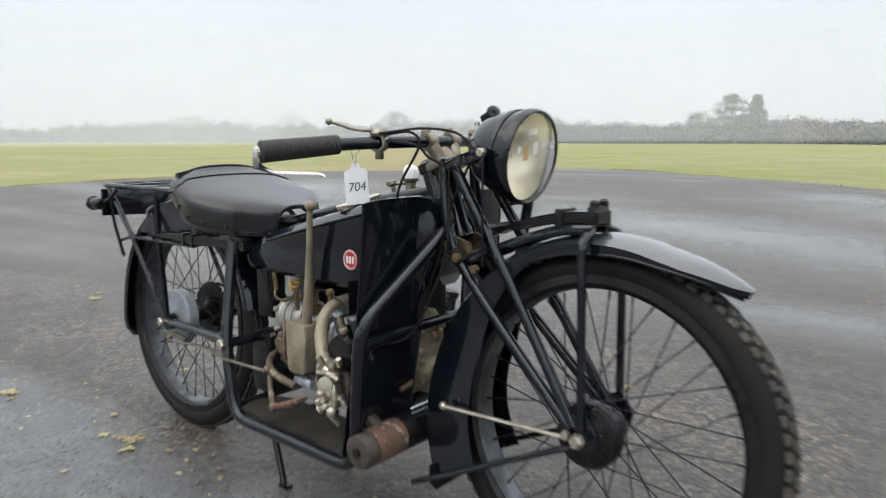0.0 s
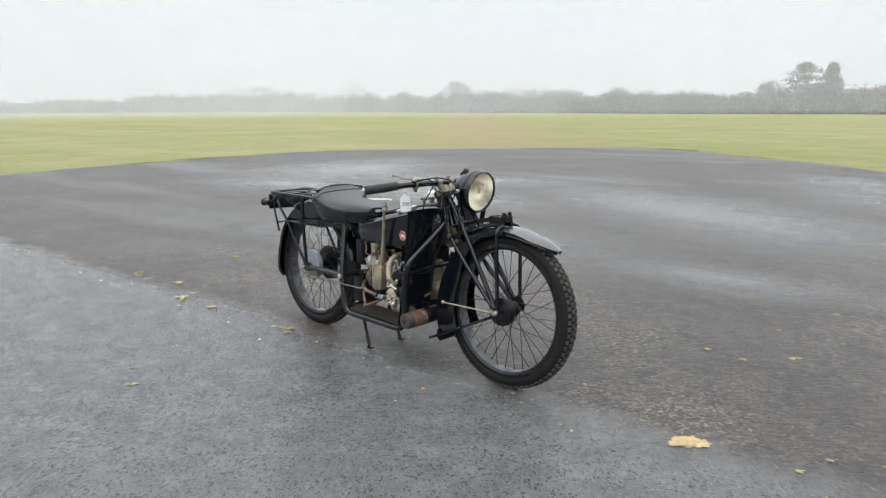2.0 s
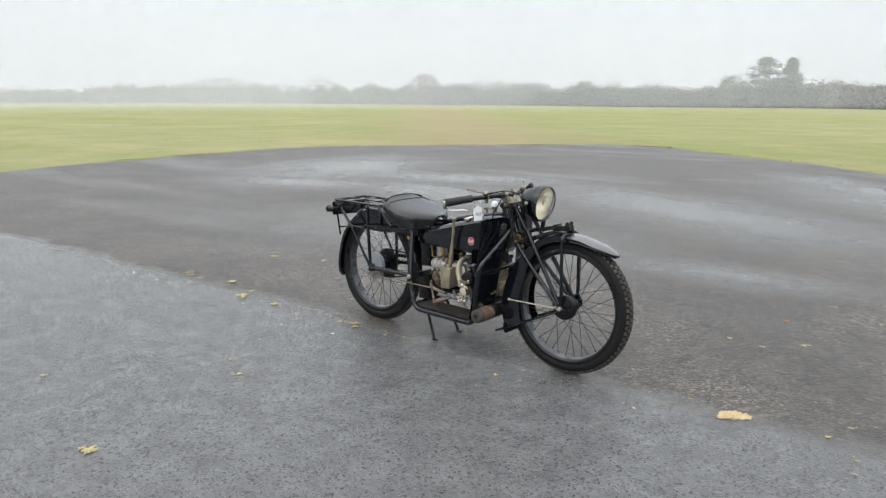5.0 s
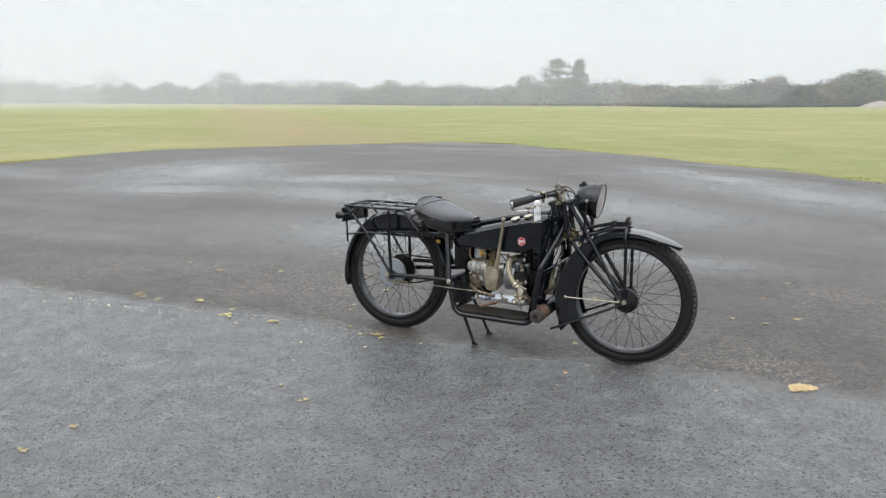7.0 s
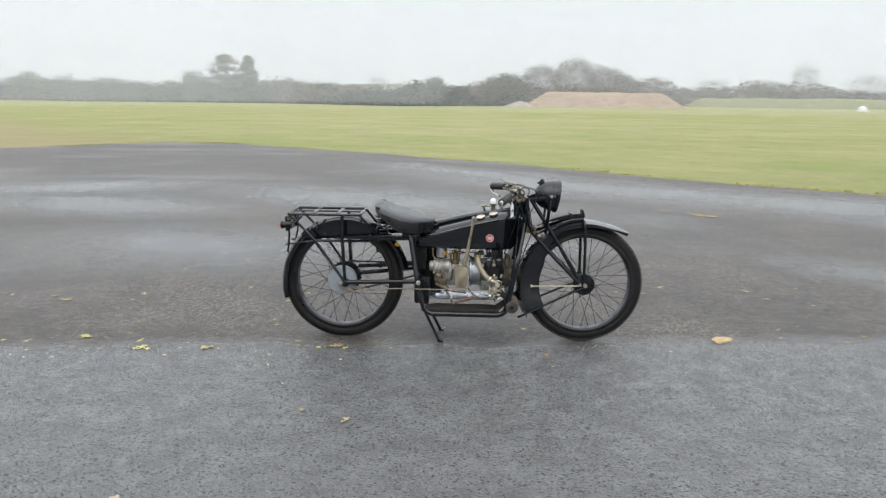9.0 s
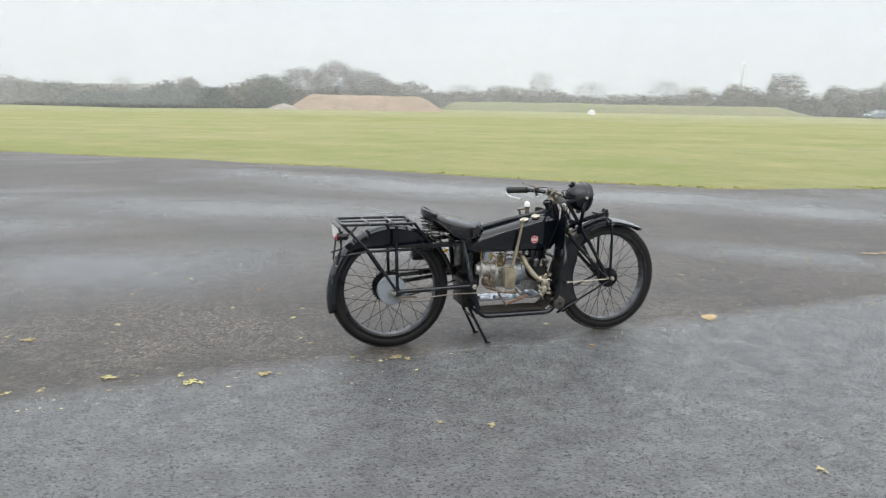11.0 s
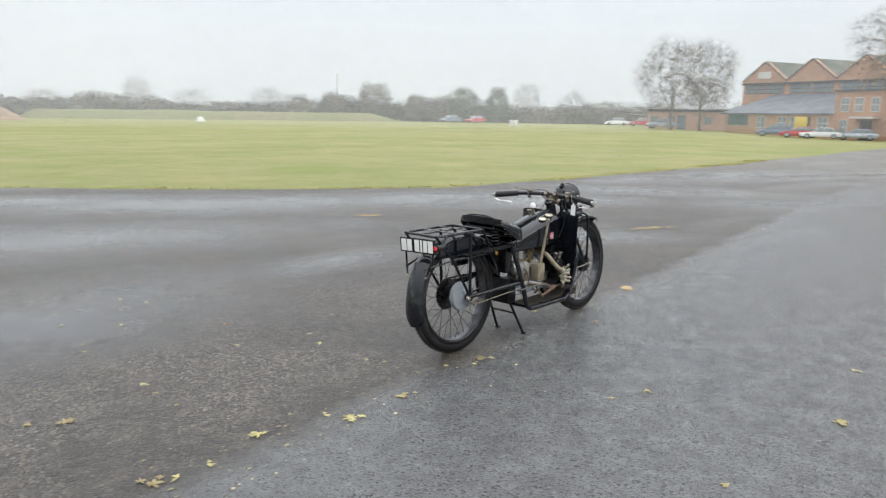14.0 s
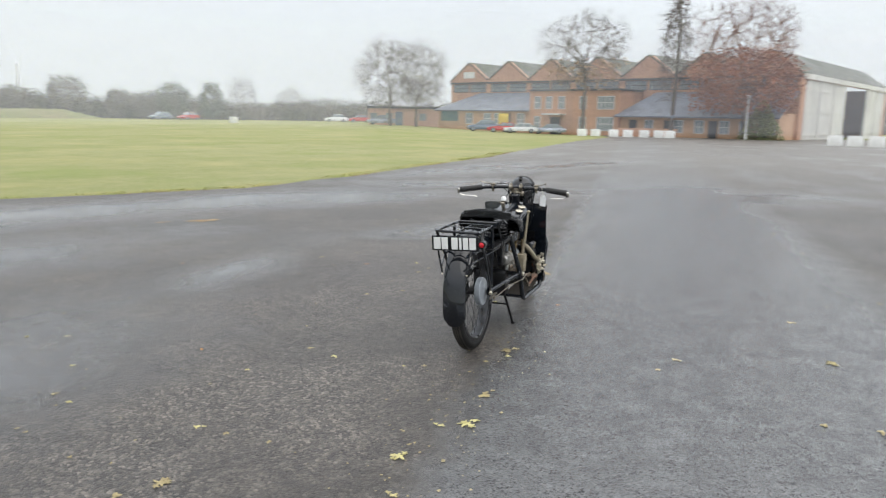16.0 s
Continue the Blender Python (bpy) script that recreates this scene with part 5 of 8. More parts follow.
# ---- cables ----
for pts, r in (([(0.955, -0.165, 0.885), (1.0, -0.08, 0.895), (1.06, -0.04, 0.88), (1.075, -0.035, 0.83), (1.04, -0.05, 0.74), (1.01, -0.06, 0.62), (0.97, -0.08, 0.50)], 0.0026),
               ([(0.950, -0.145, 0.882), (0.985, -0.11, 0.888), (1.0, -0.10, 0.86), (0.965, -0.12, 0.78), (0.955, -0.125, 0.70), (0.93, -0.115, 0.62), (0.90, -0.09, 0.52)], 0.0028),
               ([(0.950, 0.155, 0.885), (0.99, 0.09, 0.89), (1.04, 0.06, 0.86), (1.0, 0.09, 0.77), (0.955, 0.11, 0.69), (0.90, 0.09, 0.55)], 0.0026),
               ([(0.952, -0.155, 0.872), (0.99, -0.10, 0.862), (1.005, -0.08, 0.84), (1.03, -0.05, 0.80), (1.05, -0.075, 0.66), (1.02, -0.09, 0.56), (0.985, -0.12, 0.475), (0.955, -0.20, 0.46), (0.92, -0.18, 0.36)], 0.0028),
               ([(0.950, 0.165, 0.872), (0.98, 0.11, 0.862), (1.0, 0.08, 0.84), (1.03, 0.05, 0.79), (1.05, 0.07, 0.66), (1.1, 0.075, 0.58)], 0.0026)):
    b = bmesh.new()
    tube(b, spline(pts, 7), r, 7)
    part("control_cable", b, RUBBER, bike, "black sheathed control cable")

# ---- engine and gearbox ----
X_AX = Matrix.Rotation(radians(90), 4, "Y")       # z axis onto x
b = bmesh.new()
lathe(b, [(0, 0), (0.066, 0), (0.074, 0.010), (0.074, 0.10), (0.082, 0.108), (0.082, 0.118), (0.07, 0.135), (0.05, 0.15), (0, 0.152)], Matrix.Translation((0.765, 0, 0.405)) @ X_AX, 40)
box(b, 0.13, 0.11, 0.07, Matrix.Translation((0.83, 0, 0.33)), 0.012)
engine = part("engine", b, ALLOY, bike, "flat-twin engine with oily aluminium crankcase")
b = bmesh.new()
lathe(b, [(0.02, 0), (0.086, 0.002), (0.090, 0.006), (0.090, 0.014), (0.084, 0.018), (0.084, 0.050), (0.090, 0.054), (0.090, 0.062), (0.070, 0.066), (0, 0.068)], Matrix.Translation((0.704, -0.012, 0.402)) @ X_AX, 48)
for i in range(12):
    a = 2 * math.pi * i / 12
    bolt(b, (0.706, -0.012 + 0.080 * math.cos(a), 0.402 + 0.080 * math.sin(a)), (-1, 0, 0), 0.006, 0.005)
part("flywheel_housing", b, BRIGHT_ALLOY, engine, "round grey clutch housing")
for s in (-1, 1):
    b = bmesh.new()
    prof = [(0.036, 0.05)]
    for i in range(13):
        h = 0.060 + 0.0088 * i
        r = 0.058 if i < 9 else 0.058 - 0.006 * (i - 8)
        prof += [(0.041, h), (r, h + 0.001), (r, h + 0.0034), (0.041, h + 0.0044)]
    prof += [(0.036, 0.182), (0, 0.186)]
    lathe(b, prof, along((0.842, 0, 0.425), (0.842, s, 0.425)), 32)
    cyl = part("cylinder", b, SATIN_BLACK, engine, "black finned cylinder barrel", smooth=20)
    b = bmesh.new()
    for x in (0.815, 0.868):
        lathe(b, [(0.012, 0), (0.012, 0.030), (0.016, 0.034), (0.016, 0.044), (0.008, 0.05), (0, 0.05)], along((x, s * 0.150, 0.462), (x, s * 0.165, 0.515)), 12)
        tube(b, [(x, s * 0.065, 0.490), (x, s * 0.18, 0.500)], 0.004, 6)
    part("valve_gear", b, STEEL, cyl, "exposed rocker and pushrods")
    b = bmesh.new()
    lathe(b, [(0.007, 0), (0.010, 0.004), (0.010, 0.012), (0.006, 0.016), (0.006, 0.034), (0.003, 0.044), (0, 0.044)], along((0.842, s * 0.165, 0.466), (0.838, s * 0.185, 0.52)), 10)
    part("spark_plug", b, CREAM, cyl, "pale ceramic spark plug")
b = bmesh.new()
lathe(b, [(0.046, 0), (0.052, 0.004), (0.052, 0.020), (0.044, 0.030), (0.024, 0.036), (0.018, 0.046), (0, 0.048)], Matrix.Translation((0.908, 0, 0.452)) @ X_AX, 28)
prism(b, [(-0.034, 0.05), (0.034, 0.05), (0.046, 0.0), (0.036, -0.07), (0.012, -0.096), (-0.012, -0.096), (-0.036, -0.07), (-0.046, 0.0)], 0.036, Matrix.Translation((0.925, 0, 0.41)) @ X_AX @ Matrix.Rotation(radians(90), 4, "Z"))
for y, z in ((-0.038, 0.42), (0.038, 0.42), (-0.03, 0.35), (0.03, 0.35), (0.0, 0.318), (0.0, 0.5)):
    bolt(b, (0.943, y, z), (1, 0, 0), 0.007, 0.007)
for z, w_ in ((0.462, 0.074), (0.395, 0.090), (0.345, 0.070)):
    box(b, 0.014, w_, 0.010, Matrix.Translation((0.946, 0, z)), 0.003)
lathe(b, [(0.026, 0), (0.030, 0.006), (0.030, 0.016), (0.020, 0.026), (0, 0.028)], Matrix.Translation((0.940, -0.012, 0.372)) @ X_AX, 20)
part("timing_cover", b, CREAM, engine, "oil-stained ribbed timing cover")
b = bmesh.new()
lathe(b, [(0.017, 0), (0.017, 0.006), (0.012, 0.012), (0, 0.013)], Matrix.Translation((0.954, 0, 0.452)) @ X_AX, 6)
tube(b, [(0.935, -0.045, 0.37), (0.945, -0.075, 0.352), (0.94, -0.10, 0.345)], 0.006, 8)
pieces("oil_union", b, BRASS, engine, "brass union nut")
# gearbox
b = bmesh.new()
lathe(b, [(0, 0), (0.026, 0.0), (0.030, 0.006), (0.030, 0.020), (0.040, 0.024), (0.044, 0.030), (0.044, 0.036), (0.041, 0.040), (0.041, 0.112), (0.046, 0.116), (0.046, 0.122), (0.036, 0.126), (0.036, 0.22)], Matrix.Translation((0.478, -0.050, 0.436)) @ X_AX, 36)
lathe(b, [(0.036, 0), (0.062, 0.002), (0.064, 0.006), (0.064, 0.014), (0.060, 0.018), (0.036, 0.020)], Matrix.Translation((0.590, -0.035, 0.405)) @ X_AX, 36)
box(b, 0.10, 0.13, 0.12, Matrix.Translation((0.615, -0.01, 0.385)), 0.016)
lathe(b, [(0, 0), (0.034, 0.0), (0.036, 0.008), (0.030, 0.024), (0.012, 0.034), (0, 0.035)], along((0.548, -0.06, 0.365), (0.54, -0.2, 0.350)), 24)
for x, z in ((0.505, 0.455), (0.505, 0.405), (0.62, 0.43)):
    bolt(b, (x, -0.088, z), (0, -1, 0), 0.007, 0.008)
gear = part("gearbox", b, ALLOY, bike, "oil-stained cast aluminium gearbox")
b = bmesh.new()
bolt(b, (0.545, -0.098, 0.362), (0, -1, 0), 0.015, 0.012)
lathe(b, [(0.024, 0), (0.029, 0.004), (0.029, 0.012), (0.020, 0.018), (0.016, 0.026), (0, 0.027)], along((0.534, -0.085, 0.374), (0.528, -0.13, 0.370)), 20)
box(b, 0.030, 0.020, 0.050, Matrix.Translation((0.556, -0.100, 0.350)) @ Matrix.Rotation(radians(24), 4, "Y"), 0.006)
for x_, z_ in ((0.512, 0.392), (0.552, 0.398), (0.520, 0.350)):
    bolt(b, (x_, -0.106, z_), (0, -1, 0), 0.006, 0.008)
part("gear_cap", b, OILY, gear, "oil-browned bearing cap")
b = bmesh.new()
sec = [(-0.038, 0.072), (0.036, 0.072), (0.038, 0.03), (0.030, -0.064), (0.022, -0.074), (-0.026, -0.074), (-0.034, -0.062)]
prism(b, [(x_ * 1.0, z_ * 0.82) for x_, z_ in sec], 0.058, Matrix.Translation((0.660, -0.128, 0.395)) @ SIDE_X)
bmesh.ops.bevel(b, geom=b.edges[:], offset=0.006, segments=2, affect="EDGES", profile=0.5)
lbox = part("lever_box", b, CREAM, gear, "grimy cream gear-lever casing")
b = bmesh.new()
tube(b, [(0.672, -0.132, 0.445), (0.690, -0.138, 0.52), (0.712, -0.147, 0.65), (0.722, -0.152, 0.722)], [0.0125, 0.0105, 0.0075, 0.0065], 12)
ball(b, 0.0125, (0.724, -0.152, 0.730), 16)
part("gear_lever", b, CREAM, lbox, "tapering cream gear lever with ball knob")
b = bmesh.new()
tube(b, spline([(0.775, 0.02, 0.505), (0.758, -0.06, 0.512), (0.752, -0.125, 0.500), (0.765, -0.165, 0.458), (0.800, -0.190, 0.412), (0.822, -0.202, 0.395)], 7), 0.015, 14)
part("induction_pipe", b, CREAM, engine, "curved cream induction pipe")
b = bmesh.new()
lathe(b, [(0.020, 0), (0.022, 0.004), (0.022, 0.012), (0.015, 0.016), (0.015, 0.034), (0.020, 0.04), (0.020, 0.052), (0.01, 0.056), (0, 0.056)], along((0.815, -0.200, 0.402), (0.866, -0.215, 0.372)), 18)
lathe(b, [(0.013, -0.055), (0.017, -0.05), (0.017, -0.01), (0.010, 0.0), (0.010, 0.03), (0.014, 0.034), (0.014, 0.046), (0, 0.048)], Matrix.Translation((0.850, -0.208, 0.372)), 16)
lathe(b, [(0, 0), (0.012, 0), (0.012, 0.03), (0.016, 0.032), (0.016, 0.038), (0, 0.04)], along((0.842, -0.21, 0.372), (0.872, -0.255, 0.380)), 12)
tube(b, [(0.83, -0.232, 0.395), (0.868, -0.236, 0.402), (0.886, -0.226, 0.390)], 0.005, 8)
for p, d in (((0.862, -0.236, 0.345), (0.3, -1, 0.2)), ((0.835, -0.225, 0.335), (0, -1, -0.3)), ((0.880, -0.215, 0.415), (0.2, -0.4, 1)), ((0.845, -0.232, 0.418), (-0.2, -0.5, 1))):
    bolt(b, p, d, 0.008, 0.014)
tube(b, [(0.850, -0.208, 0.318), (0.840, -0.210, 0.296), (0.852, -0.196, 0.275)], 0.006, 8)
rng = random.Random(12)
for _ in range(12):
    p = Vector((0.852 + rng.uniform(-0.030, 0.030), -0.214 + rng.uniform(-0.016, 0.016), 0.352 + rng.uniform(-0.050, 0.045)))
    d = Vector((rng.uniform(-1, 1), rng.uniform(-1, 0.2), rng.uniform(-0.6, 1))).normalized()
    lathe(b, [(0, -0.004), (0.007, -0.004), (0.007, 0.006), (0.010, 0.008), (0.010, 0.014), (0.004, 0.017), (0, 0.017)], along(p, p + d), 10)
part("carburettor", b, NICKEL, engine, "tarnished nickel and bronze carburettor")
b = bmesh.new()
lathe(b, [(0, -0.03), (0.028, -0.03), (0.031, -0.026), (0.031, 0.034), (0.026, 0.040), (0.010, 0.044), (0, 0.044)], Matrix.Translation((0.545, -0.055, 0.520)), 24)
canister = part("oil_filter", b, BRIGHT_ALLOY, gear, "small bright alloy canister")
b = bmesh.new()
box(b, 0.024, 0.0015, 0.026, Matrix.Translation((0.566, -0.0815, 0.520)) @ Matrix.Rotation(radians(38), 4, "Z"), 0.0005)
part("sticker", b, STICKER, canister, "small yellow sticker")
b = bmesh.new()
lathe(b, [(0.022, -0.03), (0.022, -0.01), (0.015, -0.006), (0.015, 0.02), (0.020, 0.024), (0.020, 0.032), (0.008, 0.036), (0.008, 0.05), (0, 0.05)], Matrix.Translation((0.625, -0.075, 0.488)), 16)
lathe(b, [(0.006, 0), (0.006, 0.05), (0.009, 0.052), (0.009, 0.058), (0, 0.06)], along((0.500, -0.085, 0.50), (0.495, -0.09, 0.57)), 10)
tube(b, spline([(0.500, -0.088, 0.505), (0.515, -0.100, 0.488), (0.56, -0.105, 0.486), (0.59, -0.10, 0.508), (0.57, -0.09, 0.528)], 6), 0.0035, 8)
part("brass_fitting", b, BRASS, gear, "tarnished brass oil tap and pipe")
b = bmesh.new()
for pts in ([(0.64, -0.09, 0.515), (0.70, -0.10, 0.53), (0.76, -0.12, 0.525), (0.84, -0.13, 0.51)], [(0.60, -0.07, 0.53), (0.68, -0.08, 0.522), (0.73, -0.11, 0.495), (0.80, -0.15, 0.47)]):
    tube(b, spline(pts, 6), 0.0028, 7)
pieces("oil_pipe", b, SATIN_BLACK, engine)
b = bmesh.new()
box(b, 0.06, 0.07, 0.075, Matrix.Translation((0.862, -0.075, 0.507)), 0.006)
part("magneto", b, SATIN_BLACK, engine, "black magneto under the tank")
# undertray
b = bmesh.new()
box(b, 0.41, 0.15, 0.010, Matrix.Translation((0.675, 0.045, 0.240)), 0.004)
for x_, w_ in ((0.545, 0.07), (0.655, 0.09), (0.775, 0.08)):
    box(b, w_, 0.05, 0.022, Matrix.Translation((x_, -0.03, 0.256)) @ Matrix.Rotation(radians(-14), 4, "X"), 0.006)
box(b, 0.10, 0.20, 0.004, Matrix.Translation((0.915, 0.02, 0.268)) @ Matrix.Rotation(radians(-30), 4, "Y"))
part("undertray", b, UNDERTRAY, engine, "bright polished undertray streaked with oil")
# exhaust silencer across the front
b = bmesh.new()
SM = along((0.944, -0.232, 0.250), (0.950, 0.20, 0.258))
lathe(b, [(0, 0.002), (0.026, 0.0), (0.034, 0.003), (0.0372, 0.010), (0.0372, 0.035)], SM, 28)
silencer = part("silencer", b, SOOT, bike, "rusty round exhaust silencer end")
b = bmesh.new()
lathe(b, [(0.0375, 0.033), (0.0382, 0.036), (0.0382, 0.110), (0.0375, 0.114)], SM, 28)
part("rusted_band", b, RUST, silencer, "flaking rusted sleeve")
b = bmesh.new()
lathe(b, [(0.0372, 0.112), (0.0378, 0.114), (0.0378, 0.42), (0.034, 0.43), (0, 0.43)], SM, 28)
part("silencer_body", b, SATIN_BLACK, silencer)
b = bmesh.new()
for s in (-1, 1):
    tube(b, spline([(0.842, s * 0.165, 0.385), (0.870, s * 0.175, 0.33), (0.915, s * 0.165, 0.29), (0.944, s * 0.15, 0.262)], 6), 0.017, 12)
pieces("exhaust_pipe", b, SOOT, silencer, "heat-stained exhaust pipe")
b = bmesh.new()
lathe(b, [(0.010, -0.004), (0.010, 0.003), (0, 0.003)], along((0.944, -0.232, 0.250), (0.944, -0.26, 0.25)), 14)
part("tail_hole", b, SATIN_BLACK, silencer)
# pedals and rods
b = bmesh.new()
tube(b, [(0.035, -0.128, 0.296), (0.30, -0.160, 0.325), (0.424, -0.200, 0.335), (0.575, -0.184, 0.331)], 0.0034, 8)
box(b, 0.020, 0.012, 0.020, Matrix.Translation((0.032, -0.126, 0.297)), 0.003)
prism(b, [(-0.09, 0.014), (0.0, 0.026), (0.05, 0.018), (0.05, 0.010), (0.0, 0.012), (-0.09, 0.004)], 0.008, Matrix.Translation((0.06, -0.118, 0.295)) @ SIDE_X)
part("rear_brake_rod", b, DULL_NICKEL, bike, "thin brass-coloured rear brake rod")
b = bmesh.new()
tube(b, spline([(0.521, -0.120, 0.346), (0.560, -0.160, 0.338), (0.610, -0.176, 0.326), (0.690, -0.182, 0.318)], 5), 0.0085, 10)
tube(b, [(0.574, -0.170, 0.332), (0.598, -0.186, 0.292), (0.618, -0.195, 0.258)], 0.0065, 8)
ball(b, 0.012, (0.619, -0.195, 0.256), 12)
ball(b, 0.011, (0.576, -0.176, 0.332), 12)
part("brake_linkage", b, OILY, bike, "oil-browned brake pedal linkage")
b = bmesh.new()
tube(b, [(0.620, -0.195, 0.257), (0.675, -0.203, 0.277), (0.715, -0.208, 0.292)], [0.006, 0.008, 0.009], 8)
box(b, 0.048, 0.032, 0.008, Matrix.Translation((0.722, -0.209, 0.299)) @ Matrix.Rotation(radians(-20), 4, "Y"), 0.002)
part("brake_pedal", b, RUST, bike, "rust-worn brake pedal")
# dark inner panel that closes the far side of the gearbox bay
b = bmesh.new()
prism(b, [(0.405, 0.235), (0.53, 0.225), (0.565, 0.30), (0.575, 0.545), (0.400, 0.560), (0.395, 0.36)], 0.003, Matrix.Translation((0, 0.118, 0)) @ SIDE_X)
for x_, z_ in ((0.42, 0.26), (0.52, 0.25), (0.55, 0.52), (0.42, 0.53)):
    bolt(b, (x_, 0.115, z_), (0, -1, 0), 0.005, 0.004)
part("inner_panel", b, SATIN_BLACK, bike, "black sheet panel behind the gearbox", smooth=0)
b = bmesh.new()
box(b, 0.026, 0.002, 0.020, Matrix.Translation((0.292, -0.072, 0.560)) @ Matrix.Rotation(radians(18), 4, "Y"), 0.0006)
part("small_patch", b, STICKER, rear_guard, "small orange paper label")
# ribs, studs and pipe unions on the castings
b = bmesh.new()
for x_ in (0.505, 0.532, 0.560):
    lathe(b, [(0.0405, -0.002), (0.0445, -0.001), (0.0445, 0.003), (0.0405, 0.004)], Matrix.Translation((x_, -0.050, 0.436)) @ X_AX, 30)
for i in range(8):
    a = 2 * math.pi * i / 8
    bolt(b, (0.598, -0.035 + 0.055 * math.cos(a), 0.405 + 0.055 * math.sin(a)), (-1, 0, 0), 0.005, 0.008)
part("casting_ribs", b, ALLOY, gear, "ribs and studs of the gearbox casting")
b = bmesh.new()
for p, q in (((0.600, -0.100, 0.468), (0.600, -0.104, 0.520)), ((0.645, -0.090, 0.470), (0.648, -0.092, 0.545)), ((0.735, -0.110, 0.480), (0.735, -0.112, 0.530))):
    tube(b, [p, q], 0.0055, 8)
    lathe(b, [(0, -0.004), (0.010, -0.004), (0.010, 0.006), (0.006, 0.010), (0, 0.010)], along(q, Vector(q) + (Vector(q) - Vector(p))), 6)
pieces("oil_union", b, BRASS, gear, "brass union nut")
b = bmesh.new()
for pts in ([(0.545, -0.10, 0.43), (0.565, -0.115, 0.40), (0.572, -0.12, 0.35), (0.60, -0.11, 0.31)], [(0.70, -0.13, 0.33), (0.74, -0.15, 0.29), (0.80, -0.16, 0.28), (0.84, -0.19, 0.30)]):
    tube(b, spline(pts, 6), 0.0045, 7)
pieces("oil_pipe", b, OILY, gear, "oil-browned pipe")
# black boxes between rear wheel and gearbox
b = bmesh.new()
box(b, 0.085, 0.20, 0.16, Matrix.Translation((0.435, 0.005, 0.300)), 0.010)
box(b, 0.07, 0.16, 0.17, Matrix.Translation((0.425, 0.01, 0.50)), 0.010)
pieces("battery_box", b, SATIN_BLACK, bike, "black sheet-metal box behind the gearbox")
b = bmesh.new()
box(b, 0.12, 0.055, 0.11, Matrix.Translation((0.205, 0.150, 0.520)), 0.012)
part("tool_bag", b, LEATHER, bike, "black leather tool bag")
b = bmesh.new()
lathe(b, [(0, -0.02), (0.036, -0.02), (0.04, -0.01), (0.04, 0.02), (0, 0.02)], along((0.44, 0.056, 0.40), (0.44, 0.10, 0.40)), 28)
part("drive_sprocket", b, SATIN_BLACK, gear)
# chain: upper and lower run with side plates
for z0, z1 in ((0.430, 0.436), (0.250, 0.366)):
    b = bmesh.new()
    n_ = 34
    for i in range(n_):
        u = (i + 0.5) / n_
        x, z = 0.44 * u, z0 + (z1 - z0) * u - 0.006 * math.sin(math.pi * u)
        ang = math.atan2(z1 - z0, 0.44)
        box(b, 0.0125, 0.003 if i % 2 else 0.009, 0.009, Matrix.Translation((x, 0.056, z)) @ Matrix.Rotation(-ang, 4, "Y"))
    part("drive_chain", b, SATIN_BLACK, bike, "greasy black drive chain", smooth=0)
b = bmesh.new()
tube(b, [(0.05, 0.06, 0.40), (0.20, 0.075, 0.405), (0.42, 0.09, 0.412)], 0.012, 10)
lathe(b, [(0.014, 0), (0.017, 0.003), (0.017, 0.016), (0.014, 0.019)], along((0.17, 0.072, 0.404), (0.2, 0.075, 0.405)), 14)
part("torque_arm", b, SATIN_BLACK, bike)

# ---- auction tag hanging from the bar ----
tag = thing("lot_tag", "white card lot tag numbered in blue ink, tied to the handlebar", "tag")
TM = Matrix.Translation((0.930, -0.203, 0.785)) @ Matrix.Rotation(radians(68), 4, "Z") @ Matrix.Rotation(radians(90), 4, "X") @ Matrix.Rotation(radians(4), 4, "Z")
b = bmesh.new()
prism(b, [(-0.024, -0.036), (0.024, -0.036), (0.024, 0.026), (0.019, 0.032), (0.011, 0.033), (0.008, 0.042), (0.0, 0.045), (-0.008, 0.042), (-0.011, 0.033), (-0.019, 0.032), (-0.024, 0.026)], 0.0008, TM)
part("card", b, PAPER, tag, smooth=0)
b = bmesh.new()
tube(b, [TM @ Vector((0, 0.037, 0.001)), TM @ Vector((0.002, 0.06, 0.004)), (0.9265, -0.190, 0.8525), (0.921, -0.194, 0.878), (0.914, -0.196, 0.874)], 0.0011, 6)
tube(b, [TM @ Vector((0, 0.037, -0.001)), (0.912, -0.1995, 0.850), (0.914, -0.196, 0.874)], 0.0011, 6)
part("string", b, STRING, tag, "pale cotton string")
cu = bpy.data.curves.new("lot_number", "FONT")
cu.body, cu.size, cu.align_x, cu.shear, cu.extrude = "704", 0.0245, "CENTER", 0.15, 0.0002
tmp = new("lot_number", cu)
me = bpy.data.meshes.new_from_object(tmp.evaluated_get(bpy.context.evaluated_depsgraph_get()))
bpy.data.objects.remove(tmp)
me.materials.append(INK)
num = new("lot_number", me)
num.parent, num.matrix_basis = tag, TM @ Matrix.Translation((0, -0.010, 0.0008))
tagged(num, "blue handwritten number 704")

# ---- distance: hangars, trees, hedges, mound, cars ----
BRICK = mat("orange_brick", (0.49, 0.275, 0.175), (0.41, 0.235, 0.155), 0.5, (0.75, 0.95), 0, 0.4, 6, 0.02, fine=0.3, spots=(1.3, 0.62, (0.20, 0.12, 0.08)))
TAN_BRICK = mat("pale_brick", (0.50, 0.31, 0.19), (0.42, 0.26, 0.16), 0.6, (0.75, 0.95), 0, 0.4, 6, 0.02, fine=0.25, spots=(1.2, 0.63, (0.30, 0.22, 0.15)))
PINK_BRICK = mat("pinkish_brick", (0.56, 0.37, 0.29), (0.49, 0.31, 0.24), 0.5, (0.75, 0.95), 0, 0.4, 6, 0.02, fine=0.2)
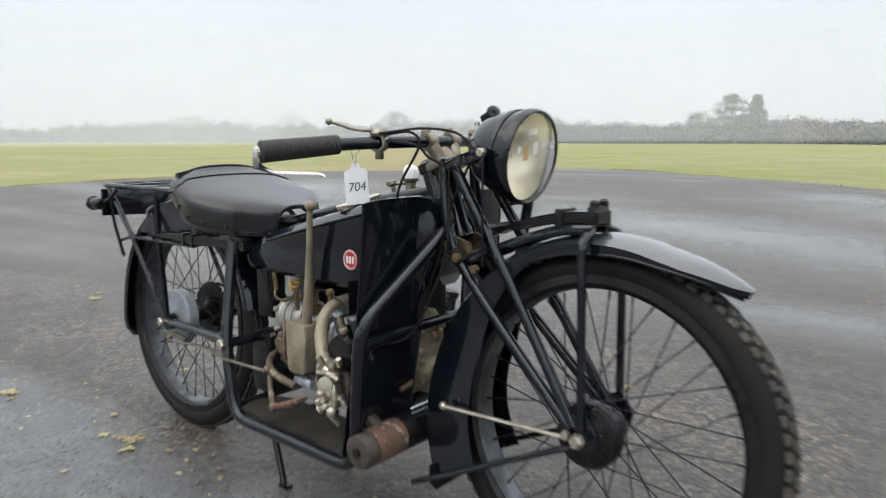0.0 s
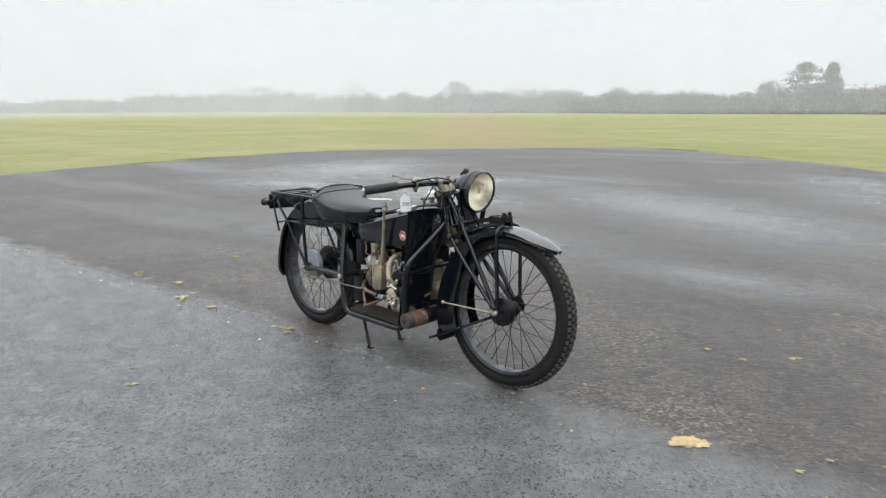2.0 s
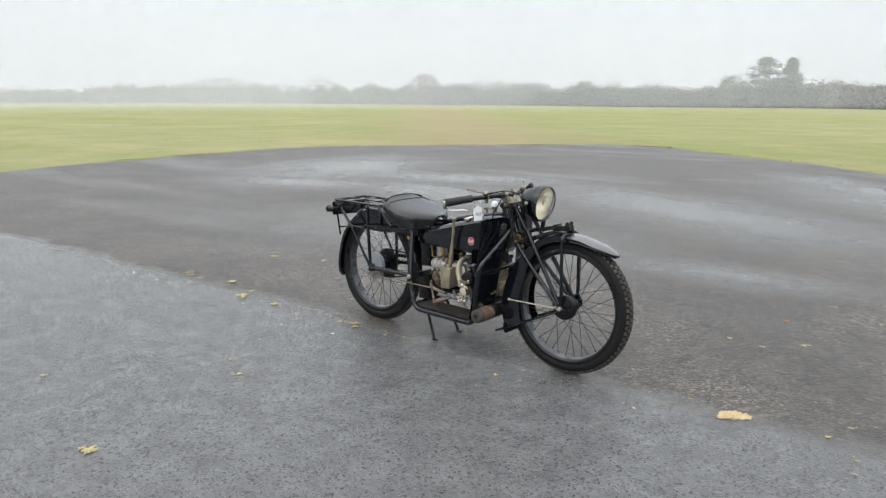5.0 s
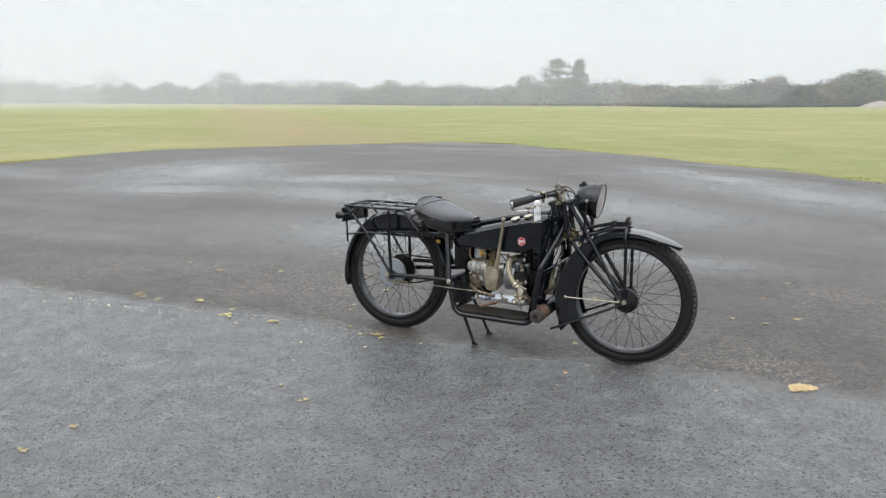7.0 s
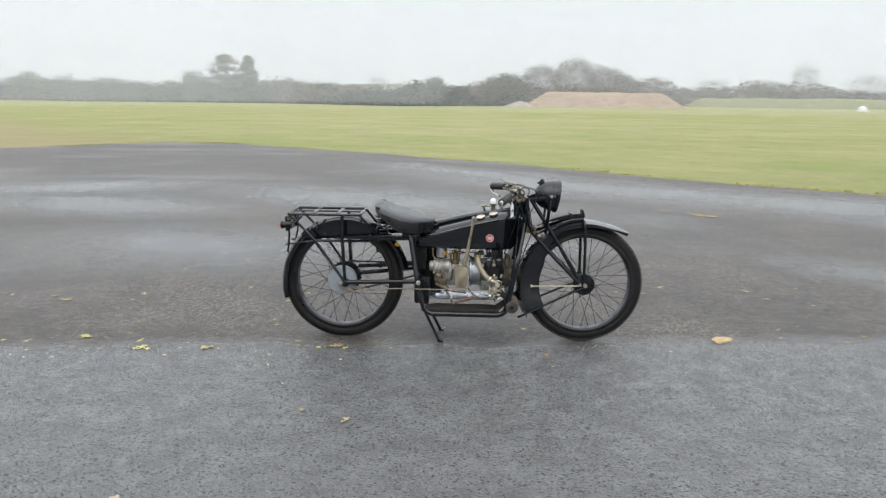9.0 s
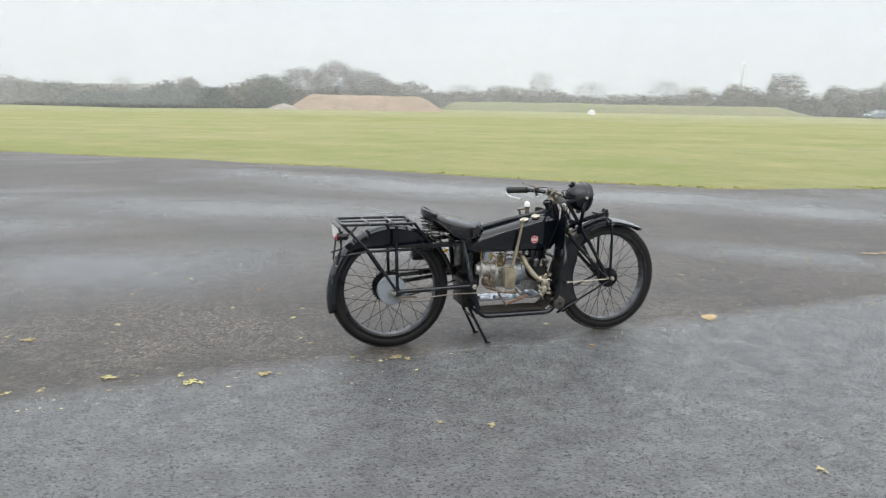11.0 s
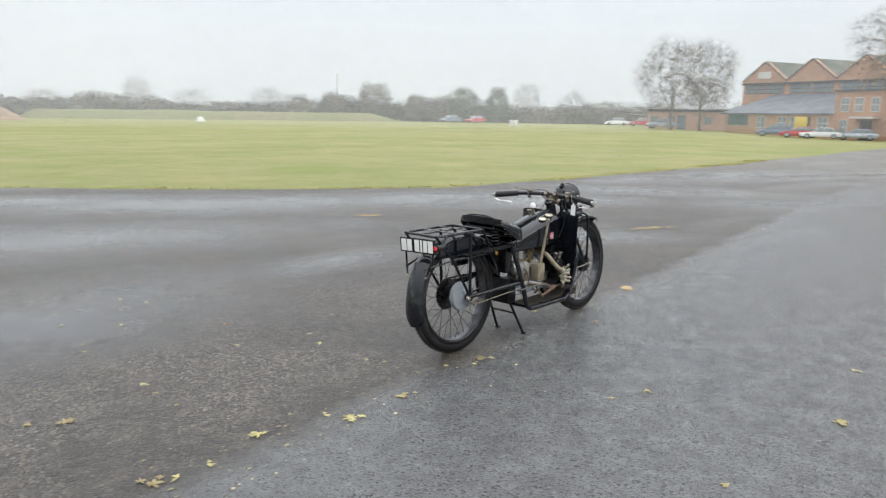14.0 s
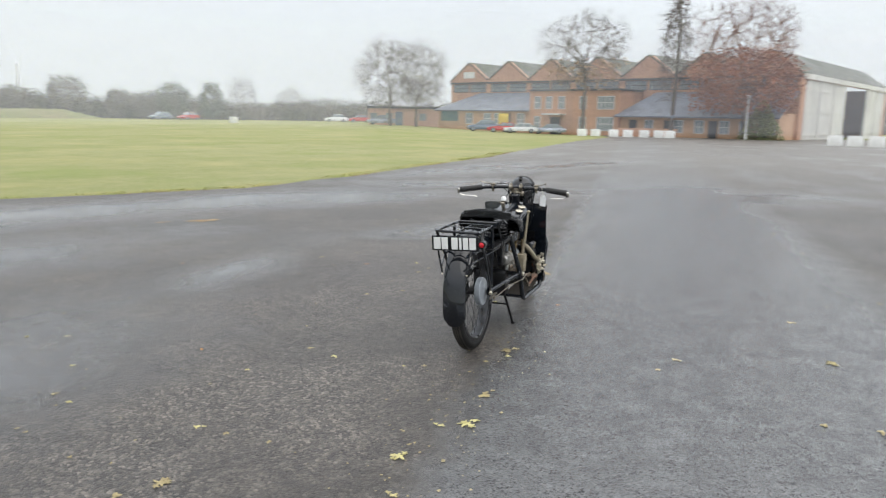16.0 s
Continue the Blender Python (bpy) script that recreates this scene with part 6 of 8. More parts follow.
SLATE = mat("blue_grey_slate", (0.140, 0.160, 0.195), (0.105, 0.120, 0.148), 0.7, (0.4, 0.6), 0, 0.5, 5, 0.03, fine=0.25)
OLD_ROOF = mat("mossy_dark_roof", (0.085, 0.085, 0.070), (0.060, 0.070, 0.045), 0.4, (0.6, 0.85), 0, 0.5, 5, 0.03, fine=0.25, spots=(1.0, 0.6, (0.10, 0.115, 0.05)))
DARK_TRIM = mat("dark_painted_trim", (0.030, 0.033, 0.036), (0.045, 0.047, 0.05), 2, (0.5, 0.7))
FRAME_WHITE = mat("white_window_frame", (0.66, 0.66, 0.63), (0.56, 0.56, 0.53), 2, (0.5, 0.7))
CLADDING = mat("stained_white_cladding", (0.62, 0.61, 0.57), (0.50, 0.49, 0.45), 0.35, (0.6, 0.8), 0, 0.2, 4, 0.01, fine=0.1, spots=(0.8, 0.66, (0.33, 0.31, 0.26)))
# grimy glass; the sky's reflection is put into its lighter base colour
WINDOW = mat("sky_pale_grimy_glass", (0.17, 0.20, 0.215), (0.23, 0.26, 0.27), 0.6, (0.12, 0.3), 0, 0, 5, fine=0.2)
TEAL = mat("teal_painted_boards", (0.07, 0.16, 0.15), (0.05, 0.12, 0.12), 1, (0.5, 0.7))
EARTH = mat("bare_earth", (0.29, 0.205, 0.145), (0.24, 0.18, 0.125), 0.3, (0.85, 1.0), 0, 0.6, 2.5, 0.15, fine=0.2, spots=(0.5, 0.62, (0.17, 0.15, 0.075)))
BANK = mat("rough_grass_bank", (0.135, 0.150, 0.050), (0.175, 0.160, 0.075), 0.2, (0.85, 1.0), 0, 0.6, 3, 0.1, fine=0.25)
CONCRETE = mat("white_painted_concrete", (0.74, 0.74, 0.72), (0.60, 0.60, 0.57), 2, (0.6, 0.85), 0, 0.3, 14, 0.01, fine=0.08, per_object=0.05)
RUBBLE = mat("pale_rubble", (0.30, 0.27, 0.235), (0.22, 0.19, 0.16), 0.9, (0.85, 1.0), 0, 0.6, 5, 0.1, fine=0.25)
BARK = mat("winter_bark", (0.150, 0.128, 0.106), (0.105, 0.090, 0.076), 1.2, (0.8, 0.95), 0, 0.4, 12, 0.02, fine=0.2)
RED_TWIG = mat("reddish_twigs", (0.21, 0.115, 0.085), (0.16, 0.095, 0.075), 0.5, (0.8, 0.95))
TAN_LEAF = mat("dry_tan_leaves", (0.36, 0.24, 0.13), (0.28, 0.18, 0.10), 0.6, (0.6, 0.85), fine=0.3)
TWIG = mat("winter_twigs", (0.185, 0.160, 0.142), (0.145, 0.128, 0.116), 0.5, (0.8, 0.95))
COPPER = mat("copper_beech_leaves", (0.32, 0.125, 0.065), (0.23, 0.095, 0.055), 0.5, (0.6, 0.85), fine=0.3)
CONIFER = mat("dark_conifer_leaves", (0.055, 0.074, 0.048), (0.078, 0.094, 0.058), 0.3, (0.7, 0.9), fine=0.3)
SCRUB = mat("winter_scrub", (0.015, 0.028, 0.019), (0.046, 0.060, 0.044), 0.16, (0.75, 0.95), bscale=1.2, fine=0.5)
BARE_WOOD = mat("bare_winter_woods", (0.125, 0.108, 0.090), (0.072, 0.072, 0.054), 0.14, (0.75, 0.95), bscale=1.0, fine=0.45)
IVY = mat("pale_ivy", (0.24, 0.25, 0.10), (0.19, 0.21, 0.075), 0.8, (0.6, 0.8), fine=0.3)
SKY_BLUE_CAR = mat("blue_grey_car_paint", (0.16, 0.20, 0.25), (0.15, 0.19, 0.24), 1, (0.15, 0.25), 0.3, coat=0.5, fine=0.02)
RED_CAR = mat("red_car_paint", (0.45, 0.03, 0.03), (0.42, 0.03, 0.03), 1, (0.15, 0.25), 0, coat=0.5, fine=0.02)
WHITE_CAR = mat("white_car_paint", (0.72, 0.73, 0.74), (0.70, 0.71, 0.72), 1, (0.15, 0.25), 0, coat=0.5, fine=0.02)
SILVER_CAR = mat("silver_car_paint", (0.42, 0.45, 0.50), (0.40, 0.43, 0.48), 1, (0.2, 0.3), 0.5, coat=0.5, fine=0.02)
YELLOW = mat("yellow_sign_paint", (0.70, 0.52, 0.05), (0.66, 0.48, 0.05), 1, (0.4, 0.6))

# hangar range: x along the front, y into the building
HB = Matrix(((-0.357, 0.934, 0, 103.0), (-0.934, -0.357, 0, 36.5), (0, 0, 1, 0), (0, 0, 0, 1)))
hangar = thing("hangar", "long orange-brick hangar range with seven gables and slate lean-tos", "hangar")
BAY, NB, DEEP = 7.14, 7, 46.0
LENGTH = BAY * NB


def hbox(bm, u0, u1, v0, v1, z0, z1):
    return box(bm, u1 - u0, v1 - v0, z1 - z0, HB @ Matrix.Translation(((u0 + u1) / 2, (v0 + v1) / 2, (z0 + z1) / 2)))


def quad_slab(bm, pts, t=0.14):
    """A slab of four local corners and that thickness downwards."""
    a = [bm.verts.new(HB @ Vector(p)) for p in pts]
    c = [bm.verts.new(HB @ Vector((p[0], p[1], p[2] - t))) for p in pts]
    bm.faces.new(a), bm.faces.new(c[::-1])
    k = len(pts)
    for i in range(k):
        j = (i + 1) % k
        bm.faces.new((a[i], c[i], c[j], a[j]))
    bmesh.ops.recalc_face_normals(bm, faces=bm.faces[:])
    return bm


def hwindow(u0, u1, v, z0, z1, nu, nz, parent, material=WINDOW, frame_mat=FRAME_WHITE, bar=0.07):
    """A framed window standing 3 cm proud of the wall plane v."""
    b = bmesh.new()
    hbox(b, u0, u1, v - 0.05, v - 0.003, z1 - bar, z1), hbox(b, u0, u1, v - 0.05, v - 0.003, z0, z0 + bar)
    for i in range(nu + 1):
        u = u0 + (u1 - u0 - bar) * i / nu
        hbox(b, u, u + bar, v - 0.046, v - 0.003, z0 + bar, z1 - bar)
    for i in range(1, nz):
        z = z0 + (z1 - z0) * i / nz
        hbox(b, u0, u1, v - 0.042, v - 0.003, z - bar / 2, z + bar / 2)
    w = part("window", b, frame_mat, parent, smooth=0)
    b = bmesh.new()
    hbox(b, u0 + bar / 2, u1 - bar / 2, v - 0.02, v - 0.004, z0 + bar / 2, z1 - bar / 2)
    part("pane", b, material, w, smooth=0)
    return w


b = bmesh.new()
hbox(b, 0, LENGTH, 0, 0.35, -1.4, 6.3)
hbox(b, 0, 0.35, 0.35, DEEP, -1.4, 6.3)
hbox(b, 0, LENGTH, DEEP - 0.35, DEEP, -1.4, 6.3)
part("wall", b, BRICK, hangar, smooth=0)
for i in range(NB):
    u0, u1 = i * BAY, (i + 1) * BAY
    um = (u0 + u1) / 2
    b = bmesh.new()
    tri_ = [(u0, 6.3), (u1, 6.3), (u1, 6.75), (um + 0.5, 9.1), (um - 0.5, 9.1), (u0, 6.75)]
    prism(b, tri_, 0.4, HB @ Matrix.Translation((0, 0.0, 0)) @ Matrix.Rotation(radians(90), 4, "X"))
    part("gable", b, BRICK, hangar, smooth=0)
    b = bmesh.new()
    quad_slab(b, [(u0 - 0.05, -0.32, 6.72), (um, -0.32, 9.30), (um, DEEP, 9.30), (u0 - 0.05, DEEP, 6.72)], 0.16)
    quad_slab(b, [(um, -0.32, 9.30), (u1 + 0.05, -0.32, 6.72), (u1 + 0.05, DEEP, 6.72), (um, DEEP, 9.30)], 0.16)
    part("roof", b, OLD_ROOF, hangar, smooth=0)
    hwindow(u0 + 0.45, um - 0.12, 0.0, 4.95, 6.15, 5, 2, hangar, frame_mat=DARK_TRIM)
    hwindow(um + 0.12, u1 - 0.45, 0.0, 4.95, 6.15, 5, 2, hangar, frame_mat=DARK_TRIM)
b = bmesh.new()
hbox(b, -0.1, LENGTH + 0.1, -0.26, -0.20, 6.18, 6.42)
part("gutter", b, DARK_TRIM, hangar, smooth=0)
b = bmesh.new()
hbox(b, 2.6, 4.6, -0.28, -0.205, 7.0, 7.9)
part("vent", b, FRAME_WHITE, hangar, smooth=0)
# the range of lean-tos before the hall
HALL = HB.copy()
HB = HALL @ Matrix.Translation((3.0, 0, 0))
# left lean-to with a hipped end
b = bmesh.new()
hbox(b, -0.8, 15.4, -5.5, -5.2, -1.4, 2.35)
hbox(b, -0.8, -0.5, -5.2, 0, -1.4, 2.35)
lean = part("lean_to", b, TAN_BRICK, hangar, "pale brick lean-to under a blue-grey slate roof", smooth=0)
b = bmesh.new()
quad_slab(b, [(-1.3, -5.9, 2.3), (15.45, -5.9, 2.3), (15.45, -0.02, 4.85), (2.6, -0.02, 4.85)])
quad_slab(b, [(-1.3, -5.9, 2.302), (2.6, -0.02, 4.852), (-1.3, -0.02, 2.302)])
part("lean_to_roof", b, SLATE, lean, smooth=0)
hwindow(-0.2, 3.0, -5.5, 0.75, 2.15, 4, 1, lean, material=TEAL, frame_mat=TEAL)
for u in (4.4, 7.6, 9.4, 13.2):
    hwindow(u, u + 1.3, -5.5, 0.4, 1.9, 2, 2, lean)
b = bmesh.new()
hbox(b, 10.9, 12.2, -5.56, -5.503, -0.8, 1.9)
part("door", b, DARK_TRIM, lean, smooth=0)
# centre block, two storeys
b = bmesh.new()
hbox(b, 15.45, 28.4, -5.8, 0, -1.4, 4.75)
office = part("office_front", b, BRICK, hangar, "flat-roofed two-storey brick office front", smooth=0)
b = bmesh.new()
hbox(b, 15.3, 28.55, -6.0, 0, 4.75, 4.98)
part("parapet", b, DARK_TRIM, office, smooth=0)
for k, u in enumerate((16.2, 17.9, 19.8, 22.9, 25.4)):
    wdt = 1.0 if k < 4 else 2.3
    hwindow(u, u + wdt, -5.8, 2.5, 4.1, 2 if k < 4 else 4, 2, office)
    if k not in (1, 2):
        hwindow(u, u + wdt, -5.8, -0.1, 1.6, 2 if k < 4 else 4, 2, office)
b = bmesh.new()
hbox(b, 18.1, 20.9, -7.0, -5.803, 1.75, 1.95)
part("porch_roof", b, FRAME_WHITE, office, smooth=0)
b = bmesh.new()
hbox(b, 18.7, 20.2, -5.86, -5.803, -0.9, 1.5)
part("door", b, DARK_TRIM, office, smooth=0)
# right lean-to
b = bmesh.new()
hbox(b, 28.4, 46.6, -5.5, -5.2, -1.4, 1.95)
hbox(b, 46.3, 46.6, -5.2, 0, -1.4, 2.2)
lean = part("lean_to", b, TAN_BRICK, hangar, "low brick lean-to under a long slate roof", smooth=0)
b = bmesh.new()
quad_slab(b, [(28.0, -6.4, 1.75), (46.9, -6.4, 1.75), (46.9, -0.02, 4.7), (30.3, -0.02, 4.7)])
part("lean_to_roof", b, SLATE, lean, smooth=0)
for u in (31.6, 35.2, 37.6, 40.4, 42.6, 45.2):
    hwindow(u, u + 1.1, -5.5, -0.1, 1.35, 2, 2, lean)
for u in (29.6, 34.0, 39.2, 44.6):
    b = bmesh.new()
    hbox(b, u, u + 1.0, -5.56, -5.503, -1.2, 1.3)
    part("door", b, DARK_TRIM, lean, smooth=0)
HB = HALL
# side wall of tall sliding doors
b = bmesh.new()
hbox(b, LENGTH - 0.35, LENGTH, 0.35, 1.6, -1.4, 6.3)
hbox(b, LENGTH - 0.35, LENGTH, DEEP - 2.0, DEEP - 0.36, -1.4, 6.3)
hbox(b, LENGTH - 0.35, LENGTH - 0.02, 1.6, DEEP - 2.0, 6.0, 6.3)
part("side_wall", b, BRICK, hangar, smooth=0)
for v0, v1 in ((1.6, 7.6), (7.75, 13.8), (13.95, 20.2), (32.2, 38.0), (38.15, 44.0)):
    b = bmesh.new()
    hbox(b, LENGTH - 0.20, LENGTH - 0.03, v0, v1, -1.2, 6.0)
    for z in (-0.2, 2.4, 4.8):
        hbox(b, LENGTH - 0.03, LENGTH + 0.03, v0, v1, z, z + 0.14)
    hbox(b, LENGTH - 0.03, LENGTH + 0.04, v0, v0 + 0.16, -1.2, 6.0)
    part("sliding_door", b, CLADDING, hangar, "tall stained white sliding door", smooth=0)
b = bmesh.new()
hbox(b, LENGTH - 0.1, LENGTH + 0.25, 0.6, DEEP, 6.05, 6.62)
part("door_rail", b, CLADDING, hangar, smooth=0)
b = bmesh.new()
hbox(b, 1, LENGTH - 1, 1, DEEP - 1, -1.3, -1.05)
part("hall_floor", b, DARK_TRIM, hangar, smooth=0)

# low hut
hut = thing("hut", "low pinkish-brick hut with a flat dark roof", "hut")
HUTM = Matrix.Translation((102.0, 43.2, 0)) @ Matrix.Rotation(math.atan2(11.0, -4.9), 4, "Z")
b = bmesh.new()
box(b, 12.5, 6, 3.4, HUTM @ Matrix.Translation((0, -3, 0.75)))
part("wall", b, PINK_BRICK, hut, smooth=0)
b = bmesh.new()
box(b, 12.9, 6.4, 0.35, HUTM @ Matrix.Translation((0, -3, 2.62)))
part("roof", b, DARK_TRIM, hut, smooth=0)
for x in (5.4, 3.0, -2.2):
    b = bmesh.new()
    box(b, 1.1, 0.06, 1.1, HUTM @ Matrix.Translation((x, 0.034, 1.2)))
    part("window", b, WINDOW, hut, smooth=0)
b = bmesh.new()
box(b, 1.2, 0.06, 2.1, HUTM @ Matrix.Translation((3.9 - 2.4, 0.034, 0.9)))
part("door", b, SKY_BLUE_CAR, hut, smooth=0)


# ---- trees ----
def mesh_of(name, v, f, material, parent=None, label="", flat=False):
    me = bpy.data.meshes.new(name)
    me.from_pydata(v, [], f)
    me.materials.append(material)
    if not flat:
        me.polygons.foreach_set("use_smooth", [True] * len(me.polygons))
    ob = new(name, me)
    if parent is not None:
        ob.parent = parent
    if label:
        tagged(ob, label)
    return ob


def leaf_cloud(rng, at, size, lean=0.0):
    """One small triangle, turned at random, at each of the places."""
    n_ = len(at)
    a, b_ = rng.normal(size=(n_, 3)), rng.normal(size=(n_, 3))
    a /= np.linalg.norm(a, axis=1)[:, None]
    b_ -= a * (a * b_).sum(1)[:, None]
    b_ /= np.linalg.norm(b_, axis=1)[:, None]
    s_ = (size[0] + (size[1] - size[0]) * rng.random(n_))[:, None]
    v = np.stack([at + a * s_, at - a * s_ * 0.6 + b_ * s_ * 0.8, at - a * s_ * 0.5 - b_ * s_ * 0.8], 1).reshape(-1, 3)
    return v, np.arange(3 * n_).reshape(-1, 3)


def limbs(rng, a, b_, ra, rb, sides):
    """Slightly bent tapered limbs from the points a to the points b_."""
    n_ = len(a)
    d = b_ - a
    length = np.linalg.norm(d, axis=1)[:, None] + 1e-6
    mid = a + d * 0.5 + rng.normal(size=(n_, 3)) * length * 0.07 + np.array([0, 0, 0.06]) * length
    o = np.cross(d / length, rng.normal(size=(n_, 3)))
    o /= np.linalg.norm(o, axis=1)[:, None]
    c = np.cross(d / length, o)
    rings = []
    for p, r in ((a, ra), (mid, (ra + rb) / 2), (b_, rb)):
        ang = 2 * np.pi * np.arange(sides) / sides
        rings.append(p[:, None] + (o[:, None] * np.cos(ang)[None, :, None] + c[:, None] * np.sin(ang)[None, :, None]) * r[:, None, None])
    v = np.stack(rings, 1).reshape(-1, 3)
    base = np.arange(n_)[:, None, None] * 3 * sides
    k, j = np.arange(2)[None, :, None] * sides, np.arange(sides)[None, None, :]
    nx_ = (j + 1) % sides
    f = np.stack([base + k + j, base + k + nx_, base + k + sides + nx_, base + k + sides + j], -1).reshape(-1, 4)
    return v, f


def nearest(p, q):
    return q[np.argmin(((p[:, None] - q[None]) ** 2).sum(2), axis=1)]


def winter_tree(x, y, height, width, label, seed, trunk=0.28, fine=1.0, bark=None, twig=None, leaves=None, leaf_count=0, leaf_from=0.0, leaf_to=1.0, leaf_size=(0.10, 0.22), group="", point=0.0):
    """A tree whose limbs fork four times towards a rounded, uneven crown; leaves, where given, cling round the outer forks."""
    rng = np.random.default_rng(seed)
    grown = max(1.0, height / 7.5) if fine <= 1 else 1.0
    leaf_size = (leaf_size[0] * grown, leaf_size[1] * grown)
    t = thing("tree", label, "tree", group, m=pose(x, y, smooth_z(x, y) - 0.1))
    th, rx = height * trunk, width / 2
    foot = th * 0.75
    cz, rz = (foot + height) / 2, (height - foot) / 2
    ph = rng.uniform(0, 6.28, 4)

    def shell(n_, a, b_):
        d = rng.normal(size=(n_, 3))
        d /= np.linalg.norm(d, axis=1)[:, None]
        az = np.arctan2(d[:, 1], d[:, 0])
        r = (a + (b_ - a) * rng.random(n_) ** 0.7) * (1 + 0.13 * np.sin(3 * az + ph[0]) * (1 - d[:, 2] ** 2) + 0.10 * np.sin(5 * d[:, 2] + 2 * az + ph[1]) + 0.06 * np.sin(9 * az + 7 * d[:, 2] + ph[2]))
        p = d * r[:, None] * np.array([rx, rx, rz])
        taper = 1 - point * np.clip((p[:, 2] + rz) / (2 * rz), 0, 1)
        p[:, :2] *= taper[:, None]
        p[:, 2] = np.maximum(p[:, 2] + cz, foot)
        return p
    k = max(0.25, fine)
    if point > 0.3:
        spine = np.stack([np.zeros(9), np.zeros(9), np.linspace(foot, height * 0.93, 9)], 1)
        l1 = spine
    else:
        l1 = shell(7, 0.30, 0.55)
    l2, l3 = shell(int(44 * k), 0.45, 0.80), shell(int(230 * k), 0.68, 0.98)
    l4 = shell(int(1500 * k), 0.60, 1.05)
    fork = np.array([[0, 0, th]])
    r0 = height * 0.014
    vs, fs, cnt = [], [], 0
    up = np.repeat(fork, len(l1), 0) + rng.normal(size=(len(l1), 3)) * r0
    tv, tf = limbs(rng, np.array([[0.0, 0, 0], [0, 0, th * 0.5]]), np.array([[0.0, 0, th * 0.5], [0, 0, th]]), np.array([r0 * 1.5, r0 * 1.1]), np.array([r0 * 1.1, r0 * 0.9]), 8)
    if point > 0.3:
        tv, tf = limbs(rng, np.array([[0.0, 0, 0]]), np.array([[0.0, 0, height * 0.95]]), np.array([r0]), np.array([r0 * 0.15]), 8)
    mesh_of("trunk", tv.tolist(), tf.tolist(), bark or BARK, t)
    for a, b_, ra, rb, sides in ((up, l1, r0 * 0.50, r0 * 0.24, 6), (nearest(l2, l1), l2, r0 * 0.22, r0 * 0.10, 5), (nearest(l3, l2), l3, r0 * 0.10, r0 * 0.05, 3)):
        if point > 0.3 and len(b_) == len(l1):
            continue
        v, f = limbs(rng, a, b_, np.full(len(b_), ra), np.full(len(b_), rb), sides)
        vs.append(v), fs.append((f + cnt).tolist())
        cnt += len(v)
    # last twigs: thin tapering slivers
    a = nearest(l4, l3)
    ends = np.concatenate([l4, l4 + rng.normal(size=l4.shape) * 0.35 * grown, l4 + rng.normal(size=l4.shape) * 0.30 * grown])
    a = np.concatenate([a, l4, l4])
    d = ends - a
    side = np.cross(d, rng.normal(size=d.shape))
    side *= (np.clip(r0 * 0.055, 0.010, 0.022) * grown * (0.7 + 0.6 * rng.random(len(d))) / (np.linalg.norm(side, axis=1) + 1e-9))[:, None]
    v = np.stack([a - side, a + side, ends], 1).reshape(-1, 3)
    vs.append(v), fs.append((np.arange(len(v)).reshape(-1, 3) + cnt).tolist())
    mesh_of("crown", np.concatenate(vs).tolist(), [q for f in fs for q in f], twig or TWIG, t, "bare winter crown of fine twigs" if not leaves else "")
    if leaves:
        seat = np.concatenate([l3, l4])
        seat = seat[(seat[:, 2] >= height * leaf_from) & (seat[:, 2] <= height * leaf_to)]
        at = seat[rng.integers(0, len(seat), leaf_count)] + rng.normal(size=(leaf_count, 3)) * np.array([0.30, 0.30, 0.26]) * grown
        v, f = leaf_cloud(rng, at, leaf_size)
        mesh_of("foliage", v.tolist(), f.tolist(), leaves, t, "leaves still clinging to the twigs", flat=True)
    return t


winter_tree(92.2, 41.9, 12.4, 11.4, "broad bare winter oak beside the low hut", 21, 0.24, 2.2)
winter_tree(94.5, 38.8, 12.2, 9.8, "bare winter tree with a leaning trunk by the hut", 22, 0.30, 1.9)
winter_tree(104.0, 42.0, 8.2, 5.6, "smaller bare tree behind the hut", 23, 0.2, 0.9)
winter_tree(81.5, 12.8, 14.0, 10.2, "tall spreading bare tree before the brick offices", 24, 0.50, 1.7, leaves=TAN_LEAF, leaf_count=500, leaf_from=0.2, leaf_to=0.6)
winter_tree(84.0, 3.1, 17.2, 4.6, "very tall slim bare tree by the lean-to", 25, 0.30, 0.45, point=0.55)
winter_tree(83.0, -4.2, 15.4, 12.0, "tall reddish bare tree above the copper beech", 26, 0.34, 2.2, twig=RED_TWIG)
winter_tree(80.5, -4.4, 9.7, 10.8, "copper beech holding rusty winter leaves", 27, 0.22, 1.2, leaves=COPPER, leaf_count=9000, leaf_from=0.30, leaf_size=(0.08, 0.18))
# ivy on the hangar corner
rng = np.random.default_rng(8)
up = rng.random(2600)
spot = np.stack([48.2 + 2.4 * rng.uniform(-1, 1, 2600) * (1.1 - up), -6.2 + rng.uniform(-0.8, 0.3, 2600), -0.9 + 4.4 * up], 1)
lv, lf = leaf_cloud(rng, np.array([HB @ Vector(p) for p in spot]), (0.08, 0.18))
tagged(mesh_of("ivy_bush", lv.tolist(), lf.tolist(), IVY, flat=True), "pale green ivy bush against the hangar corner", "bush")


